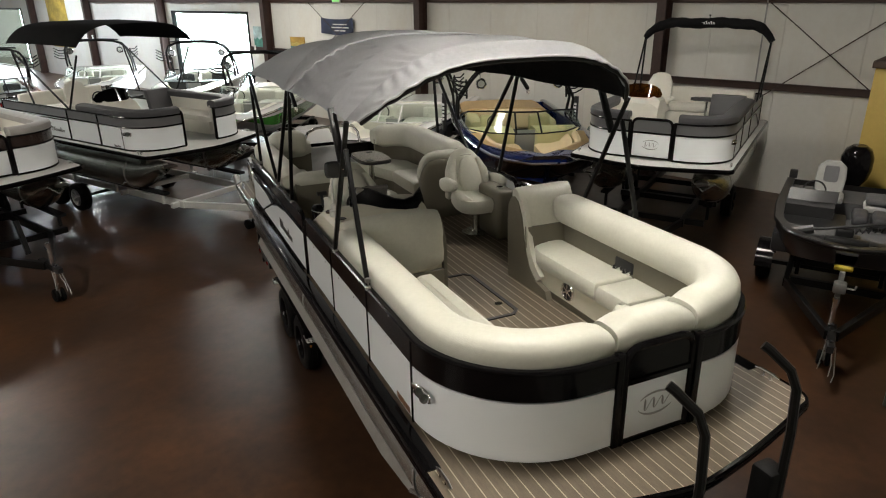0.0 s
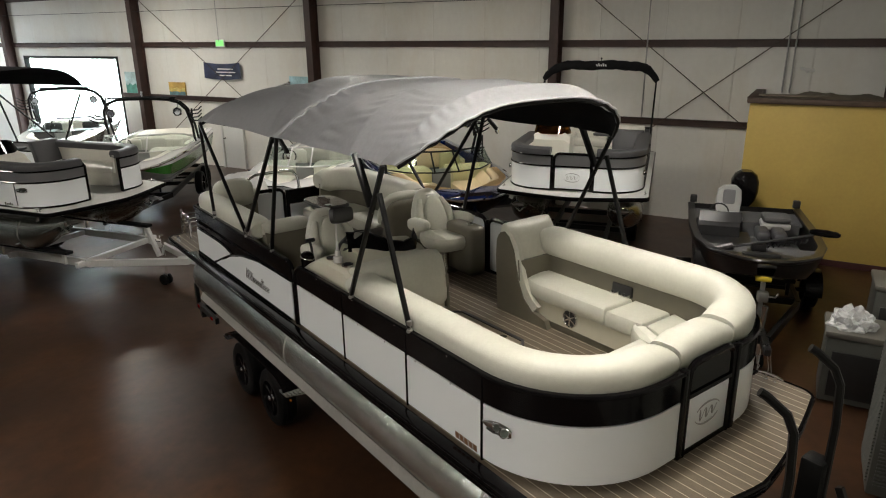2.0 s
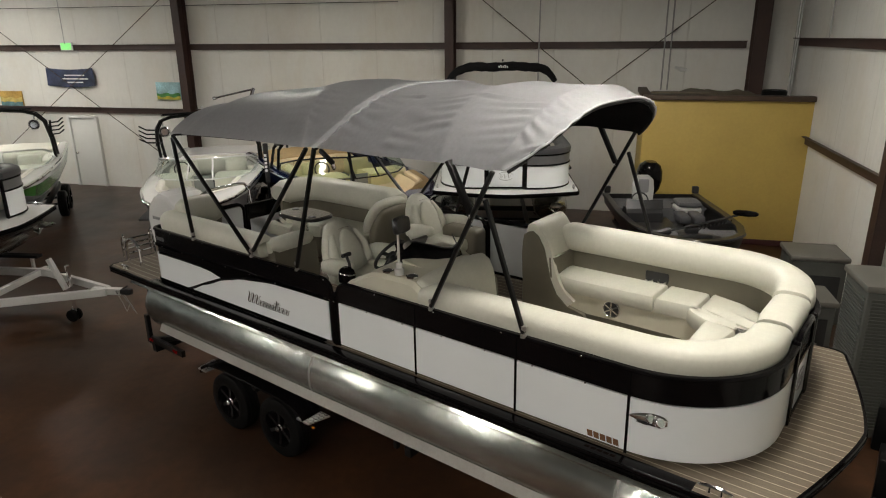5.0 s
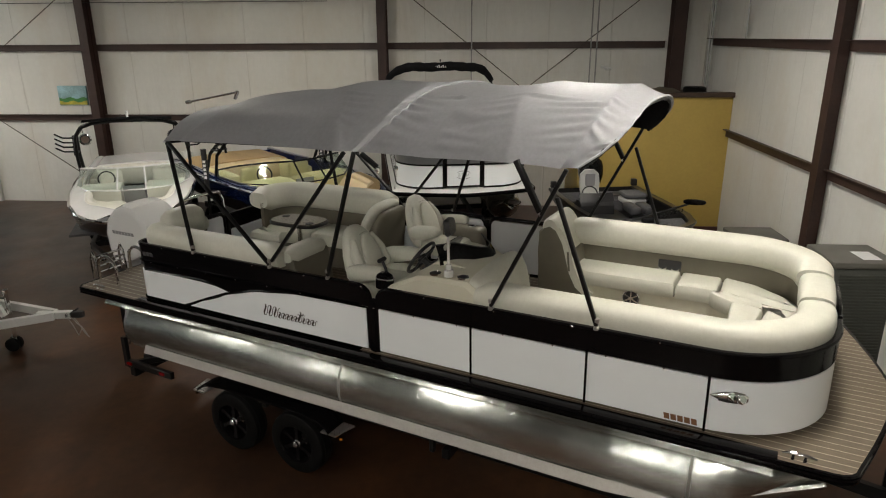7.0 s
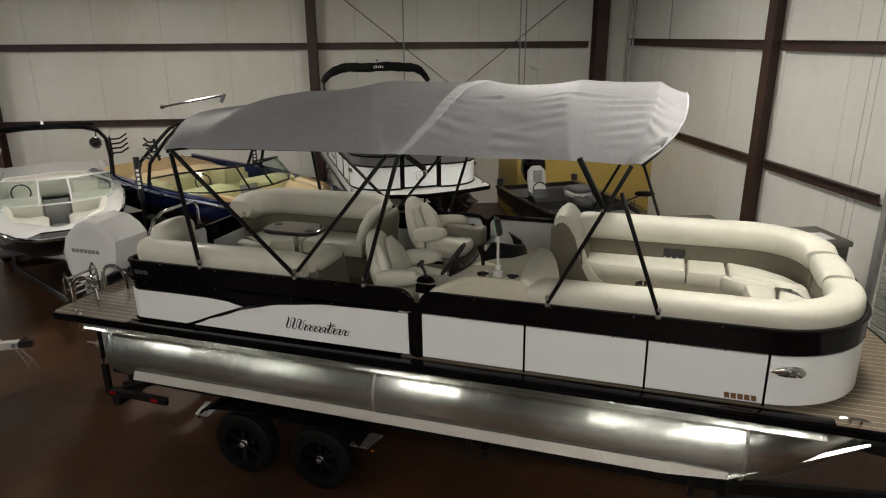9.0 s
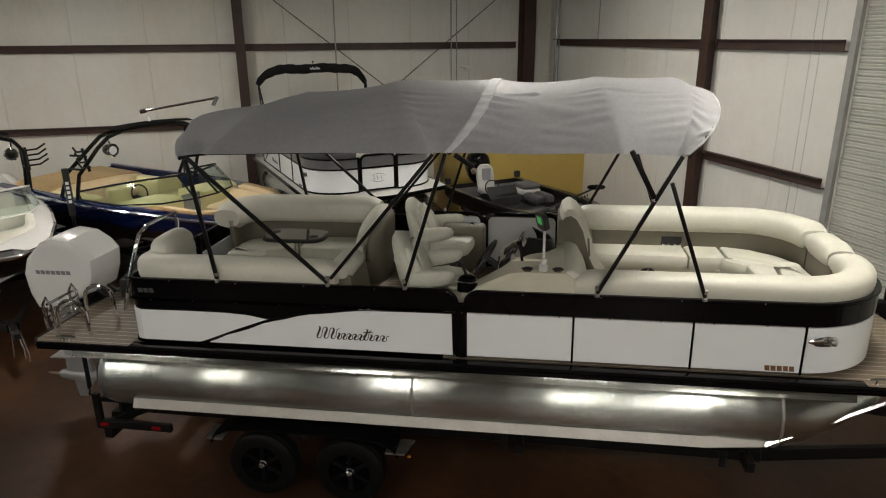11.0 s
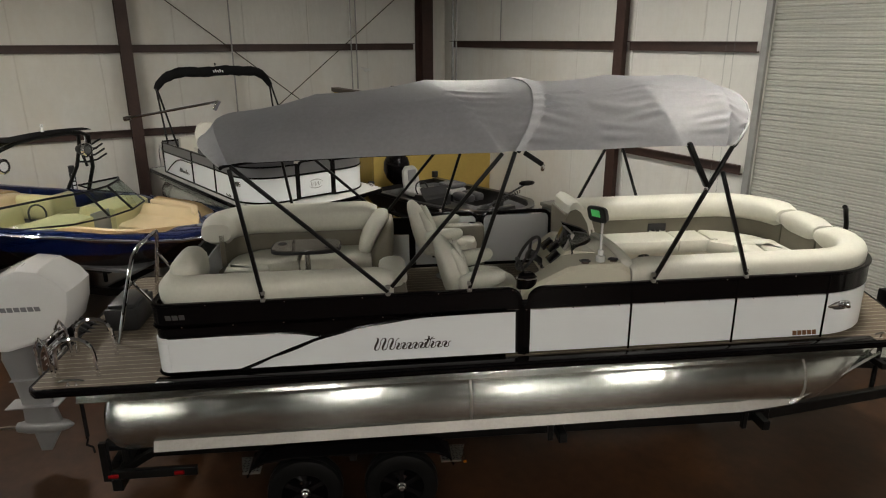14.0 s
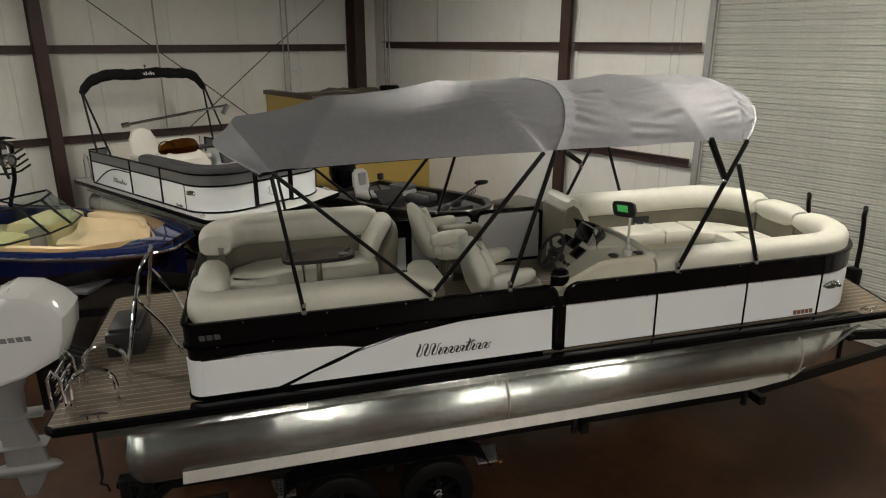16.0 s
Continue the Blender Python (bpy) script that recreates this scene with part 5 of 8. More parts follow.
pad([(SX - 0.055, 1.74), (SX - 0.06, 2.56), (SX + 0.0, 2.72), (0.97, 2.84), (0.97, 1.74)], 1.9, 2.055)
pad([(SX - 0.05, 1.36), (SX - 0.055, 1.725), (0.97, 1.725), (0.97, 1.36)], 1.9, 2.05)
pad([(0.98, 1.345), (SX - 0.03, 1.345), (0.56, 1.22), (0.47, 1.07), (0.40, 0.9), (0.36, 0.69), (0.5, 0.71), (0.7, 0.82), (0.9, 1.05)], 1.9, 2.05)
pad([(-0.12, 1.215), (-0.12, 1.02), (0.3, 0.965), (0.36, 1.225)], 1.9, 2.052)
pad([(0.372, 1.235), (0.312, 0.968), (0.43, 1.02), (0.53, 1.17), (0.6, 1.335), (0.55, 1.42), (0.47, 1.37)], 1.9, 2.052)
pad([(0.42, 1.0), (0.3, 0.945), (0.02, 0.985), (0.02, 0.69), (0.34, 0.69)], 1.9, 2.05)
pad([(0.005, 0.985), (-0.12, 1.01), (-0.26, 1.12), (-0.42, 1.3), (-0.98, 1.36), (-0.86, 0.98), (-0.65, 0.78), (-0.36, 0.69), (0.005, 0.69)], 1.9, 2.05)
pad([(-0.45, 1.33), (-0.66, 1.36), (-0.66, 2.47), (-0.47, 2.47)], 1.92, 2.075, round_=0.06)
pad([(-0.67, 1.36), (-0.96, 1.385), (-0.96, 2.5), (-0.67, 2.47)], 1.9, 2.05)
bm = band_between([Vector(p) for p in [(-0.1, 1.15, 0), (-0.34, 1.17, 0), (-0.46, 1.34, 0), (-0.46, 2.47, 0), (-0.9, 2.7, 0)]], [Vector(p) for p in [(-0.1, 0.56, 0), (-0.6, 0.66, 0), (-1.07, 1.2, 0), (-1.07, 2.7, 0)]], Z_DECK, 1.9)
part("seat_base", bm, TAUPE, boat)
round_speaker(boat, pose(SX - 0.022, 2.13, 1.825, 0, -90, 0))
# cup holder recess in the starboard back
bm = bm_new()
add_box(bm, (0.962, 1.85, 2.10), (0.03, 0.22, 0.10), 0.012)
part("switch_recess", bm, PLASTIC_BLACK, boat)
bm = bm_new()
for y in (1.79, 1.91):
    add_lathe(bm, [(0.042, 0), (0.042, 0.02), (0.034, 0.022), (0.03, 0.0)], 14, pose(0.94, y, 2.062, 0, -20, 0))
part("cup_holder", bm, CHROME, boat)
# chaise back at the aft end of the starboard seat
bm = bm_new()
rows = []
for z, y0, y1 in ((2.04, 2.72, 2.92), (2.2, 2.74, 2.99), (2.34, 2.78, 3.05), (2.44, 2.83, 3.07), (2.5, 2.88, 3.05), (2.53, 2.94, 3.0)):
    rows.append([(p, q, z) for p, q in ellipse(0.29, (y1 - y0) / 2, 20, 4.5, 0.86, (y0 + y1) / 2)])
add_loft(bm, rows)
part("chaise_back", bm, CREAM, boat)
bm = bm_new()
add_loft(bm, [[(p, q, z) for p, q in ellipse(0.29, 0.05, 14, 4.5, 0.86, y)] for z, y in ((2.02, 2.75), (2.22, 2.77))])
part("chaise_lumbar", bm, TAUPE, boat)
edge = [(2.40, 1.72), (2.56, 1.76), (2.68, 1.86), (2.75, 2.0), (2.79, 2.15), (2.83, 2.30), (2.90, 2.42)]
bm = bm_new()
add_prism(bm, [(2.36, Z_DECK), (3.05, Z_DECK), (3.08, 2.2), (3.07, 2.36), (3.02, 2.44), (2.96, 2.46)] + edge[::-1], SX - 0.075, SX - 0.02, "x")
part("chaise_side", bm, TAUPE, boat, "taupe moulded chaise side")
bm = bm_new()
add_prism(bm, edge[1:] + [(2.86, 2.46), (2.79, 2.36), (2.74, 2.22), (2.71, 2.10), (2.66, 1.98), (2.58, 1.88), (2.5, 1.82)], SX - 0.066, SX - 0.02, "x")
part("chaise_side_pad", bm, CREAM, boat)
bm = bm_new()
add_box(bm, (0.86, 3.055, 2.02), (0.56, 0.06, 0.78), 0.025, 3)
part("chaise_rear", bm, TAUPE, boat)

# floor hatch
bm = bm_new()
hx0, hx1, hy0, hy1 = -0.15, 0.23, 2.27, 3.24
loop = [(hx0 + 0.06, hy0, 0), (hx1 - 0.06, hy0, 0), (hx1, hy0 + 0.06, 0), (hx1, hy1 - 0.06, 0), (hx1 - 0.06, hy1, 0), (hx0 + 0.06, hy1, 0), (hx0, hy1 - 0.06, 0), (hx0, hy0 + 0.06, 0)]
add_sweep(bm, loop, rect(0.018, 0.006, 0.002, 0, Z_DECK + 0.004), closed=True)
part("hatch_frame", bm, PLASTIC_BLACK, boat)
bm = bm_new()
add_lathe(bm, [(0.035, 0), (0.035, 0.008), (0.02, 0.01), (0, 0.006)], 14, pose(0.15, 2.5, Z_DECK + 0.001))
part("hatch_latch", bm, CHROME, boat)

# helm console
bm = bm_new()
sec = []
for x, zt, y0, y1, drop in ((-1.12, 2.38, 2.92, 3.92, 0.19), (-1.09, 2.41, 2.9, 3.92, 0.19), (-0.98, 2.425, 2.9, 3.9, 0.2), (-0.88, 2.43, 2.88, 3.86, 0.2), (-0.84, 2.43, 2.86, 3.66, 0.14), (-0.55, 2.44, 2.84, 3.62, 0.14), (-0.32, 2.42, 2.84, 3.58, 0.14), (-0.22, 2.36, 2.87, 3.5, 0.12)):
    sec.append([(x, y0, Z_DECK), (x, y0 + 0.02, 2.2), (x, y0 + 0.07, zt - 0.06), (x, y0 + 0.16, zt), (x, 3.42, zt), (x, 3.52, zt - 0.012), (x, y1 - 0.02, zt - drop), (x, y1, zt - drop - 0.03), (x, y1, Z_DECK)])
add_loft(bm, sec)
part("console", bm, BEIGE, boat, "beige moulded helm console")
# padded front of the console, leaning back like a seat
bm = bm_new()
prof = [(3.06, 2.44), (3.01, 2.455), (2.93, 2.415), (2.875, 2.32), (2.845, 2.2), (2.825, 2.06), (2.825, 1.97), (2.86, 1.94), (2.96, 1.94), (3.06, 1.95)]
rows = []
for x, k in ((-1.08, 0.75), (-1.05, 0.88), (-0.97, 0.96), (-0.8, 1.02), (-0.64, 1.05), (-0.48, 1.02), (-0.31, 0.96), (-0.235, 0.88), (-0.195, 0.75)):
    rows.append([(x, 3.02 + (y - 3.02) * k, 2.2 + (z - 2.2) * (0.4 + 0.6 * k)) for y, z in prof])
add_loft(bm, rows)
part("console_pad", bm, CREAM, boat, sharp=60)
bm = bm_new()
add_box(bm, (-0.62, 2.86, 1.79), (0.82, 0.06, 0.28), 0.02)
part("console_kick", bm, TAUPE, boat)
bm = bm_new()
add_prism(bm, [(2.84, Z_DECK), (3.5, Z_DECK), (3.5, 2.3), (3.1, 2.38), (2.96, 2.34), (2.88, 2.2), (2.86, 1.95)], -0.205, -0.175, "x")
part("console_side", bm, TAUPE, boat)
HOOD = material("smoked_acrylic", (0.006, 0.0055, 0.006), 0.12, spec=0.25)
# dash hump with its displays, smoked hood, wheel, throttle, scale pole
bm = bm_new()
rows = []
for k in range(9):
    x = lerp(-0.84, -0.24, k / 8)
    h = math.sin(math.pi * (0.1 + 0.8 * k / 8)) ** 0.5
    rows.append([(x, 3.14, 2.4), (x, 3.2, 2.43), (x, 3.36, 2.43 + 0.045 * h), (x, 3.44, 2.43 + 0.058 * h), (x, 3.47, 2.42 + 0.056 * h), (x, 3.63, 2.34), (x, 3.64, 2.2), (x, 3.14, 2.2)])
add_loft(bm, rows)
dash = part("dashboard", bm, BEIGE, boat, "beige dashboard with black displays")
face = pose(0, 3.55, 2.414, -39)
for x, v_ in ((-0.78, 0.03), (-0.62, -0.03), (-0.46, 0.0)):
    bm = bm_new()
    add_box(bm, (x, v_, 0.0), (0.14, 0.11, 0.02), 0.006, m=face)
    dp = part("display", bm, HOOD, dash, "flush black glass display")
    bm = bm_new()
    add_box(bm, (x, v_, -0.002), (0.154, 0.124, 0.014), 0.005, m=face)
    part("bezel", bm, PLASTIC_BLACK, dp)
stand = pose(-0.66, 3.45, 2.53, -62)
bm = bm_new()
add_box(bm, (0, 0, -0.012), (0.3, 0.17, 0.035), 0.012, m=stand)
dp = part("chart_display", bm, ALU_DULL, dash, "upright display in a silver housing")
bm = bm_new()
add_box(bm, (0, 0, 0.008), (0.27, 0.145, 0.012), 0.004, m=stand)
part("screen", bm, HOOD, dp, "black glass screen")
for k in range(6):
    bm = bm_new()
    add_box(bm, (-0.76 + 0.085 * k, 3.648, 2.27), (0.05, 0.02, 0.035), 0.006)
    part("switch", bm, PLASTIC_BLACK, dash)
bm = bm_new()
foot = [(-0.87, 3.43, 2.425), (-0.72, 3.30, 2.415), (-0.55, 3.155, 2.405), (-0.46, 3.115, 2.405), (-0.34, 3.14, 2.41), (-0.2, 3.3, 2.42)]
brow = [(-0.86, 3.475, 2.60), (-0.71, 3.37, 2.595), (-0.53, 3.205, 2.525), (-0.45, 3.17, 2.51), (-0.35, 3.2, 2.52), (-0.22, 3.35, 2.55)]
add_loft(bm, [[Vector(p), Vector(p).lerp(Vector(q), 0.5) + Vector((0, -0.012, 0)), Vector(q)] for p, q in zip(foot, brow)], caps=False, ring=False)
bmesh.ops.solidify(bm, geom=bm.faces[:], thickness=0.007)
hood = part("windscreen", bm, HOOD, boat, "low dark smoked helm windscreen")
bm = bm_new()
add_tube(bm, brow, 0.006, 6)
part("screen_rim", bm, PLASTIC_BLACK, hood)
wm = pose(-0.62, 3.76, 2.38, -56, 0, 0)
bm = bm_new()
add_tube(bm, [(0.17 * math.cos(2 * math.pi * k / 24), 0.17 * math.sin(2 * math.pi * k / 24), 0) for k in range(24)], 0.016, 8, closed=True, m=wm)
for a in (90, 210, 330):
    add_box(bm, (0.085, 0, -0.01), (0.17, 0.035, 0.014), 0.004, m=wm @ pose(0, 0, 0, 0, 0, a))
add_lathe(bm, [(0.05, -0.03), (0.05, 0.0), (0.03, 0.01), (0, 0.012)], 14, wm)
sw = part("steering_wheel", bm, PLASTIC_BLACK, boat)
bm = bm_new()
add_tube(bm, [(0, 0, -0.16), (0, 0, -0.02)], 0.03, 10, m=wm)
part("steering_column", bm, PLASTIC_BLACK, sw)
bm = bm_new()
add_loft(bm, [[(-1.06 + p, 3.87 + o + q, z - 0.06) for p, q in ellipse(w, d, 14, 2.5)] for z, w, d, o in ((2.28, 0.05, 0.09, 0), (2.36, 0.055, 0.085, 0), (2.4, 0.05, 0.07, 0), (2.42, 0.03, 0.04, 0))])
thr = part("throttle", bm, BLACK_GLOSS, boat, "black throttle control")
bm = bm_new()
add_tube(bm, [(-1.06 + 0.052 * math.cos(a * math.pi / 8), 3.87 + 0.086 * math.sin(a * math.pi / 8), 2.31) for a in range(16)], 0.008, 6, closed=True)
part("trim_ring", bm, CHROME, thr)
bm = bm_new()
add_tube(bm, [(-1.01, 3.87, 2.3), (-1.0, 3.9, 2.38), (-1.0, 3.93, 2.44)], 0.013, 8)
add_tube(bm, [(-1.04, 3.935, 2.445), (-0.95, 3.935, 2.445)], 0.02, 8)
part("lever", bm, PLASTIC_BLACK, thr)
bm = bm_new()
add_lathe(bm, [(0.04, 0), (0.04, 0.05), (0.024, 0.06), (0.024, 0.1), (0.011, 0.11), (0.011, 0.42), (0.0, 0.42)], 14, pose(-1.07, 3.24, 2.43))
pole = part("scale_pole", bm, material("clear_white_plastic", (0.62, 0.62, 0.6), 0.25, coat=0.4), boat, "white plastic display pole")
hm = pose(-1.0, 3.25, 2.83, -10, 6, 16)
bm = bm_new()
add_loft(bm, [[(p, d, q) for p, q in ellipse(w, h, 18, 4.5)] for d, w, h in ((-0.02, 0.09, 0.04), (-0.012, 0.118, 0.062), (0.02, 0.128, 0.072), (0.032, 0.122, 0.066))], m=hm)
part("display_head", bm, PLASTIC_BLACK, pole)
bm = bm_new()
add_box(bm, (0, 0.034, 0.012), (0.12, 0.004, 0.06), 0.001, m=hm)
part("lcd", bm, GREEN_LCD, pole, "small lit green display")
for x, y in ((-1.06, 3.37), (-1.05, 3.12)):
    bm = bm_new()
    add_lathe(bm, [(0.05, 0), (0.05, 0.014), (0.043, 0.016), (0.038, 0.006), (0.0, 0.002)], 18, pose(x, y, 2.424))
    c_ = part("cup_holder", bm, CHROME, boat, "chrome-rimmed cup holder")
    bm = bm_new()
    add_lathe(bm, [(0.037, 0.0), (0.036, 0.008), (0.0, 0.009)], 14, pose(x, y, 2.431))
    part("insert", bm, PLASTIC_BLACK, c_)

# chairs
captain_chair(boat, -0.53, 4.15, Z_DECK, 1, 19, 0.965)
captain_chair(boat, 0.87, 4.32, Z_DECK, -4, 20, 0.945)
# storage moulding on the starboard side
bm = bm_new()
add_box(bm, (1.04, 4.15, 1.93), (0.22, 0.5, 0.57), 0.05, 3)
part("storage_locker", bm, TAUPE, boat)
bm = bm_new()
add_lathe(bm, [(0.045, 0), (0.045, 0.012), (0.03, 0.012), (0.0, 0.003)], 14, pose(1.03, 4.05, 2.215))
part("cup_holder", bm, CHROME, boat)

# aft starboard lounge
aft_roll = resample([(BEAM, 5.12, 0), (BEAM, 6.4, 0)] + [(BEAM - 0.5 + 0.5 * math.cos(a), 6.43 + 0.5 * math.sin(a), 0) for a in [math.pi / 2 * k / 8 for k in range(9)]] + [(0.5, Y_AFT, 0)])
bolster(aft_roll, zc=2.365, h=0.155, w=0.16)
fence_strip("seat_back_panel", aft_roll, 2.0, 2.34, 0.05, TAUPE, boat, -0.2)
out = offset_line(aft_roll, -0.1)
inn = [Vector(p) for p in [(0.5, 5.12, 0), (0.5, 6.0, 0)] + arc(0.3, 6.0, 0.2, 0, 90, 5) + [(0.2, 6.25, 0), (0.16, 6.3, 0)]]
part("seat_base", band_between(out, inn, Z_DECK, 1.9), TAUPE, boat)
pad([(0.47, 5.2), (0.93, 5.2), (0.93, 5.95), (0.47, 5.95)], 1.905, 2.06)
pad([(0.47, 5.97), (0.93, 5.97), (0.9, 6.42), (0.72, 6.65), (0.5, 6.68), (0.35, 6.35)], 1.905, 2.06)
pad([(0.2, 6.22), (0.33, 6.34), (0.47, 6.68), (0.2, 6.68)], 1.905, 2.06)
# bucket back that closes the lounge forward
bm = bm_new()
rows = []
for z, w, y0, y1 in ((Z_DECK, 0.3, 4.98, 5.2), (1.95, 0.32, 4.96, 5.24), (2.12, 0.325, 4.95, 5.2), (2.24, 0.31, 4.945, 5.12), (2.32, 0.28, 4.945, 5.07), (2.37, 0.22, 4.95, 5.04), (2.385, 0.12, 4.97, 5.02)):
    rows.append([(p, q, z) for p, q in ellipse(w, (y1 - y0) / 2, 28, 2.7, 0.82, (y0 + y1) / 2)])
add_loft(bm, rows)
part("lounge_back_shell", bm, TAUPE, boat, "", 60)
bm = bm_new()
rows = []
for z, w, y0, y1 in ((2.03, 0.2, 5.24, 5.33), (2.06, 0.265, 5.19, 5.34), (2.14, 0.29, 5.15, 5.325), (2.24, 0.295, 5.1, 5.29), (2.33, 0.285, 5.045, 5.24), (2.4, 0.26, 5.0, 5.19), (2.44, 0.21, 5.0, 5.15), (2.462, 0.12, 5.03, 5.11)):
    rows.append([(p, q, z) for p, q in ellipse(w, (y1 - y0) / 2, 28, 2.6, 0.82, (y0 + y1) / 2)])
add_loft(bm, rows)
part("lounge_back", bm, CREAM, boat, "", 60)
# aft port bench along the side, with a rounded forward end
port_roll = resample([(-0.42, Y_AFT, 0), (-BEAM + 0.3, Y_AFT, 0)] + [(-BEAM + 0.22 - 0.22 * math.sin(a), Y_AFT - 0.22 + 0.22 * math.cos(a), 0) for a in [math.pi / 2 * k / 6 for k in range(1, 7)]] + [(-BEAM, 5.0, 0)])
bolster(port_roll, zc=2.32, h=0.125)
bm = bm_new()
add_cushion(bm, (-0.72, 6.72, 2.40), (0.5, 0.24, 0.3), 0.1, 0.02)
part("headrest", bm, CREAM, boat)
fence_strip("seat_back_panel", port_roll, 2.0, 2.28, 0.05, TAUPE, boat, -0.2)
bm = bm_new()
add_box(bm, (-0.8, 5.82, 1.775), (0.5, 1.7, 0.255), 0.01)
part("seat_base", bm, TAUPE, boat)
pad([(-0.52, 5.1), (-0.93, 5.1), (-0.93, 6.65), (-0.52, 6.65)], 1.905, 2.05)
bm = bm_new()
add_prism(bm, [(4.86, Z_DECK), (5.14, Z_DECK), (5.14, 2.1), (5.06, 2.34), (4.98, 2.36), (4.9, 2.3), (4.86, 2.0)], -1.04, -0.52, "x")
part("bench_end", bm, TAUPE, boat, "taupe moulded bench end")
bm = bm_new()
rows = []
for x, k in ((-1.05, 0.7), (-0.98, 1), (-0.6, 1), (-0.53, 0.7)):
    rows.append([(x, 5.0 + p * k, 2.33 + q * k) for p, q in ellipse(0.12, 0.075, 14, 2.4)])
add_loft(bm, rows)
part("bench_end_pad", bm, CREAM, boat)

# table
bm = bm_new()
TX, TY, TZ = 0.14, 5.83, 2.31
tbl = [(x, y) for x, y in ellipse(0.2, 0.33, 28, 3.6, TX, TY)]
add_loft(bm, [[(x + (x - TX) * k, y + (y - TY) * k, TZ + z) for x, y in tbl] for z, k in ((-0.035, -0.04), (-0.025, 0.0), (0.0, 0.0), (0.006, -0.02), (0.006, -0.08))])
tab = part("table", bm, material("taupe_table_gloss", (0.085, 0.075, 0.062), 0.1, var=0.05, coat=0.9), boat, "small rounded pedestal table")
bm = bm_new()
add_loft(bm, [[(x + (x - TX) * k, y + (y - TY) * k, TZ + z) for x, y in tbl] for z, k in ((-0.034, 0.01), (-0.034, 0.035), (0.0, 0.035), (0.0, 0.01))], caps=False)
part("table_rim", bm, PLASTIC_BLACK, tab)
bm = bm_new()
add_tube(bm, [(TX, TY, Z_DECK), (TX, TY, TZ - 0.035)], 0.03, 12)
add_lathe(bm, [(0.14, 0), (0.14, 0.01), (0.05, 0.02), (0.04, 0.06)], 16, pose(TX, TY, Z_DECK))
part("table_leg", bm, ALU, tab)
for x, y in ((0.05, 5.6), (0.2, 6.07)):
    bm = bm_new()
    add_lathe(bm, [(0.045, 0.0), (0.045, 0.004), (0.0, 0.005)], 16, pose(x, y, TZ + 0.006))
    part("cup_recess", bm, PLASTIC_BLACK, tab)

# outboard motor
MX, MY = 0.0, 8.22
bm = bm_new()
COWL = [(7.63, 2.18), (7.72, 2.3), (7.9, 2.42), (8.12, 2.45), (8.34, 2.36), (8.53, 2.18), (8.61, 1.96), (8.58, 1.7), (8.5, 1.5), (8.36, 1.5), (8.06, 1.58), (7.74, 1.74), (7.66, 1.95)]
rows = []
for x, k in ((-0.272, 0.74), (-0.27, 0.84), (-0.255, 0.92), (-0.2, 0.975), (0.0, 1.0), (0.2, 0.975), (0.255, 0.92), (0.27, 0.84), (0.272, 0.74)):
    rows.append([(MX + x, 8.14 + (y - 8.14) * k * 0.9, 1.95 + (z - 1.97) * k * 0.9) for y, z in COWL])
add_loft(bm, rows)
mot = part("outboard_motor", bm, GEL_WHITE, boat, "large white outboard motor", sharp=22)
mot.location.y, mot.location.z = 0.27, -0.05
bm = bm_new()
add_tube(bm, [(-0.1, 8.1, 2.377), (-0.2, 8.1, 2.364), (-0.235, 8.03, 2.30), (-0.25, 7.88, 2.22)], 0.003, 6)
part("cowl_seam", bm, DECAL_GREY, mot)
bm = bm_new()
lettering(bm, -0.2725, 8.37, 1.96, 0.42, 0.055, 8, n=7, slant=-0.2, gap=0.2, even=True)
tagged(part("motor_mark", bm, DECAL_GREY, mot, "grey maker's mark drawn as bars"), kind="stuff")
bm = bm_new()
add_loft(bm, [[(MX + p, q, z) for p, q in ellipse(w, d, 16, 2.6, 0, y)] for z, w, d, y in ((1.6, 0.13, 0.2, 8.3), (1.38, 0.1, 0.17, 8.38), (1.12, 0.06, 0.14, 8.36), (0.9, 0.05, 0.15, 8.32), (0.66, 0.05, 0.18, 8.3))])
add_box(bm, (0, 8.28, 1.16), (0.2, 0.42, 0.012), 0.004)
part("midsection", bm, MOTOR_GREY, mot)
bm = bm_new()
add_loft(bm, [[(MX + p, y, 0.6 + q) for p, q in ellipse(r, r, 14, 2)] for y, r in ((8.02, 0.01), (8.08, 0.05), (8.2, 0.075), (8.45, 0.07), (8.56, 0.05))])
add_prism(bm, [(8.14, 0.56), (8.42, 0.56), (8.38, 0.32), (8.28, 0.32)], -0.012, 0.012, "x")
add_box(bm, (0, 8.34, 0.86), (0.2, 0.5, 0.014), 0.004)
part("gearcase", bm, MOTOR_GREY, mot)
bm = bm_new()
add_tube(bm, [(0, 8.5, 0.6), (0, 8.68, 0.6), (0, 8.74, 0.6)], [0.02, 0.016, 0.01], 10)
part("propeller_shaft", bm, material("propeller_steel", (0.35, 0.3, 0.25), 0.3, metal=1.0), mot)
bm = bm_new()
add_box(bm, (0, 7.98, 1.45), (0.34, 0.1, 0.42), 0.02)
add_box(bm, (0, 7.78, 1.4), (0.5, 0.32, 0.46), 0.01)
part("transom_bracket", bm, BLACK_SATIN, mot)
bm = bm_new()
for x in (-0.08, 0.0, 0.09):
    add_tube(bm, [(x, 7.98, 1.7), (x - 0.05, 7.8, 1.75), (x - 0.12, 7.6, 1.68), (x - 0.3, 7.35, 1.66)], 0.018, 8)
part("rigging_hose", bm, PLASTIC_BLACK, mot)

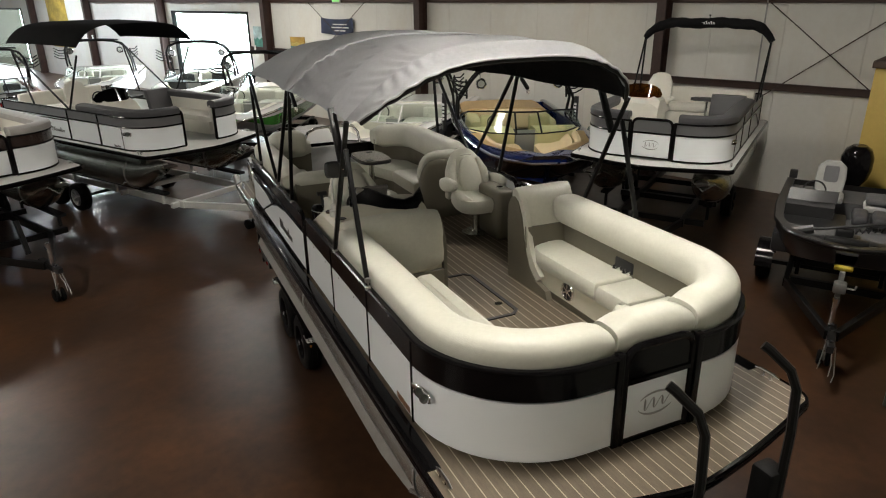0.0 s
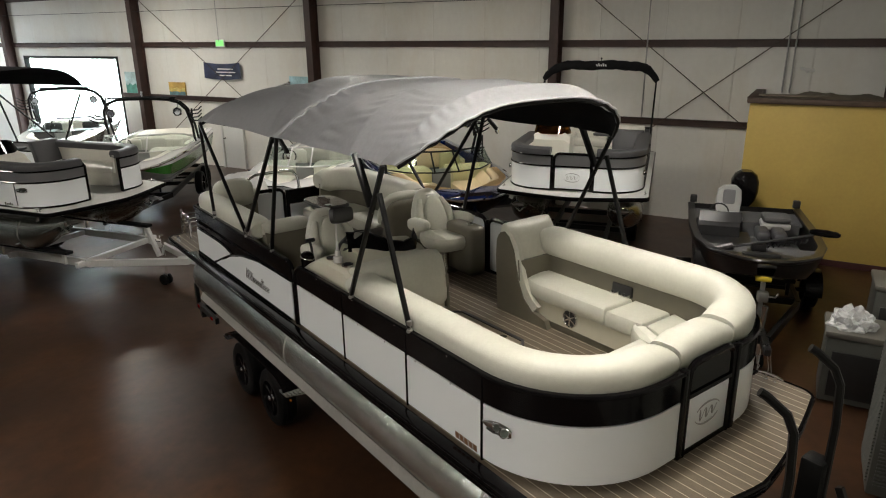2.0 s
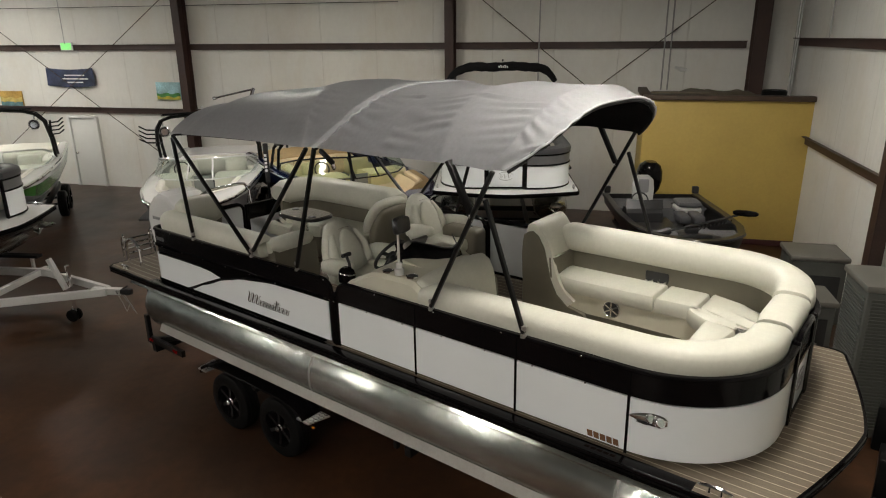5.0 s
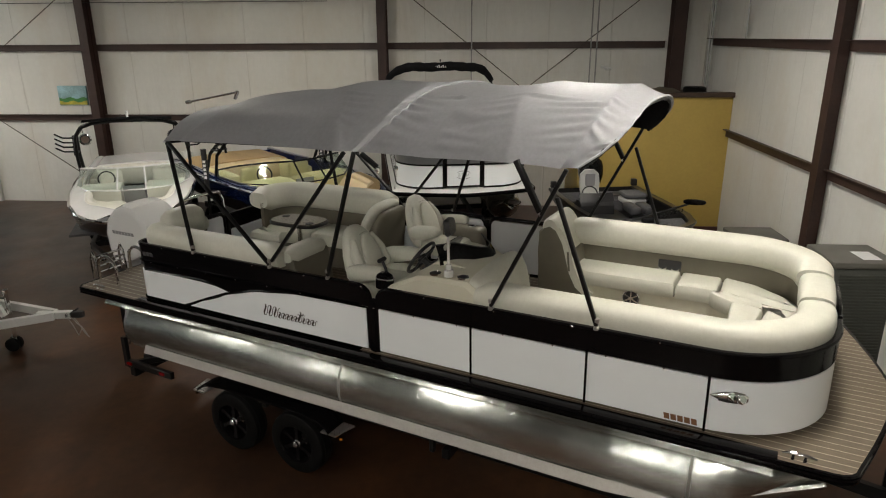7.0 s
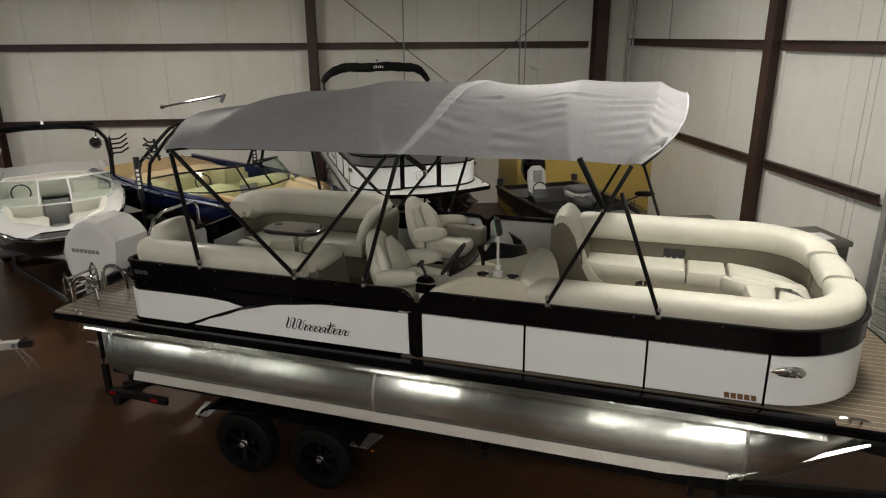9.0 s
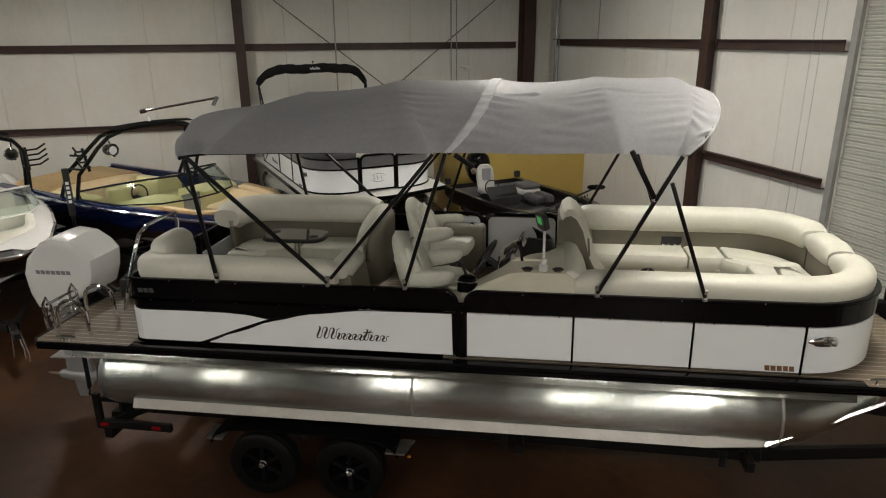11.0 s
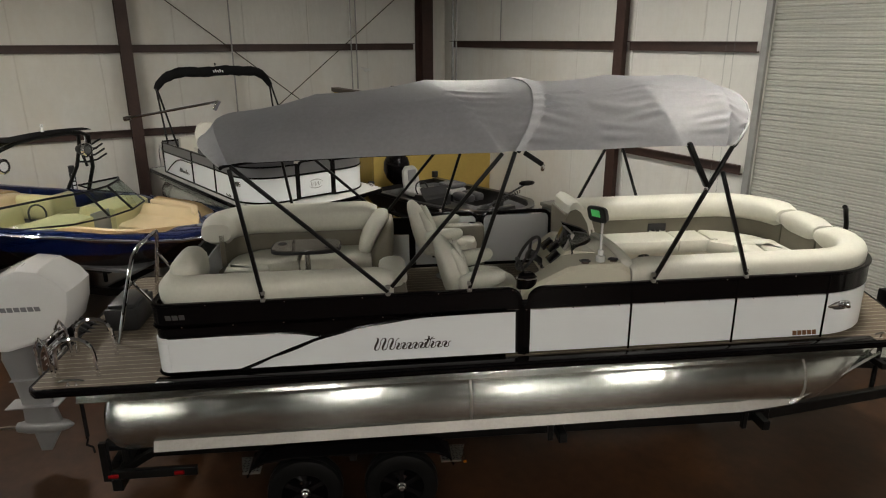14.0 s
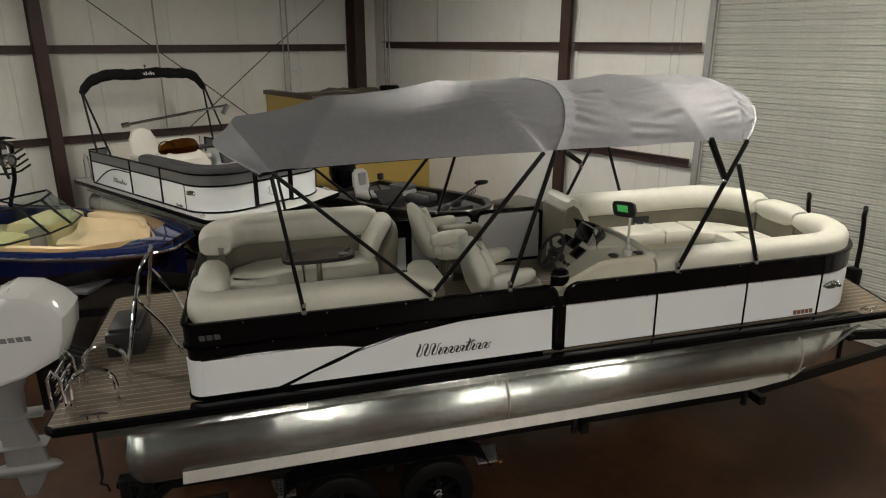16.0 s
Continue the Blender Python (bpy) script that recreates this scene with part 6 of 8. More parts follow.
# swim ladder, ski rail and motor well at the stern
bm = bm_new()
for x in (-1.12, -0.72):
    pts = [(x, 7.44, Z_DECK)] + [(x, 7.6 - 0.15 * math.cos(a), 1.86 + 0.13 * math.sin(a)) for a in [math.pi * k / 8 for k in range(9)]] + [(x, 7.76, Z_DECK + 0.04)]
    if x < -1:
        add_tube(bm, pts, 0.018, 8)
        lad = part("swim_ladder", bm, CHROME, boat, "folded stainless swim ladder")
    else:
        bm = bm_new()
        add_tube(bm, pts, 0.018, 8)
        part("grab_hoop", bm, CHROME, lad)
for x in (-1.1, -0.74):
    bm = bm_new()
    add_tube(bm, [(x, 7.8, Z_DECK), (x, 7.82, 1.93), (x + 0.0, 7.86, 2.0), (x, 7.9, 1.93), (x, 7.9, 1.68)], 0.013, 8)
    part("ladder_rail", bm, CHROME, lad)
for k in range(4):
    bm = bm_new()
    add_tube(bm, [(-1.1, 7.84 + 0.02 * (k % 2), 1.75 + 0.06 * k), (-0.74, 7.84 + 0.02 * (k % 2), 1.75 + 0.06 * k)], 0.014, 8)
    part("rung", bm, CHROME, lad)
bm = bm_new()
hoop = [(-0.5, 7.5, Z_DECK), (-0.38, 7.38, 2.2), (-0.3, 7.34, 2.4), (-0.18, 7.32, 2.46), (0.0, 7.31, 2.47), (0.26, 7.31, 2.47), (0.38, 7.33, 2.45), (0.46, 7.36, 2.35), (0.6, 7.5, Z_DECK)]
add_tube(bm, hoop, 0.019, 10)
for sx, x in ((-1, -0.36), (1, 0.46)):
    add_tube(bm, [(x, 7.37, 2.2), (x - sx * 0.02, 7.2, 1.95), (x - sx * 0.06, 7.08, Z_DECK)], 0.016, 8)
part("ski_tow_rail", bm, CHROME, boat, "arched stainless tow rail")
bm = bm_new()
add_box(bm, (0.0, 7.55, Z_DECK + 0.12), (0.5, 0.3, 0.22), 0.02)
part("motor_well", bm, PLASTIC_BLACK, boat)
bm = bm_new()
add_box(bm, (0.0, 7.55, Z_DECK + 0.24), (0.44, 0.24, 0.05), 0.02)
part("well_cover", bm, PLASTIC_BLACK, boat)

# bimini top
HOOPS = [  # edge y, edge z, crown y, crown z, half-width, how late the crown falls back to the edge; from aft forward
    (6.28, 3.36, 6.64, 3.45, 1.17, 2.0), (6.2, 3.375, 6.48, 3.61, 1.215, 2.0), (6.0, 3.385, 5.62, 3.765, 1.205, 2.0), (4.14, 3.41, 4.64, 3.885, 1.228, 1.6),
    (4.02, 3.415, 3.70, 3.88, 1.215, 5.0), (3.34, 3.405, 3.3, 3.845, 1.195, 4.0), (2.68, 3.42, 2.80, 3.895, 1.22, 3.0), (2.30, 3.40, 2.12, 3.885, 1.19, 5.0), (2.2, 3.40, 1.90, 3.79, 1.13, 6.0)]


def canopy_point(s, v, lift=0.0):
    """s runs 0..1 from aft forward, v -1..1 across; lift stands off the cloth."""
    k = s * (len(HOOPS) - 1)
    i = min(int(k), len(HOOPS) - 2)
    t = k - i
    a, b = HOOPS[i], HOOPS[i + 1]
    def cr(j):
        return lerp(a[j], b[j], t)
    m = abs(v)
    w = 1 - m ** 3.0
    y, z = lerp(cr(0), cr(2), 1 - m ** cr(5)), lerp(cr(1), cr(3), w)
    # cloth hangs a little between its bows and draws in at the sides
    hang = math.sin(math.pi * t) * (1.0 if i in (1, 2) else 0.4)
    x = cr(4) * math.copysign(m ** 0.92, v) * (1 - 0.045 * hang * m ** 3)
    z -= 0.028 * hang * w
    lean = radians(78) * m ** 2.4
    out = Vector((math.copysign(math.sin(lean), v), 0, math.cos(lean)))
    fore = 1.0 if i >= 3 else (0.1 if i >= 1 else 0.4)
    side = min(1.0, max(0.0, (m - 0.3) / 0.35))
    d = 0.0
    # folds: narrow ridges that leave a bow, slant down the side and fade out
    for q, vc in enumerate((0.46, 0.56, 0.64, 0.72, 0.79, 0.86, 0.92)):
        ph = math.sin(12.9 * q + 4.7 * i + (2.0 if v > 0 else 0.0))
        reach = t if ph > 0 else 1 - t
        c = vc + 0.015 * ph + 0.10 * (reach - 0.2) * (0.6 + 0.4 * math.sin(5.1 * q)) + 0.006 * math.sin(3.1 * y + 1.7 * q)
        a_ = max(0.0, 1 - 1.15 * reach) ** 1.5 * (0.3 + 0.7 * abs(math.sin(3.3 * q + 1.9 * i)))
        u = (m - c) / 0.021
        d += fore * 0.022 * a_ * (math.exp(-u * u) - 0.6 * math.exp(-((u - 1.5) * 0.8) ** 2)) * min(1.0, 9 * reach)
    # one long slack fold that crosses each forward panel aslant
    if i in (4, 5):
        u = (m - (0.80 - 0.14 * (t if i == 4 else 1 - t))) / 0.05
        d += 0.016 * math.exp(-u * u) * math.sin(math.pi * min(1.0, 0.15 + t))
    # short gathers beside the seam and along the forward hem
    hem = max(0.55 * math.exp(-abs(y - lerp(4.02, 3.70, 1 - m ** 5)) / 0.09), 0.9 * math.exp(-(1 - s) * 20.0))
    d += 0.006 * hem * side * math.sin(m * 52 + 1.5 * math.sin(4 * y) + 3 * noise.noise((x * 2, y * 2, 1.3)))
    d += 0.007 * noise.noise((x * 1.2, y * 0.9, 0.5))
    d *= 1 - 0.6 * max(0.0, (m - 0.93) / 0.07)
    return Vector((x, y, z)) + out * (d + lift)


bm = bm_new()
NS, NV = 176, 156
grid = [[bm.verts.new(canopy_point(i / NS, 2 * j / NV - 1)) for j in range(NV + 1)] for i in range(NS + 1)]
for i in range(NS):
    for j in range(NV):
        bm.faces.new((grid[i][j], grid[i][j + 1], grid[i + 1][j + 1], grid[i + 1][j]))
bmesh.ops.solidify(bm, geom=bm.faces[:], thickness=0.006)
canopy = part("bimini_canopy", bm, CANVAS, boat, "taut grey canvas bimini top")
# charcoal sheet 5 cm below the canvas
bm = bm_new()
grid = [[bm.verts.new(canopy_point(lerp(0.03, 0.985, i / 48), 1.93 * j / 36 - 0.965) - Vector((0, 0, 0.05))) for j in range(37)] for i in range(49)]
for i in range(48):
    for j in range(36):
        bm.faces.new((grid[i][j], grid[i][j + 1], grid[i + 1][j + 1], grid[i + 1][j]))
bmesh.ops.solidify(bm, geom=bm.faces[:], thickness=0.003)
part("canopy_lining", bm, CANVAS_UNDERSIDE, canopy, "charcoal sheet under the canvas")
for s0, w_ in ((0.5, 0.009),):
    bm = bm_new()
    rows = []
    for ds, up in ((-w_, 0.002), (-w_, 0.012), (w_, 0.012), (w_, 0.002)):
        rows.append([canopy_point(s0 + ds, 2 * j / NV - 1, up) for j in range(NV + 1)])
    add_loft(bm, [list(r) for r in zip(*rows)])
    part("seam_tape", bm, CANVAS_EDGE, canopy)
bm = bm_new()
for s0, r_ in ((1.0, 0.009), (0.0, 0.009)):
    bm = bm_new()
    add_tube(bm, [canopy_point(s0, 2 * j / NV - 1) for j in range(NV + 1)], r_, 8)
    part("hem", bm, CANVAS, canopy)
for s0 in (0.03, 0.5, 0.985):
    bm = bm_new()
    add_tube(bm, [canopy_point(s0, v) - Vector((0, 0, 0.03)) for v in [-0.985 + 1.97 * k / 28 for k in range(29)]], 0.016, 8)
    part("canopy_bow", bm, BLACK_SATIN, canopy)
bm = bm_new()
add_tube(bm, [(0.09, 7.32, 3.60), (0.07, 6.52, 3.73)], 0.011, 8)
add_tube(bm, [(0.09, 7.36, 3.593), (0.09, 7.30, 3.603)], 0.022, 10)
add_tube(bm, [(0.07, 6.55, 3.66), (0.07, 6.5, 3.74)], 0.02, 8)
part("anchor_light_pole", bm, CHROME, canopy, "folded stern light pole")
for sx in (-1, 1):
    x = sx * 1.196
    struts = [((6.05, Z_TOP + 0.02), (6.2, 3.34)), ((5.05, Z_TOP + 0.02), (6.19, 3.36)), ((5.02, Z_TOP + 0.06), (4.12, 3.4)), ((4.38, Z_TOP + 0.02), (4.02, 3.41)), ((2.81, Z_TOP + 0.02), (2.25, 3.4)), ((1.985, Z_TOP + 0.02), (2.31, 3.2))]
    for (ya, za), (yb, zb) in struts:
        bm = bm_new()
        a, b = Vector((x, ya, za)), Vector((x, yb, zb))
        d = (b - a).normalized()
        q = d.to_track_quat("Z", "X").to_matrix().to_4x4()
        add_box(bm, (0, 0, (b - a).length / 2), (0.03, 0.034, (b - a).length), 0.006, m=Matrix.Translation(a) @ q)
        st = part("canopy_strut", bm, BLACK_SATIN, boat)
        if za < Z_TOP + 0.05:
            bm = bm_new()
            add_lathe(bm, [(0.022, -0.03), (0.022, -0.012), (0.013, -0.008), (0.013, 0.02), (0.02, 0.03), (0.02, 0.055), (0.0, 0.06)], 12, pose(x, ya, za))
            part("mount", bm, ALU_DULL, st, "bright strut mount")
    for (ya, za), (yb, zb), w in (((2.62, 3.44), (2.43, 3.08), 0.055), ((3.95, 3.4), (3.8, 3.3), 0.03)):
        bm = bm_new()
        a, b = Vector((x * 1.0, ya, za)), Vector((x * 1.0, yb, zb))
        q = (b - a).normalized().to_track_quat("Z", "X").to_matrix().to_4x4()
        add_box(bm, (0, 0, (b - a).length / 2), (0.04, w, (b - a).length), 0.008, m=Matrix.Translation(a) @ q)
        hs = part("hanging_strut", bm, BLACK_SATIN, canopy)
        bm = bm_new()
        add_lathe(bm, [(0.016, 0), (0.02, -0.02), (0.012, -0.05), (0.0, -0.05)], 8, pose(x, yb, zb))
        part("strut_end", bm, CHROME, hs)

# ---- trailers ----


def wheel(parent, x, y, r, w, side, rim_mat, spokes=6):
    """A tyre on a spoked rim with a hub cap; side -1 shows its face to -x."""
    m = pose(x, y, r, 0, 90 * side, 0)
    bm = bm_new()
    h = w / 2
    add_ring(bm, [(r * 0.60, -h), (r * 0.66, -h * 1.02), (r * 0.88, -h), (r * 0.97, -h * 0.8), (r, -h * 0.45), (r * 0.99, -h * 0.4), (r * 0.985, -h * 0.3), (r, -h * 0.28), (r, h * 0.28), (r * 0.985, h * 0.3), (r * 0.99, h * 0.4), (r, h * 0.45), (r * 0.97, h * 0.8), (r * 0.88, h), (r * 0.66, h * 1.02), (r * 0.60, h)], 40, m)
    t = part("wheel", bm, RUBBER, parent, "black tyre on a dark spoked rim")
    bm = bm_new()
    add_ring(bm, [(r * 0.62, h * 0.95), (r * 0.60, h * 1.0), (r * 0.56, h * 0.7), (r * 0.54, -h * 0.2), (r * 0.2, -h * 0.1), (r * 0.2, -h * 0.2), (r * 0.6, -h * 0.4)], 32, m)
    part("rim", bm, rim_mat, t)
    for k in range(spokes):
        bm = bm_new()
        mm = m @ pose(0, 0, 0, 0, 0, 360 * k / spokes)
        add_loft(bm, [[(d, -b, c0), (d, b, c0), (d, b, c1), (d, -b, c1)] for d, b, c0, c1 in ((r * 0.14, r * 0.07, h * 0.2, h * 0.75), (r * 0.4, r * 0.055, h * 0.15, h * 0.7), (r * 0.58, r * 0.085, h * 0.2, h * 0.8))], m=mm)
        part("spoke", bm, rim_mat, t)
    bm = bm_new()
    add_lathe(bm, [(r * 0.12, h * 0.2), (r * 0.12, h * 0.7), (r * 0.09, h * 0.78), (r * 0.09, h * 1.05), (r * 0.06, h * 1.15), (0, h * 1.16)], 16, m)
    part("hub_cap", bm, CHROME if rim_mat is BLACK_GLOSS else rim_mat, t)
    return t


def beam(bm, a, b, w, h, bevel=0.006):
    """A box section from a to b."""
    a, b = Vector(a), Vector(b)
    d = b - a
    q = d.to_track_quat("Y", "Z").to_matrix().to_4x4()
    add_box(bm, (0, d.length / 2, 0), (w, d.length, h), bevel, 1, m=Matrix.Translation(a) @ q)


def jack(parent, x, y, mat, top=0.95, r=0.1):
    """A tongue jack: post, crank and a caster wheel on the floor."""
    bm = bm_new()
    add_tube(bm, [(x, y, 0.2), (x, y, top)], 0.028, 10)
    add_lathe(bm, [(0.036, 0), (0.036, 0.05), (0.0, 0.06)], 10, pose(x, y, top - 0.02))
    j = part("tongue_jack", bm, CHROME, parent, "bright tongue jack with a crank")
    bm = bm_new()
    add_tube(bm, [(x, y, top - 0.09), (x, y + 0.14, top - 0.09), (x, y + 0.14, top - 0.06)], 0.009, 6)
    part("crank", bm, PLASTIC_BLACK, j)
    bm = bm_new()
    for dx in (-0.045, 0.045):
        add_lathe(bm, [(0.02, -0.03), (r * 0.8, -0.03), (r, -0.018), (r, 0.018), (r * 0.8, 0.03), (0.02, 0.03)], 20, pose(x + dx, y + 0.03, r, 0, 90, 0))
    part("caster", bm, RUBBER, j)
    bm = bm_new()
    add_box(bm, (x, y + 0.015, r + 0.06), (0.025, 0.06, 0.16), 0.006)
    part("fork", bm, GALV_STEEL, j)


def trailer(m, label, frame_mat, half, y_rear, y_front, y_tip, z, wheels, wheel_x, wheel_r, bunk_x, bunk_z, winch=True, jack_y=None, rim=None, side_faces=(-1, 1), jack_x=0.12):
    """A boat trailer: two rails that draw together into a tongue, cross bars, bunks, axles and wheels. y runs aft; y_tip is the coupler."""
    t = thing("boat_trailer", m, label, "trailer", "boat trailers")
    for sx in (-1, 1):
        bm = bm_new()
        beam(bm, (sx * half, y_rear, z), (sx * half, y_front, z), 0.075, 0.13)
        beam(bm, (sx * half, y_front + 0.03, z), (sx * 0.04, y_tip + 0.35, z), 0.07, 0.12)
        part("side_rail", bm, frame_mat, t)
        bm = bm_new()
        beam(bm, (sx * bunk_x, y_rear + 0.02, bunk_z), (sx * bunk_x, y_front + 0.25, bunk_z), 0.14, 0.05)
        part("bunk", bm, BLACK_FABRIC, t, "carpeted bunk board")
        for k in range(4):
            y = lerp(y_rear - 0.15, y_front + 0.4, k / 3)
            bm = bm_new()
            beam(bm, (sx * bunk_x, y, z), (sx * bunk_x, y, bunk_z), 0.05, 0.05)
            part("bunk_post", bm, frame_mat, t)
    bm = bm_new()
    beam(bm, (0, y_tip + 0.6, z), (0, y_tip + 0.12, z), 0.09, 0.1)
    part("tongue", bm, frame_mat, t)
    for k in range(4):
        y = lerp(y_rear - 0.05, y_front + 0.15, k / 3)
        bm = bm_new()
        beam(bm, (-max(half, bunk_x), y, z), (max(half, bunk_x), y, z), 0.08, 0.1)
        part("cross_bar", bm, frame_mat, t)
    bm = bm_new()
    add_loft(bm, [[(p, y, z + q) for p, q in rect(w, h, 0.012)] for y, w, h in ((y_tip + 0.2, 0.045, 0.04), (y_tip + 0.06, 0.045, 0.045), (y_tip + 0.02, 0.05, 0.05), (y_tip - 0.04, 0.035, 0.04))])
    add_tube(bm, [(0, y_tip + 0.1, z + 0.04), (0, y_tip + 0.02, z + 0.09)], 0.014, 6)
    part("coupler", bm, PLASTIC_BLACK, t)
    bm = bm_new()
    for dx in (-0.05, 0.03, 0.06):
        pts = [(dx, y_tip + 0.16, z - 0.04), (dx * 1.2, y_tip + 0.1, z - 0.16), (dx * 1.6, y_tip + 0.04, z - 0.1 - abs(dx) * 4), (dx * 1.3, y_tip - 0.02, z - 0.28 - dx * 2)]
        add_tube(bm, pts, 0.006, 5)
    part("safety_chain", bm, GALV_STEEL, t)
    if jack_y is not None:
        jack(t, jack_x, jack_y, frame_mat, z + 0.35)
    if winch:
        bm = bm_new()
        beam(bm, (0, y_tip + 1.05, z), (0, y_tip + 1.25, z + 0.5), 0.07, 0.07)
        part("winch_post", bm, frame_mat, t)
    for y in wheels:
        bm = bm_new()
        beam(bm, (-wheel_x, y, wheel_r), (wheel_x, y, wheel_r), 0.06, 0.06)
        part("axle", bm, BLACK_SATIN, t)
        for sx in (-1, 1):
            wheel(t, sx * wheel_x, y, wheel_r, 0.2, sx, rim or BLACK_GLOSS)
    return t


# main boat's trailer: y runs aft from the bow edge, as for the boat
TM = pose(2.51, 2.17, 0)
tr = trailer(TM, "black tandem-axle trailer under the large pontoon boat", BLACK_SATIN, 0.62, 7.62, 1.2, -2.4, 0.56, (5.0, 5.87), 1.05, 0.34, 0.86, 0.79, False, None)
bm = bm_new()
beam(bm, (-1.12, 7.47, 0.54), (1.12, 7.47, 0.54), 0.09, 0.12)
part("rear_bar", bm, BLACK_SATIN, tr)
for sx in (-1, 1):
    bm = bm_new()
    beam(bm, (sx * 1.12, 7.53, 0.6), (sx * 1.12, 7.53, 0.98), 0.05, 0.07)
    beam(bm, (sx * 1.12, 7.53, 0.62), (sx * 0.62, 7.2, 0.6), 0.06, 0.07)
    part("rear_bracket", bm, BLACK_SATIN, tr)
    for y in (6.93, 7.48):
        bm = bm_new()
        add_box(bm, (sx * 1.135, y, 0.65), (0.03, 0.085, 0.035), 0.008)
        part("marker_light", bm, RED_LENS, tr, "small red marker light")
    bm = bm_new()
    beam(bm, (sx * 1.11, 7.55, 0.65), (sx * 1.11, 6.78, 0.65), 0.05, 0.085)
    part("light_bar", bm, BLACK_SATIN, tr)
    # teardrop tandem fender with tread-plate steps
    bm = bm_new()
    prof = [(4.52, 0.58), (4.56, 0.66), (4.68, 0.72), (4.9, 0.75), (5.43, 0.755), (5.96, 0.75), (6.2, 0.72), (6.32, 0.66), (6.36, 0.58)]
    inner = [(y * 1.0 + (0.012 if y < 5.43 else -0.012), z - 0.014) for y, z in prof]
    add_prism(bm, prof + inner[::-1], sx * 0.93, sx * 1.17, "x")
    add_prism(bm, prof + [(6.2, 0.6), (5.43, 0.62), (4.68, 0.6)], sx * 0.93, sx * 0.945, "x")
    fd = part("fender", bm, BLACK_GLOSS, tr, "gloss black tandem fender")
    for y0, y1 in ((4.4, 4.64), (6.24, 6.44)):
        bm = bm_new()
        poly = [(sx * 0.93, y0), (sx * 1.17, y0 + (0.06 if y0 < 5 else 0)), (sx * 1.17, y1 - (0.0 if y0 < 5 else 0.05)), (sx * 0.93, y1)]
        if sx < 0:
            poly = poly[::-1]
        add_prism(bm, poly, 0.605, 0.62)
        st = part("fender_step", bm, TREAD, fd, "bright tread-plate step")
        bm = bm_new()
        k = 0
        yy = y0 + 0.025
        while yy < y1 - 0.02:
            for i in range(6):
                add_box(bm, (0, 0, 0), (0.028, 0.009, 0.005), m=pose(sx * (0.955 + i * 0.038), yy, 0.622, 0, 0, 45 if (i + k) % 2 else -45))
            yy += 0.032
            k += 1
        tagged(part("tread_lugs", bm, CHROME, st), kind="stuff")
    bm = bm_new()
    add_box(bm, (sx * 1.14, 4.42, 0.58), (0.02, 0.03, 0.02), 0.005)
    part("amber_marker", bm, AMBER_LENS, tr)
    bm = bm_new()
    add_box(bm, (sx * 0.95, 5.43, 0.66), (0.3, 0.06, 0.06))
    part("fender_bracket", bm, BLACK_SATIN, tr)
# bow tower: posts with bent grips, chocks and a tread-plate step
for x, yb in ((-0.27, -0.14), (0.45, -0.06)):
    bm = bm_new()
    add_tube(bm, [(x, yb - 0.08, 0.5), (x, yb - 0.08, 2.0), (x + 0.0, yb - 0.06, 2.26), (x - 0.02, yb - 0.02, 2.36), (x - 0.1, yb + 0.06, 2.46), (x - 0.12, yb + 0.09, 2.48)], 0.026, 10)
    gp = part("bow_post", bm, BLACK_SATIN, tr, "black bent boarding post")
    bm = bm_new()
    add_box(bm, (x - 0.02, yb - 0.02, 1.56), (0.14, 0.14, 0.36), 0.02)
    part("bow_chock", bm, RUBBER, gp)
bm = bm_new()
beam(bm, (-0.5, -0.14, 1.42), (0.5, -0.1, 1.42), 0.07, 0.09)
beam(bm, (-0.42, -0.2, 0.9), (0.42, -0.2, 0.9), 0.07, 0.07)
part("bow_cross_bar", bm, BLACK_SATIN, tr)
for z_, y_ in ((0.85, -0.42), (1.1, -0.25)):
    bm = bm_new()
    add_box(bm, (0.55, y_, z_), (0.5, 0.22, 0.03), 0.004)
    part("boarding_step", bm, TREAD, tr, "bright tread-plate boarding step")
bm = bm_new()
for x in (0.34, 0.78):
    beam(bm, (x, -0.5, 0.56), (x, -0.12, 1.38), 0.05, 0.05)
part("step_stringer", bm, BLACK_SATIN, tr)
# tie-down strap at the stern
bm = bm_new()
add_box(bm, (-0.95, 7.72, 1.18), (0.05, 0.012, 0.5), m=None)
add_tube(bm, [(-0.95, 7.72, 0.92), (-0.95, 7.74, 0.86), (-0.93, 7.7, 0.82), (-0.96, 7.68, 0.78)], 0.01, 6)
part("tie_strap", bm, BLACK_FABRIC, tr)


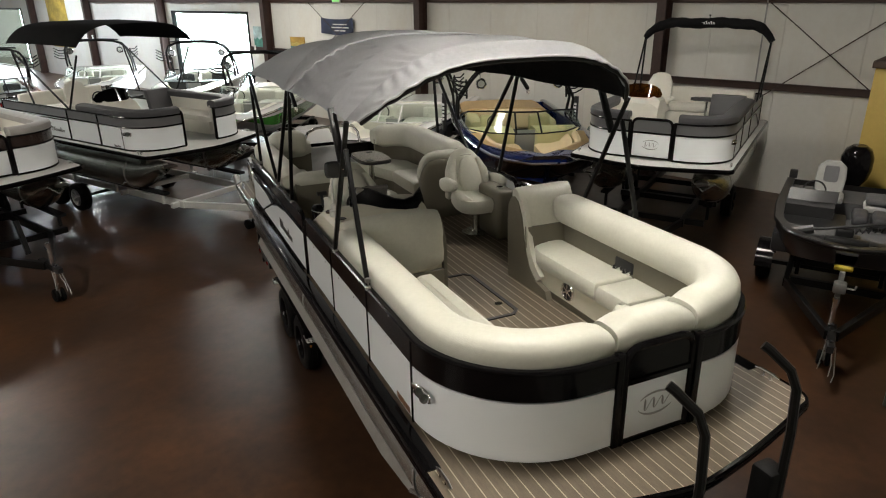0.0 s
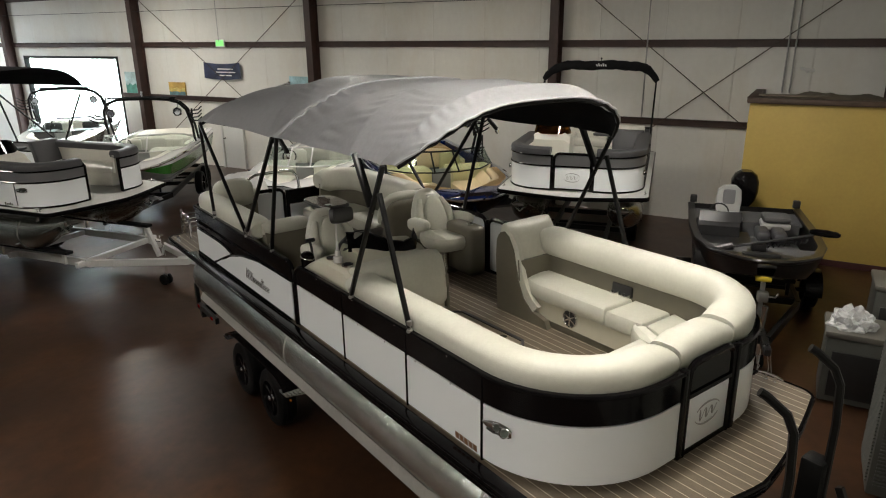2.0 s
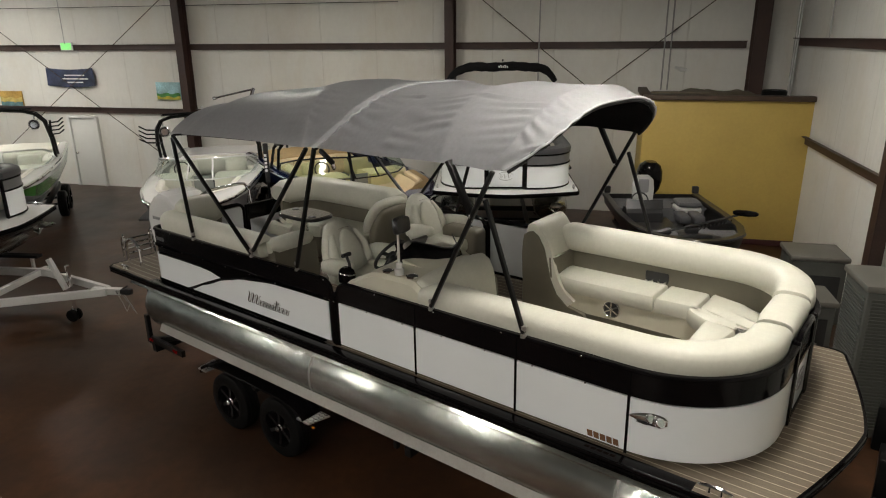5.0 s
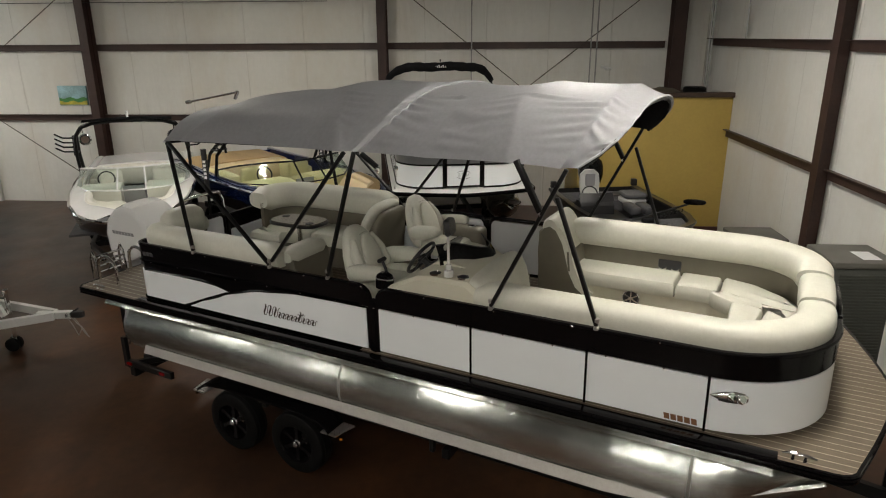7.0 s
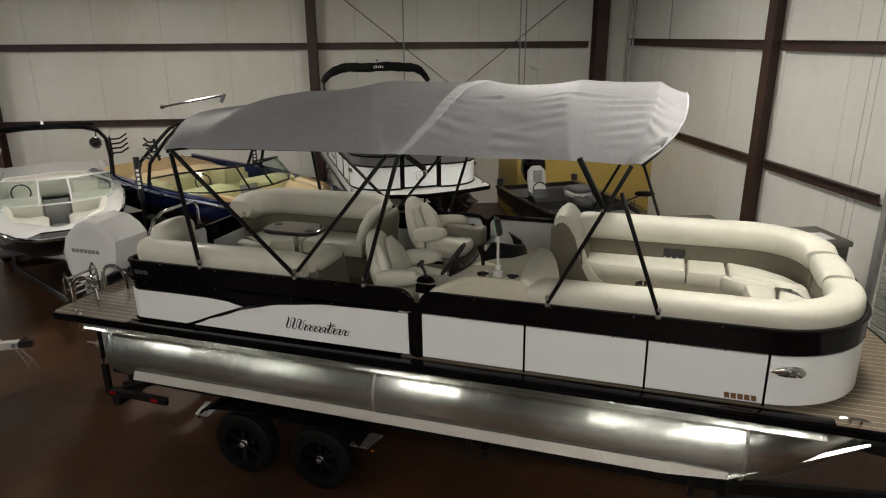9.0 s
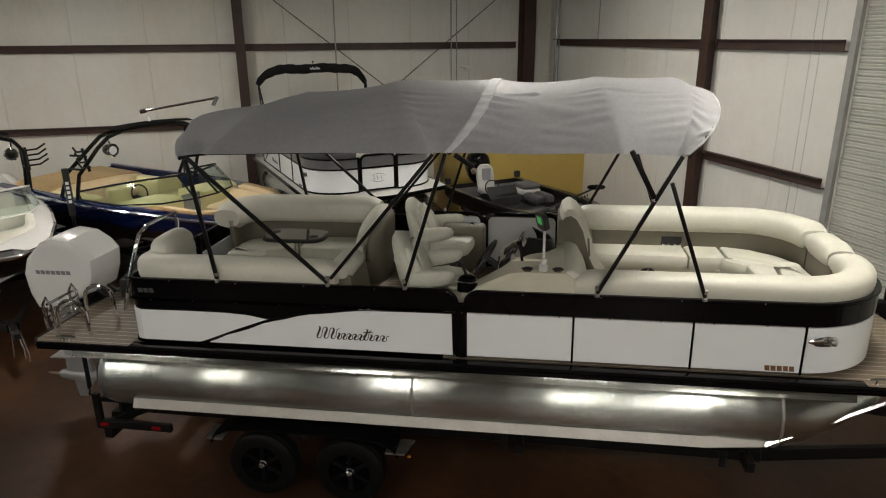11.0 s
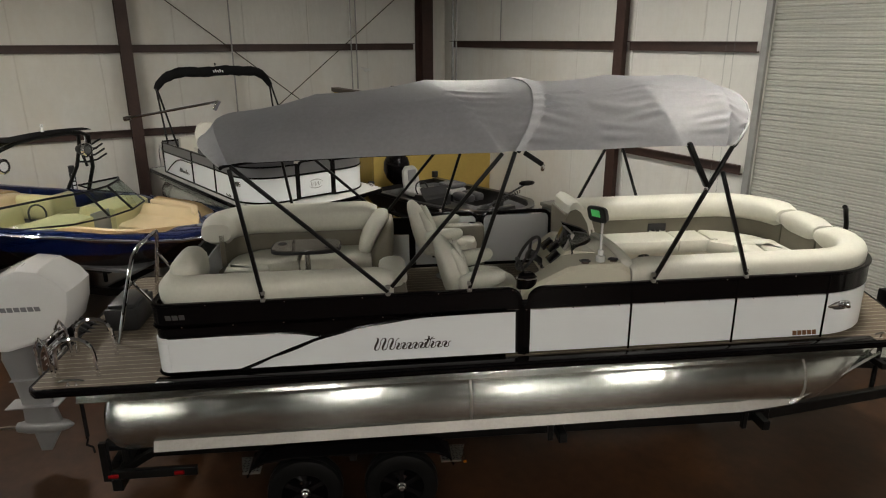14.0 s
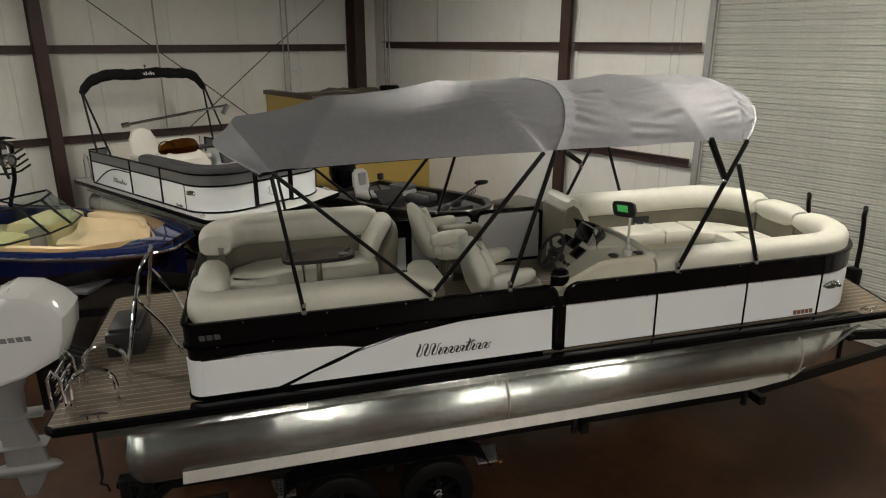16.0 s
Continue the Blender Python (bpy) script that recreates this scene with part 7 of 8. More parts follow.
# ---- smaller pontoon boats ----
def arch_canopy(parent, y0, y1, z_edge, z_top, half, mat, bag=False, name="canopy"):
    """A fabric top from hoop to hoop; bag: rolled up in its boot round a single hoop."""
    bm = bm_new()
    if bag:
        rows = []
        for k in range(29):
            v = -1 + 2 * k / 28
            w = 1 - abs(v) ** 5
            p = Vector((half * math.copysign(abs(v) ** 0.8, v), (y0 + y1) / 2 + 0.03 * math.sin(v * 7), lerp(z_edge, z_top, w) + 0.01 * math.sin(v * 11)))
            rows.append(p)
        n = len(rows)
        add_tube(bm, rows, [0.05 + 0.05 * (1 - abs(2 * k / (n - 1) - 1) ** 6) + 0.008 * math.sin(k * 2.1) for k in range(n)], 12)
    else:
        grid = []
        for i in range(17):
            s = i / 16
            row = []
            for k in range(25):
                v = -1 + 2 * k / 24
                w = 1 - abs(v) ** 4.5
                sag = -0.03 * math.sin(math.pi * (s * 2 % 1))
                row.append((half * v, lerp(y0, y1, s), lerp(z_edge - 0.02 * (abs(2 * s - 1) ** 4), z_top - 0.04 * (2 * s - 1) ** 4, w) + 0.3 * sag * w))
            grid.append(row)
        add_loft(bm, grid, caps=False, ring=False)
        bmesh.ops.solidify(bm, geom=bm.faces[:], thickness=0.03)
    return part(name, bm, mat, parent)


def small_pontoon(m, label, y_aft, cushion, seat, band, screen, deck_mat, boot_y, folded, gate_open, panel=None, helm_side=-1, length=None, canopy_span=None):
    t = thing("pontoon_boat", m, label, "boat", "pontoon boats")
    length = length or y_aft + 0.55
    panel = panel or PANEL_WHITE
    pontoon_base(t, length, DECK_HALF, 0.9, 1.165, 0.32, length - 0.2, deck_mat, False, False)
    port = bow_line(BEAM, FENCE, 0.62, 0.36, y_aft - 0.15, -1)
    star = bow_line(BEAM, FENCE, 0.62, 0.36, y_aft - 0.15, 1)[::-1]
    stern = [(BEAM - 0.04, y_aft, 0), (-BEAM + 0.04, y_aft, 0)]
    for pts in (port, star, stern):
        fence_strip("white_panel", pts, Z_FOOT + 0.018, Z_BAND - 0.014, 0.016, panel, t)
        fence_strip("fence_band", pts, Z_BAND, Z_TOP - 0.02, 0.018, band, t)
        for nm, a, b in (("top_rail", Z_TOP - 0.03, Z_TOP), ("mid_rail", Z_BAND - 0.014, Z_BAND + 0.014), ("bottom_rail", Z_DECK + 0.002, Z_FOOT + 0.02)):
            fence_strip(nm, pts, a, b, 0.045, BLACK_GLOSS, t, 0.003, 0.01)
    posts = [(sx * 0.36, FENCE) for sx in (-1, 1)] + [(sx * BEAM, y) for sx in (-1, 1) for y in (1.85, 2.9, y_aft - 0.15)]
    for x, y in posts:
        bm = bm_new()
        upright(bm, x, y, Z_FOOT, Z_TOP, 0.045)
        part("fence_post", bm, BLACK_GLOSS, t)
    for sx in (-1, 1):
        bm = bm_new()
        for y in (1.12,):
            add_box(bm, (sx * (BEAM + 0.006), y, (Z_FOOT + Z_BAND) / 2), (0.02, 0.016, Z_BAND - Z_FOOT), 0.003)
        part("panel_joint", bm, BLACK_GLOSS, t)
        bm = bm_new()
        pts = [(sx * (BEAM + 0.012), lerp(y_aft - 0.25, 2.95, k / 14), 1.68 + 0.36 * math.sin(min(1.0, k / 10) * math.pi / 2)) for k in range(15)]
        add_tube(bm, pts, 0.012, 6)
        part("swoosh_trim", bm, BLACK_GLOSS, t)
    bm = bm_new()
    squiggle(bm, -BEAM - 0.009, 3.6, 1.79, 0.5, 0.09, r=0.005)
    part("name_mark", bm, DECAL, t, "dark flowing stroke mark")
    bm = bm_new()
    lettering(bm, -BEAM - 0.009, 1.42, 1.69, 0.2, 0.045, 4, n=5, slant=-0.15, gap=0.25)
    part("model_mark", bm, DECAL, t, "small dark mark drawn as bars")
    nav_light(t, pose(-BEAM - 0.004, 0.98, 1.96, 0, 0, 12))
    nav_light(t, pose(BEAM + 0.004, 0.98, 1.96, 0, 0, 168) @ pose(0, 0, 0, 180, 0, 0))
    if not gate_open:
        gate(t, -0.32, 0.32, FENCE, band_mat=band)
    else:
        g = gate(t, 0, 0.64, 0, band_mat=band)
        g.matrix_local = pose(-0.33, FENCE + 0.03, 0, 0, 0, 82)
    def roll(pts, mat, zc=2.32, h=0.075, w=0.13, inset=0.1):
        fr = frames([(p[0], p[1], 0) for p in pts], up=(0, 0, 1))
        bm = bm_new()
        add_loft(bm, [[p + s * a + w_ * b for a, b in ellipse(w, h, 12, 2.8, -inset, zc)] for p, _t, s, w_ in fr])
        part("backrest_roll", bm, mat, t)
    pr = resample(bow_line(BEAM, FENCE, 0.62, 0.4, 2.5, -1))
    sr = resample(bow_line(BEAM, FENCE, 0.62, 0.4, 2.9, 1)[::-1])
    for pts in (pr, sr):
        roll(pts, cushion)
        fence_strip("seat_back_panel", pts, 1.98, 2.3, 0.06, seat, t, -0.16)
    for sx, y1 in ((-1, 1.75), (1, 2.6)):
        bm = bm_new()
        add_box(bm, (sx * 0.82, (0.95 + y1) / 2, 1.78), (0.46, y1 - 0.95, 0.26), 0.02)
        part("seat_base", bm, seat, t)
        bm = bm_new()
        add_cushion(bm, (sx * 0.8, (0.85 + y1) / 2, 1.97), (0.52, y1 - 0.85, 0.13), 0.045, 0.015)
        part("seat_cushion", bm, seat, t)
    bm = bm_new()
    rows = [[(p, q, z) for p, q in ellipse(0.3, 0.09, 14, 4, 0.78, y)] for z, y in ((2.0, 2.72), (2.2, 2.76), (2.38, 2.82), (2.43, 2.84))]
    add_loft(bm, rows)
    part("chaise_back", bm, cushion, t)
    # console, screen, chair
    hx = helm_side * 0.62
    bm = bm_new()
    add_loft(bm, [[(x, 1.85, Z_DECK), (x, 1.88, zt - 0.12), (x, 2.0, zt), (x, 2.3, zt + 0.02), (x, 2.5, zt - 0.1), (x, 2.52, Z_DECK)] for x, zt in ((hx - 0.42, 2.33), (hx - 0.3, 2.44), (hx + 0.25, 2.44), (hx + 0.36, 2.36))])
    part("console", bm, seat, t)
    bm = bm_new()
    rows = []
    for k in range(9):
        a = math.pi * k / 8
        x = hx - 0.02 - 0.36 * math.cos(a)
        y = 2.12 - 0.18 * math.sin(a)
        rows.append([(x, y, 2.42), (x * 0.98 + hx * 0.02, y + 0.1, 2.46 + 0.2 * math.sin(a) ** 0.7), (x * 0.98 + hx * 0.02, y + 0.108, 2.46 + 0.2 * math.sin(a) ** 0.7), (x, y + 0.008, 2.42)])
    add_loft(bm, rows)
    part("windscreen", bm, screen, t, "tinted wrap-round windscreen")
    bm = bm_new()
    add_tube(bm, [(hx + 0.15 * math.cos(2 * math.pi * k / 18), 2.62 + 0.06 * math.sin(2 * math.pi * k / 18), 2.4 + 0.14 * math.sin(2 * math.pi * k / 18)) for k in range(18)], 0.014, 6, closed=True)
    part("steering_wheel", bm, PLASTIC_BLACK, t)
    bm = bm_new()
    add_cushion(bm, (hx, 3.2, 2.05), (0.5, 0.48, 0.16), 0.06, 0.02)
    ch = part("helm_chair", bm, seat, t)
    bm = bm_new()
    add_loft(bm, [[(hx + p, y + q, z) for p, q in ellipse(w, 0.07, 16, 3)] for z, w, y in ((2.08, 0.22, 3.42), (2.3, 0.25, 3.45), (2.52, 0.24, 3.5), (2.66, 0.17, 3.53), (2.7, 0.08, 3.54))])
    part("backrest", bm, seat, ch)
    bm = bm_new()
    add_tube(bm, [(hx, 3.2, Z_DECK), (hx, 3.2, 2.0)], 0.05, 12)
    part("pedestal", bm, ALU, ch)
    for sx in (-1, 1):
        bm = bm_new()
        add_cushion(bm, (hx + sx * 0.29, 3.25, 2.24), (0.08, 0.32, 0.07), 0.03, 0)
        part("armrest", bm, seat, ch)
    # stern bench and small table
    bm = bm_new()
    add_cushion(bm, (0.1, y_aft - 0.35, 1.95), (1.9, 0.5, 0.14), 0.05, 0.02)
    part("stern_seat", bm, seat, t)
    bm = bm_new()
    add_cushion(bm, (0.1, y_aft - 0.12, 2.16), (1.9, 0.14, 0.36), 0.06, 0)
    part("stern_back", bm, seat, t)
    bm = bm_new()
    add_box(bm, (0.1, y_aft - 0.35, 1.76), (1.86, 0.46, 0.24), 0.02)
    part("stern_base", bm, seat, t)
    bm = bm_new()
    add_loft(bm, [[(p, q, z) for p, q in ellipse(0.3, 0.16, 20, 3, 0.35, 3.2)] for z in (2.26, 2.3)])
    tb = part("table", bm, GREY_VINYL, t, "small dark table on a post")
    bm = bm_new()
    add_tube(bm, [(0.35, 3.2, Z_DECK), (0.35, 3.2, 2.26)], 0.025, 10)
    part("table_leg", bm, ALU, tb)
    # folded stern ladder
    bm = bm_new()
    for x in (-1.1, -0.85):
        add_tube(bm, [(x, length - 0.4, Z_DECK), (x, length - 0.32, 2.1), (x, length - 0.2, 2.14), (x, length - 0.12, 2.0), (x, length - 0.12, Z_DECK)], 0.014, 8)
    part("ladder", bm, CHROME, t)
    # bimini
    if folded:
        arch_canopy(t, boot_y, boot_y, 3.3, 3.62, 1.22, BLACK_FABRIC, True, "folded_bimini")
        bm = bm_new()
        lettering(bm, 0, 0.16, -0.03, 0.32, 0.06, 3, n=7, slant=-0.3, gap=0.35)
        mk = part("boot_mark", bm, WHITE_PRINT, t, "white mark drawn as bars")
        mk.matrix_local = pose(0, boot_y - 0.105, 3.63, 0, 0, 90)
        bm = bm_new()
        add_tube(bm, [(0.02, boot_y, 3.68), (0.02, boot_y, 3.76)], 0.008, 6)
        add_lathe(bm, [(0.02, 0), (0.02, 0.03), (0.0, 0.035)], 10, pose(0.02, boot_y, 3.75))
        part("anchor_light", bm, PLASTIC_BLACK, t)
        legs = [((boot_y - 0.75, Z_TOP), (boot_y - 0.02, 3.34)), ((boot_y - 0.2, Z_TOP), (boot_y + 0.02, 3.34))]
    else:
        y0, y1 = canopy_span
        arch_canopy(t, y0, y1, 3.46, 3.86, 1.24, BLACK_FABRIC)
        legs = [((y0 + 0.75, Z_TOP), (y0 + 0.1, 3.3)), ((y0 + 0.8, Z_TOP), (y1 - 0.1, 3.3)), ((y1 - 0.5, Z_TOP), (y1 - 0.1, 3.3))]
    for sx in (-1, 1):
        for (ya, za), (yb, zb) in legs:
            bm = bm_new()
            beam(bm, (sx * BEAM, ya, za), (sx * (BEAM + 0.02), yb, zb), 0.032, 0.032)
            part("canopy_strut", bm, BLACK_SATIN, t)
    for sx in (-1, 1):
        cleat(t, sx * 1.24, 0.6, Z_DECK)
        bm = bm_new()
        rows = [[(sx * 0.9 + p, 0.32 - y, 1.4 + q) for p, q in ellipse(w, h, 12, 2)] for y, w, h in ((0.0, 0.1, 0.05), (0.12, 0.12, 0.035), (0.2, 0.06, 0.015))]
        add_loft(bm, rows)
        part("nose_cap", bm, CHROME, t)
    return t


B2 = pose(7.16, 8.09, 0, 0, 0, -55.2)
small_pontoon(B2, "small white and grey pontoon boat with folded bimini", 4.6, GREY_VINYL, IVORY, SILVER_BAND, AMBER, DECK_GREY, 4.34, True, False)
trailer(B2, "dark trailer under the small grey-banded pontoon boat", BLACK_SATIN, 0.55, 4.9, 0.9, -1.6, 0.5, (3.3,), 0.98, 0.32, 0.9, 0.79, True, -1.0)
B3 = pose(1.31, 13.14, -0.07, 0, 0, 31.9)
small_pontoon(B3, "white pontoon boat with charcoal cushions and open gate", 5.6, GREY_VINYL, IVORY, SILVER_BAND, SMOKE, DECK_GREY, 3.6, False, True, canopy_span=(2.0, 4.6))
trailer(pose(1.31, 13.14, 0, 0, 0, 31.9), "pale painted boat trailer with a long V tongue", GALV, 0.72, 5.4, 0.25, -1.62, 0.55, (3.4, 4.25), 1.02, 0.3, 0.9, 0.77, True, -0.62, GALV_STEEL, jack_x=0.05)
B4 = pose(-1.97, 11.6, -0.05, 0, 0, 27)
small_pontoon(B4, "white pontoon boat with a dark band and pale grey rolls", 6.0, material("pale_grey_vinyl", (0.36, 0.35, 0.33), 0.45, var=0.05, bump=0.1, bump_scale=200.0), IVORY, material("dark_brown_band", (0.028, 0.016, 0.013), 0.25, coat=0.4), SMOKE, DECK_GREY, 5.0, True, False)
trailer(pose(-1.97, 11.6, 0, 0, 0, 27), "black trailer with a bright coupler and jack", BLACK_SATIN, 0.6, 5.6, 0.3, -1.35, 0.55, (3.8, 4.6), 1.0, 0.32, 0.9, 0.77, True, -1.15, jack_x=0.0)


# ---- ski and wake boats (origin on the floor under the bow tip, y runs aft) ----
def runabout(m, label, top, side, bottom, deck, seat, seat2, frame_mat, length=6.3, half=1.22, tower=True, racks=True, screen=None, lift=0.0, pad_mat=None, stern_mat=None, split=0.55):
    t = thing("ski_boat", m, label, "boat", "ski boats")
    hb = [(0.0, 0.28), (0.25, 0.62), (0.7, 0.88), (1.4, 1.06), (2.4, 1.17), (3.6, 1.22), (length, 1.16)]
    def hbeam(y):
        return curve_at([(a, b * half / 1.22) for a, b in hb], y)
    def sheer(y):
        return 1.52 - 0.02 * y + 0.003 * y * y + lift - 0.12 * max(0.0, 1 - y / 2.0) ** 1.4
    def keel(y):
        return 0.62 + 0.52 * max(0.0, 1 - y / 1.7) ** 2
    ys = [length * (k / 26) ** 1.25 for k in range(27)]
    def hull_band(name, f0, f1, mat, sub=5):
        """One strake of the hull, both sides joined round the bow; f runs 0 keel .. 1 sheer."""
        def pt(y, f, sx):
            b, zs, zk = hbeam(y), sheer(y), keel(y)
            zc = zk + 0.3 + 0.1 * max(0, 1 - y / 2)
            if f < 0.4:
                u = f / 0.4
                return Vector((sx * b * 0.86 * u, y + 0.25 * (1 - u) * max(0, 1 - y / 1.2), lerp(zk, zc, u ** 1.2)))
            u = (f - 0.4) / 0.6
            return Vector((sx * lerp(b * 0.86, b, u ** 0.7), y, lerp(zc, zs, u)))
        bm = bm_new()
        for sx in (-1, 1):
            rows = [[pt(y, lerp(f0, f1, i / sub), sx) for i in range(sub + 1)] for y in ys]
            add_loft(bm, rows, caps=False, ring=False)
        a = [pt(0, lerp(f0, f1, i / sub), -1) for i in range(sub + 1)]
        b = [pt(0, lerp(f0, f1, i / sub), 1) for i in range(sub + 1)]
        add_loft(bm, [a, b], caps=False, ring=False)
        a = [pt(length, lerp(f0, f1, i / sub), -1) for i in range(sub + 1)]
        b = [pt(length, lerp(f0, f1, i / sub), 1) for i in range(sub + 1)]
        add_loft(bm, [a, b], caps=False, ring=False)
        bmesh.ops.remove_doubles(bm, verts=bm.verts[:], dist=0.002)
        return part(name, bm, mat, t)
    hull_band("hull_bottom", 0.0, split, bottom)
    hull_band("hull_side", split, 0.86, side)
    hull_band("sheer_band", 0.86, 1.0, top)
    # rub rail
    line = [(-hbeam(y), y, sheer(y)) for y in ys[::-1]] + [(hbeam(y), y, sheer(y)) for y in ys]
    bm = bm_new()
    add_sweep(bm, line, [(-0.02, -0.03), (0.022, -0.025), (0.03, 0.0), (0.02, 0.02), (-0.02, 0.02)])
    part("rub_rail", bm, CHROME, t)
    # deck cap: from the sheer inward to the cockpit
    def inner(y):
        if y < 0.55:
            return 0.0
        if y < 2.35:
            return max(0.02, (hbeam(y) - 0.3) * min(1.0, ((y - 0.5) / 0.6)) ** 0.6)
        return hbeam(y) - 0.2
    bm = bm_new()
    for sx in (-1, 1):
        rows = []
        for y in ys:
            b, i_ = hbeam(y), inner(y)
            rows.append([(sx * b, y, sheer(y) + 0.01), (sx * lerp(b, i_, 0.3), y, sheer(y) + 0.05), (sx * lerp(b, i_, 0.75), y, sheer(y) + 0.065), (sx * i_, y, sheer(y) + 0.05), (sx * i_, y, sheer(y) - 0.5)])
        add_loft(bm, rows, caps=False, ring=False)
    part("deck_cap", bm, deck, t)
    if pad_mat:
        bm = bm_new()
        for sx in (-1, 1):
            rows = []
            for y in [0.6 + 1.5 * k / 12 for k in range(13)]:
                b, i_ = hbeam(y), inner(y)
                rows.append([(sx * lerp(b, i_, 0.45), y, sheer(y) + 0.062), (sx * lerp(b, i_, 0.95), y, sheer(y) + 0.068)])
            add_loft(bm, rows, caps=False, ring=False)
        bmesh.ops.solidify(bm, geom=bm.faces[:], thickness=-0.008)
        part("bow_pad", bm, pad_mat, t)
    # bow cockpit seats and walk-through
    bm = bm_new()
    add_box(bm, (0, (0.7 + length) / 2, 1.02 + lift), (half * 1.7, length - 0.9, 0.04))
    part("cockpit_sole", bm, CARPET_GREY, t)
    for sx in (-1, 1):
        bm = bm_new()
        add_loft(bm, [[(sx * lerp(0.16, w, a), y, z) for a, z in ((0.0, 1.08), (0.0, 1.26), (0.12, 1.3), (0.5, 1.3), (0.75, 1.34), (0.9, 1.46), (1.0, 1.5), (1.0, 1.08))] for y, w in ((0.72, 0.4), (1.0, 0.66), (1.5, 0.78), (2.15, 0.86))])
        bs = part("bow_seat", bm, seat, t)
        bm = bm_new()
        add_tube(bm, [(sx * (inner(y) - 0.03), y, sheer(y) + 0.01) for y in [0.85 + 1.25 * k / 10 for k in range(11)]], [0.03] + [0.075] * 9 + [0.04], 10)
        part("backrest", bm, seat, bs)
    bm = bm_new()
    add_box(bm, (0, 1.45, 1.1), (0.26, 1.5, 0.05), 0.01)
    add_box(bm, (0, 2.33, 1.3 + lift), (0.4, 0.03, 0.5), 0.01)
    part("walk_through", bm, MOTOR_GREY, t)
    # dash tops either side
    for sx in (-1, 1):
        bm = bm_new()
        add_loft(bm, [[(sx * x, y, sheer(2.5) + dz) for y, dz in ((2.25, -0.4), (2.25, 0.03), (2.5, 0.06), (2.95, 0.03), (3.0, -0.1), (3.0, -0.4))] for x in (0.24, 0.6, hbeam(2.5) - 0.14)])
        part("dash_pod", bm, seat2, t)
    # windscreen: raked frame and panes
    zb, zt = sheer(2.4) + 0.06, sheer(2.4) + 0.43
    base = [(-hbeam(3.6) + 0.1, 3.6), (-hbeam(2.7) + 0.1, 2.65), (-0.8, 2.1), (-0.26, 1.9), (0.26, 1.9), (0.8, 2.1), (hbeam(2.7) - 0.1, 2.65), (hbeam(3.6) - 0.1, 3.6)]
    topl = [(x * 0.92, y + 0.42 if abs(x) < hbeam(3.0) - 0.2 else y + 0.25) for x, y in base]
    zs_top = [zb + 0.1, zt - 0.06, zt, zt, zt, zt, zt - 0.06, zb + 0.1]
    bm = bm_new()
    add_tube(bm, [(x, y, zb) for x, y in base], 0.016, 6)
    add_tube(bm, [(x, y, z) for (x, y), z in zip(topl, zs_top)], 0.02, 6)
    for k in (0, 3, 4, 7):
        add_tube(bm, [(*base[k], zb), (*topl[k], zs_top[k])], 0.02 if k in (3, 4) else 0.016, 6)
    ws = part("windscreen_frame", bm, frame_mat, t)
    for k0, k1 in ((0, 3), (3, 4), (4, 7)):
        bm = bm_new()
        add_loft(bm, [[(*base[k], zb), (*topl[k], zs_top[k])] for k in range(k0, k1 + 1)], caps=False, ring=False)
        bmesh.ops.solidify(bm, geom=bm.faces[:], thickness=0.006)
        part("pane", bm, screen or CLEAR, ws)
    # cockpit seats
    for sx in (-1, 1):
        bm = bm_new()
        add_cushion(bm, (sx * 0.55, 3.35, 1.26 + lift), (0.55, 0.5, 0.2), 0.06, 0.02)
        add_cushion(bm, (sx * 0.55, 3.62, 1.46 + lift), (0.5, 0.14, 0.4), 0.07, 0.0)
        part("helm_seat", bm, seat2, t)
        bm = bm_new()
        add_box(bm, (sx * 0.55, 3.35, 1.12 + lift), (0.4, 0.4, 0.2), 0.02)
        part("seat_plinth", bm, PLASTIC_BLACK, t)
        bm = bm_new()
        add_cushion(bm, (sx * 0.86, 4.5, 1.27 + lift), (0.3, 1.5, 0.44), 0.08, 0.0)
        part("side_lounge", bm, seat2, t)
    bm = bm_new()
    add_cushion(bm, (0, 5.0, 1.3 + lift), (1.8, 0.3, 0.46), 0.08, 0.02)
    part("stern_seat", bm, seat, t)
    bm = bm_new()
    add_loft(bm, [[(x, y, sheer(y) + dz) for x, dz in ((-1.05, -0.02), (-0.9, 0.05), (0, 0.08), (0.9, 0.05), (1.05, -0.02), (1.05, -0.1), (-1.05, -0.1))] for y in (5.1, 5.3, length - 0.1, length)])
    part("sun_pad", bm, stern_mat or pad_mat or seat, t)
    bm = bm_new()
    add_tube(bm, [(-0.55 + 0.16 * math.cos(2 * math.pi * k / 18), 3.02 + 0.04 * math.sin(2 * math.pi * k / 18), sheer(3) + 0.1 + 0.15 * math.sin(2 * math.pi * k / 18)) for k in range(18)], 0.015, 6, closed=True)
    part("steering_wheel", bm, PLASTIC_BLACK, t)
    # tower
    if tower:
        zT = 2.74 + lift
        bm = bm_new()
        for off in (0.0, 0.22):
            leg = [(-hbeam(3.8) + 0.1, 3.75 + off * 2.2, sheer(3.8)), (-hbeam(3.8) + 0.1, 3.55 + off * 1.6, 2.0 + lift), (-1.04, 3.3 + off, 2.45 + lift), (-0.9, 3.16 + off, zT - 0.1), (-0.66, 3.1 + off * 0.9, zT - 0.015), (-0.3, 3.06 + off * 0.8, zT + 0.02)]
            add_tube(bm, leg + [(-x, y, z) for x, y, z in leg[::-1]], 0.034, 8)
        for sx in (-1, 1):
            for y, z in ((3.5, 2.1), (3.38, 2.35)):
                add_tube(bm, [(sx * (hbeam(3.8) - 0.12), y, z + lift), (sx * (hbeam(3.8) - 0.12), y + 0.36, z - 0.02 + lift)], 0.02, 6)
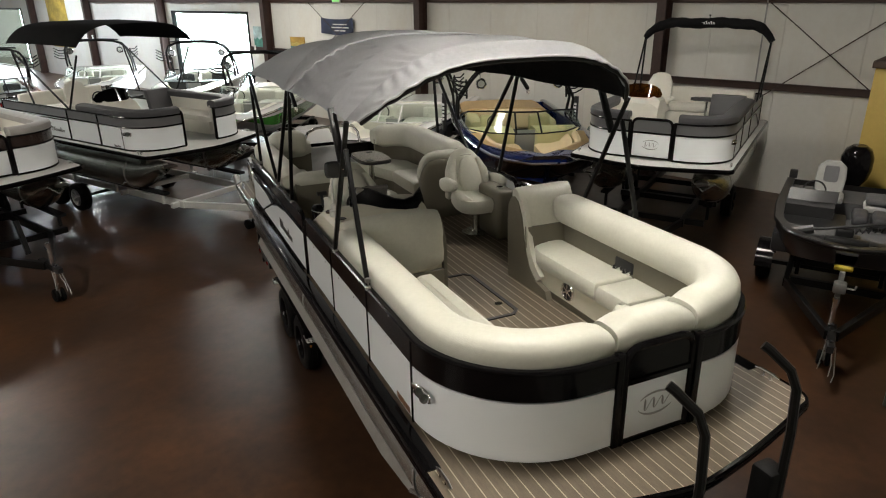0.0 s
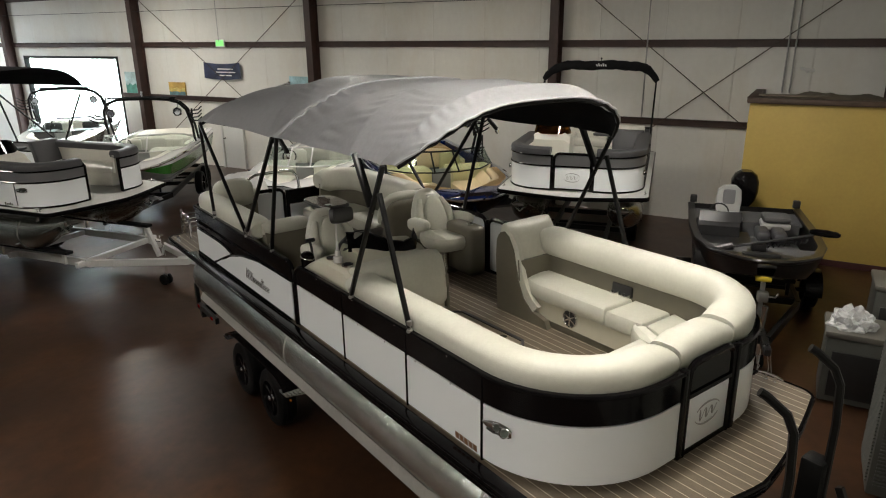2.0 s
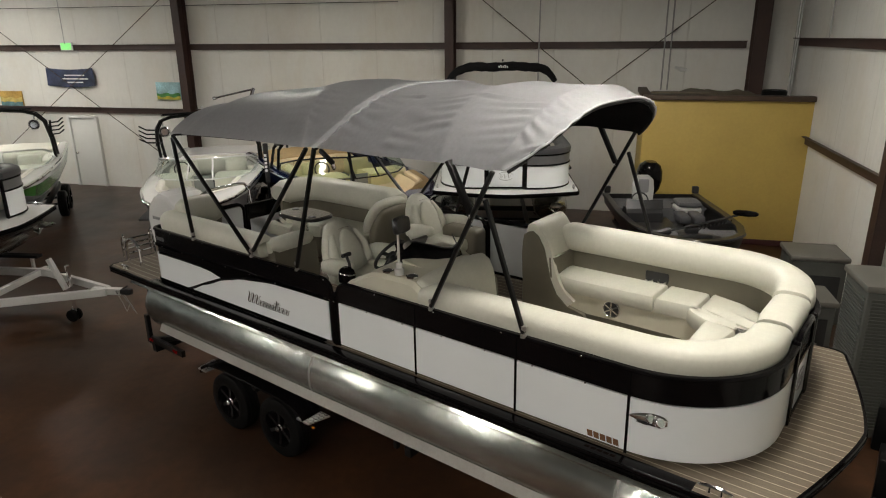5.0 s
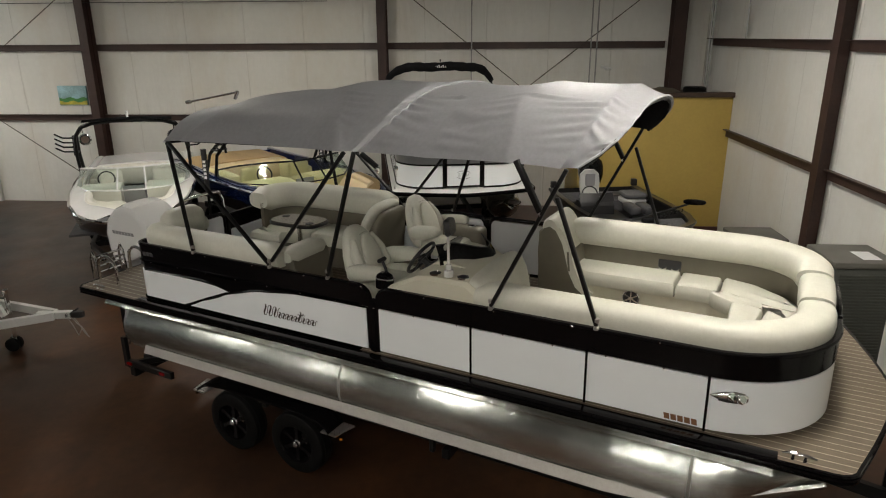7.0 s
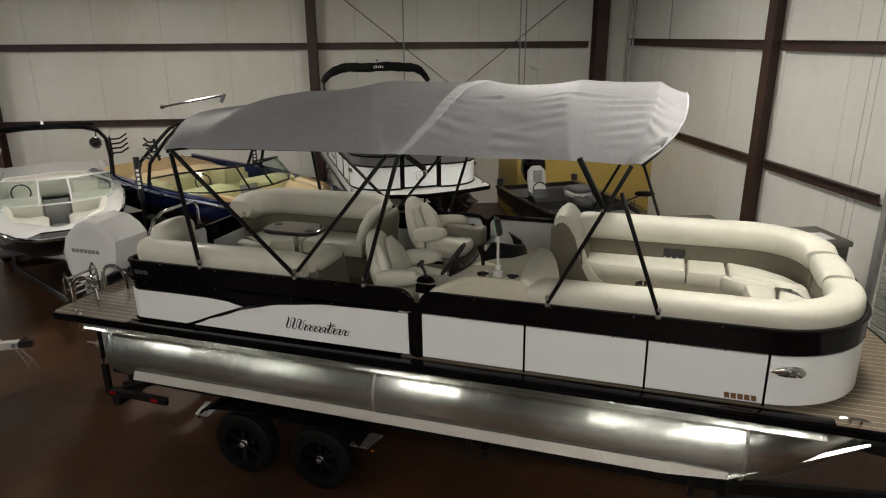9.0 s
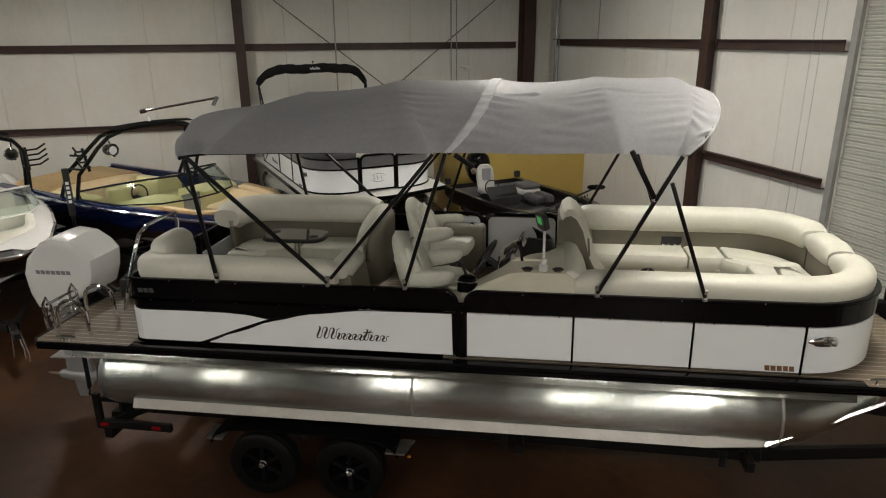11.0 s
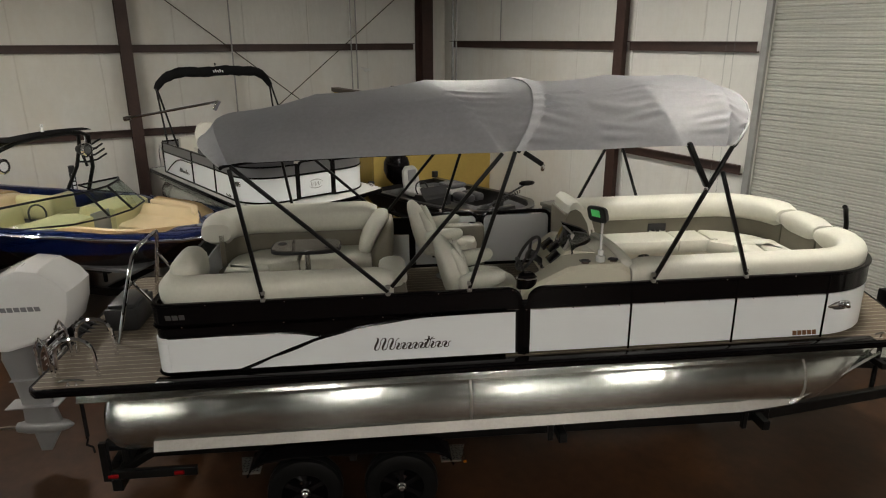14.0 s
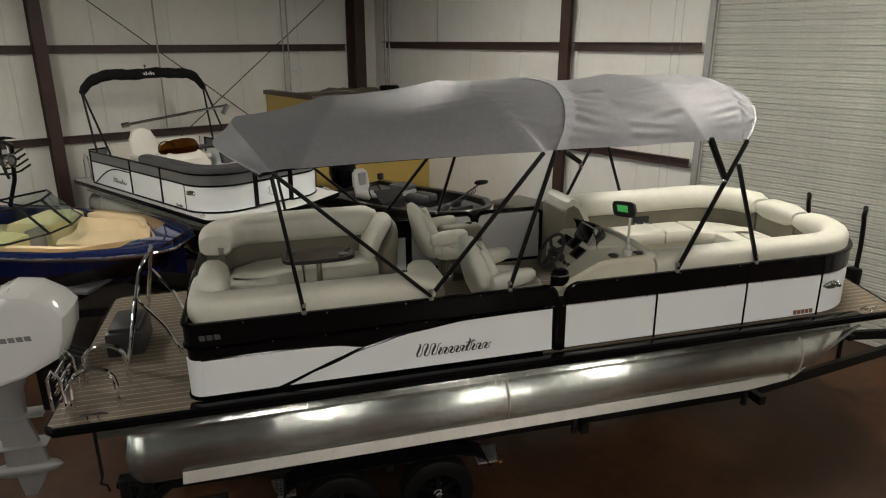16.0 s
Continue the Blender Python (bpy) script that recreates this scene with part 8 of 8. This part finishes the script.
        tw = part("tower", bm, BLACK_SATIN, t, "black tubular wake tower")
        bm = bm_new()
        grid = [[(x, y, zT + 0.05 + 0.03 * (1 - (x / 0.8) ** 2) - 0.03 * ((y - 3.22) / 0.2) ** 2) for x in [-0.85 + 1.7 * k / 10 for k in range(11)]] for y in (3.02, 3.12, 3.22, 3.32, 3.42)]
        add_loft(bm, grid, caps=False, ring=False)
        bmesh.ops.solidify(bm, geom=bm.faces[:], thickness=0.03)
        part("tower_canopy", bm, BLACK_FABRIC, tw)
        bm = bm_new()
        add_lathe(bm, [(0.025, 0), (0.025, 0.08), (0.018, 0.09), (0.028, 0.1), (0.028, 0.13), (0.0, 0.135)], 10, pose(0, 3.2, zT + 0.07))
        part("anchor_light", bm, GEL_WHITE, tw)
        for sx in (-1, 1):
            bm = bm_new()
            add_lathe(bm, [(0.02, -0.2), (0.07, -0.17), (0.1, -0.1), (0.11, 0.0), (0.115, 0.03), (0.1, 0.04), (0.0, 0.02)], 16, pose(sx * 0.84, 3.2, zT - 0.34, 90, 0, 0))
            sp = part("tower_speaker", bm, PLASTIC_BLACK, tw)
            bm = bm_new()
            add_lathe(bm, [(0.118, -0.01), (0.12, 0.03), (0.1, 0.045), (0.1, 0.035)], 16, pose(sx * 0.84, 3.2, zT - 0.34, 90, 0, 0))
            part("speaker_ring", bm, CHROME, sp)
            if racks:
                bm = bm_new()
                for k in range(4):
                    z = zT - 0.62 + 0.09 * k
                    add_tube(bm, [(sx * 1.1, 3.5 + 0.03 * k, z), (sx * 1.3, 3.42 + 0.03 * k, z + 0.02), (sx * 1.42, 3.3 + 0.03 * k, z + 0.12)], 0.018, 6)
                add_tube(bm, [(sx * 1.12, 3.5, zT - 0.7), (sx * 1.12, 3.62, zT - 0.3)], 0.025, 6)
                part("board_rack", bm, BLACK_SATIN, tw)
            bm = bm_new()
            add_tube(bm, [(sx * 0.86, 3.2, zT - 0.22), (sx * 0.88, 3.22, zT - 0.06)], 0.015, 6)
            part("speaker_clamp", bm, CHROME, tw)
    return t


def board_post(m, label, k=1.0):
    t = thing("guide_post", m, label, "trailer guide", "guide posts")
    bm = bm_new()
    add_box(bm, (0, 0, 0.25), (0.14, 0.14, 0.5), 0.01)
    add_tube(bm, [(0, 0, 0.5), (0, 0, 1.15 * k)], 0.03, 8)
    part("post", bm, BLACK_SATIN, t)
    bm = bm_new()
    add_tube(bm, [(0, 0, 1.1 * k), (0, 0, 1.75 * k)], 0.055, 10)
    sl = part("sleeve", bm, PLASTIC_BLACK, t)
    bm = bm_new()
    for q in range(5):
        add_box(bm, (-0.054, 0, 1.3 * k + 0.08 * q), (0.008, 0.05, 0.05))
    tagged(part("print_bars", bm, WHITE_PRINT, sl), kind="stuff")


for _x, _y, _k in ((6.2, 13.45, 1.25), (9.53, 13.18, 1.1)):
    board_post(pose(_x, _y, 0, 0, 0, 35), "black padded trailer guide with white print", _k)
WB = pose(3.95, 13.0, -0.08, 0, 0, -41.3)
runabout(WB, "white ski boat with a black wake tower and clear windscreen", GEL_WHITE, material("silver_gelcoat", (0.38, 0.38, 0.39), 0.2, metal=0.3, coat=0.6), HULL_GREY, GEL_WHITE, IVORY, IVORY, GEL_WHITE, half=1.2, stern_mat=GEL_WHITE)
trailer(pose(3.95, 13.0, 0, 0, 0, -41.3), "dark trailer under the white ski boat", BLACK_SATIN, 0.8, 5.8, 1.6, -0.9, 0.5, (3.9, 4.75), 1.05, 0.33, 0.45, 0.7, False, None)
BB = pose(6.5, 9.7, 0, 0, 0, -21)
runabout(BB, "metallic blue wake boat with tan pads and a black tower", BLUE_FLAKE, BLUE_FLAKE, HULL_BLACK, BLUE_FLAKE, TAN_VINYL, LIME_VINYL, BLACK_SATIN, half=1.4, pad_mat=TAN_WOOD, split=0.70)
trailer(BB, "dark trailer under the blue wake boat", BLACK_SATIN, 0.8, 5.8, 1.6, -0.9, 0.5, (3.9, 4.75), 1.05, 0.33, 0.45, 0.7, False, None)
GB = pose(1.75, 16.7, 0, 0, 0, -28)
runabout(GB, "white and green wake boat with a black tower", GEL_WHITE, GREEN_GEL, MOTOR_GREY, GEL_WHITE, IVORY, IVORY, GALV, half=1.2)
trailer(GB, "dark trailer under the green wake boat", BLACK_SATIN, 0.8, 5.8, 1.6, -0.9, 0.5, (3.9, 4.75), 1.05, 0.33, 0.45, 0.7, False, None)


RB = pose(-3.2, 22.0, 0, 0, 0, 14)
runabout(RB, "red wake boat with a dark tower", RED_GEL, RED_GEL, HULL_BLACK, RED_GEL, IVORY, GREY_VINYL, BLACK_SATIN)
trailer(RB, "dark trailer under the red boat", BLACK_SATIN, 0.8, 5.8, 1.6, -0.9, 0.5, (3.9, 4.75), 1.05, 0.33, 0.45, 0.7, False, None)
W2 = pose(-1.6, 25.2, 0, 0, 0, -10)
runabout(W2, "white ski boat standing before the daylight opening", GEL_WHITE, GEL_WHITE, MOTOR_GREY, GEL_WHITE, IVORY, IVORY, GALV)
trailer(W2, "dark trailer under the white ski boat by the window", BLACK_SATIN, 0.8, 5.8, 1.6, -0.9, 0.5, (3.9, 4.75), 1.05, 0.33, 0.45, 0.7, False, None)
K2 = pose(1.1, 22.2, 0, 0, 0, -20)
runabout(K2, "dark ski boat with a black tower before the window", HULL_BLACK, HULL_BLACK, HULL_BLACK, GEL_WHITE, IVORY, GREY_VINYL, BLACK_SATIN)
trailer(K2, "dark trailer under the dark ski boat", BLACK_SATIN, 0.8, 5.8, 1.6, -0.9, 0.5, (3.9, 4.75), 1.05, 0.33, 0.45, 0.7, False, None)


# ---- fishing boat ----
FB = pose(7.42, 4.72, 0, 0, 0, -55.7)
fb = thing("fishing_boat", FB, "dark grey aluminium fishing boat with a black outboard", "boat")
FL = 3.6
def f_half(y):
    return curve_at([(0.0, 0.12), (0.15, 0.42), (0.5, 0.72), (1.1, 0.88), (2.0, 0.93), (FL, 0.92)], y)
def f_sheer(y):
    return 1.36 - 0.06 * y + 0.008 * y * y
fys = [FL * (k / 20) ** 1.2 for k in range(21)]
bm = bm_new()
rows = []
for y in fys:
    b, z = f_half(y), f_sheer(y)
    zk = 0.78 + 0.3 * max(0, 1 - y / 1.3) ** 2
    rows.append([(-b, y, z), (-b * 0.97, y + 0.02, lerp(zk, z, 0.6)), (-b * 0.82, y + 0.05 * max(0, 1 - y), lerp(zk, z, 0.2)), (0, y + 0.25 * max(0, 1 - y / 1.3), zk), (b * 0.82, y + 0.05 * max(0, 1 - y), lerp(zk, z, 0.2)), (b * 0.97, y + 0.02, lerp(zk, z, 0.6)), (b, y, z)])
add_loft(bm, rows, caps=False, ring=False)
bm.faces.new([v for v in bm.verts][-7:])
part("hull", bm, HULL_GREY, fb)
bm = bm_new()
line = [(-f_half(y), y, f_sheer(y)) for y in fys[::-1]] + [(f_half(y), y, f_sheer(y)) for y in fys]
add_sweep(bm, line, [(-0.09, 0.012), (-0.09, -0.03), (0.0, -0.05), (0.025, -0.03), (0.03, 0.0), (0.02, 0.02)])
part("gunwale", bm, HULL_GREY, fb)
bm = bm_new()
add_prism(bm, [(-f_half(y) + 0.06, y) for y in (0.35, 0.6, 0.9, 1.2)] + [(f_half(y) - 0.06, y) for y in (1.2, 0.9, 0.6, 0.35)], 1.16, 1.2)
part("casting_deck", bm, CARPET_GREY, fb, "grey carpeted bow deck")
bm = bm_new()
add_prism(bm, [(-f_half(y) + 0.08, y) for y in (1.2, 2.0, 2.9)] + [(f_half(y) - 0.08, y) for y in (2.9, 2.0, 1.2)], 0.86, 0.9)
add_box(bm, (0, 1.2, 1.03), (1.66, 0.02, 0.3))
part("cockpit_floor", bm, CARPET_GREY, fb)
bm = bm_new()
add_prism(bm, [(-f_half(y) + 0.06, y) for y in (2.8, FL - 0.02)] + [(f_half(y) - 0.06, y) for y in (FL - 0.02, 2.8)], 1.12, 1.16)
add_box(bm, (0, 2.81, 1.0), (1.66, 0.02, 0.28))
part("stern_deck", bm, CARPET_GREY, fb)
for x, y in ((-0.35, 0.75), (0.3, 0.78), (0.0, 1.0), (0.45, 3.2)):
    bm = bm_new()
    add_box(bm, (x, y, 1.205 if y < 2 else 1.165), (0.3, 0.16, 0.012), 0.004)
    part("deck_hatch", bm, PLASTIC_BLACK, fb)
bm = bm_new()
add_box(bm, (-0.45, 1.5, 1.02), (0.85, 1.3, 0.28), 0.03)
part("rod_locker", bm, PLASTIC_BLACK, fb, "black port-side rod locker")
for x in (0.12, 0.36):
    bm = bm_new()
    add_cushion(bm, (x, 1.75, 1.26), (0.2, 0.5, 0.16), 0.06, 0.0)
    part("folded_seat", bm, GREY_VINYL, fb, "folded charcoal seat")
bm = bm_new()
add_loft(bm, [[(x, y, z) for y, z in ((1.75, 0.9), (1.78, 1.32), (1.9, 1.4), (2.1, 1.38), (2.2, 1.26), (2.2, 0.9))] for x in (-0.82, -0.78, -0.24, -0.2)])
part("console", bm, PLASTIC_BLACK, fb)
# small windscreen made opaque black so that no lamp mirrors in it
bm = bm_new()
add_loft(bm, [[(x, 1.82 + 0.12 * abs(x + 0.5), 1.38), (x * 0.98, 1.94 + 0.12 * abs(x + 0.5), 1.52), (x * 0.98, 1.95 + 0.12 * abs(x + 0.5), 1.52), (x, 1.83 + 0.12 * abs(x + 0.5), 1.38)] for x in (-0.82, -0.66, -0.5, -0.34, -0.18)])
part("console_hood", bm, PLASTIC_BLACK, fb)
bm = bm_new()
add_tube(bm, [(-0.5 + 0.15 * math.cos(2 * math.pi * k / 18), 2.3 + 0.05 * math.sin(2 * math.pi * k / 18), 1.42 + 0.14 * math.sin(2 * math.pi * k / 18)) for k in range(18)], 0.014, 6, closed=True)
add_tube(bm, [(-0.5, 2.18, 1.38), (-0.5, 2.3, 1.42)], 0.03, 8)
part("steering_wheel", bm, PLASTIC_BLACK, fb)
PALE = material("pale_grey_seat", (0.40, 0.40, 0.39), 0.5, var=0.08, scale=5.0, bump=0.1, bump_scale=200.0)
for x, y, up, mats in ((-0.32, 2.66, True, PALE), (0.38, 2.4, False, PALE)):
    bm = bm_new()
    add_cushion(bm, (x, y, 1.26), (0.44, 0.42, 0.12), 0.05, 0.01)
    s_ = part("fishing_seat", bm, mats, fb, "grey padded fishing seat")
    bm = bm_new()
    if up:
        add_loft(bm, [[(x + p, yy + q, z) for p, q in ellipse(w, 0.055, 14, 3)] for z, w, yy in ((1.3, 0.19, y + 0.2), (1.5, 0.21, y + 0.24), (1.68, 0.19, y + 0.27), (1.76, 0.1, y + 0.28))])
    else:
        add_cushion(bm, (x, y, 1.37), (0.42, 0.44, 0.11), 0.05, 0.0)
    part("backrest", bm, PALE if up else CARPET_GREY, s_)
    bm = bm_new()
    add_tube(bm, [(x, y, 0.9), (x, y, 1.22)], 0.035, 10)
    part("pedestal", bm, PLASTIC_BLACK, s_)
    if up:
        bm = bm_new()
        add_cushion(bm, (x, y + 0.2, 1.55), (0.2, 0.05, 0.3), 0.02, 0.0)
        part("back_insert", bm, DECAL_GREY, s_)
# trolling motor lying on the bow
bm = bm_new()
add_tube(bm, [(-0.5, 0.55, 1.34), (0.62, 0.63, 1.6)], 0.018, 8)
add_tube(bm, [(-0.62, 0.54, 1.3), (-0.4, 0.56, 1.37)], 0.06, 10)
add_box(bm, (-0.02, 0.5, 1.27), (0.5, 0.14, 0.1), 0.02)
add_box(bm, (-0.05, 0.62, 1.36), (0.2, 0.12, 0.12), 0.03)
tmo = part("trolling_motor", bm, PLASTIC_BLACK, fb, "black bow-mount trolling motor")
bm = bm_new()
add_loft(bm, [[(0.72 + d, 0.65 + p, 1.63 + q - 0.08 * d) for p, q in ellipse(w, h, 12, 2.4)] for d, w, h in ((-0.16, 0.03, 0.025), (-0.1, 0.06, 0.045), (0.06, 0.065, 0.05), (0.18, 0.045, 0.04), (0.22, 0.02, 0.02))])
part("head", bm, BLACK_GLOSS, tmo)
bm = bm_new()
add_tube(bm, [(-0.1 + 0.66 * k / 40, 0.6 + 0.05 * k / 40 + 0.03 * math.sin(k * 1.6), 1.36 + 0.14 * k / 40 + 0.03 * math.cos(k * 1.6)) for k in range(41)], 0.009, 5)
part("coiled_cord", bm, PLASTIC_BLACK, tmo)
# outboard
bm = bm_new()
add_loft(bm, [[(p, yy + q, z) for p, q in ellipse(w, d, 18, 2.8)] for z, w, d, yy in ((1.22, 0.12, 0.16, 3.78), (1.34, 0.2, 0.25, 3.8), (1.5, 0.24, 0.3, 3.82), (1.68, 0.235, 0.29, 3.82), (1.8, 0.19, 0.24, 3.8), (1.87, 0.1, 0.14, 3.78))])
om = part("outboard_motor", bm, BLACK_GLOSS, fb, "gloss black outboard motor")
bm = bm_new()
add_loft(bm, [[(p, yy + q, z) for p, q in ellipse(w, d, 12, 2.4)] for z, w, d, yy in ((1.26, 0.09, 0.12, 3.8), (1.0, 0.06, 0.1, 3.84), (0.7, 0.045, 0.1, 3.86), (0.55, 0.05, 0.16, 3.86), (0.45, 0.02, 0.08, 3.86))])
part("leg", bm, BLACK_SATIN, om)
for x in (-0.86, 0.86):
    bm = bm_new()
    add_box(bm, (x, FL - 0.05, 1.35), (0.12, 0.1, 0.14), 0.02)
    part("stern_corner_cap", bm, PLASTIC_BLACK, fb)
ft = trailer(FB, "black single-axle trailer under the fishing boat", BLACK_SATIN, 0.6, 3.5, 0.8, -0.95, 0.48, (2.1,), 0.98, 0.28, 0.5, 0.74, False, None)
jack(ft, -0.02, -0.45, BLACK_SATIN, 0.86, 0.09)
bm = bm_new()
beam(bm, (0, 0.1, 0.5), (0, 0.12, 1.02), 0.06, 0.06)
wp = part("winch_post", bm, GALV_STEEL, ft)
bm = bm_new()
add_tube(bm, [(-0.1, 0.16, 1.05), (0.1, 0.16, 1.05)], [0.035, 0.035], 12)
part("bow_roller", bm, material("yellow_roller", (0.55, 0.42, 0.03), 0.5), wp, "yellow bow roller")
bm = bm_new()
add_box(bm, (0, 0.02, 0.85), (0.14, 0.12, 0.14), 0.02)
add_tube(bm, [(0.07, 0.02, 0.85), (0.16, 0.02, 0.85), (0.16, -0.12, 0.95)], 0.012, 6)
part("winch", bm, GALV_STEEL, wp)
for sx in (-1, 1):
    bm = bm_new()
    pr = [(2.1 + 0.38 * math.cos(a), 0.3 + 0.34 * math.sin(a)) for a in [math.pi * k / 10 for k in range(11)]]
    add_prism(bm, pr + [(y * 0.97 + 0.063, z - 0.012) for y, z in pr[::-1]], sx * 0.86, sx * 1.1, "x")
    part("fender", bm, BLACK_GLOSS, ft)
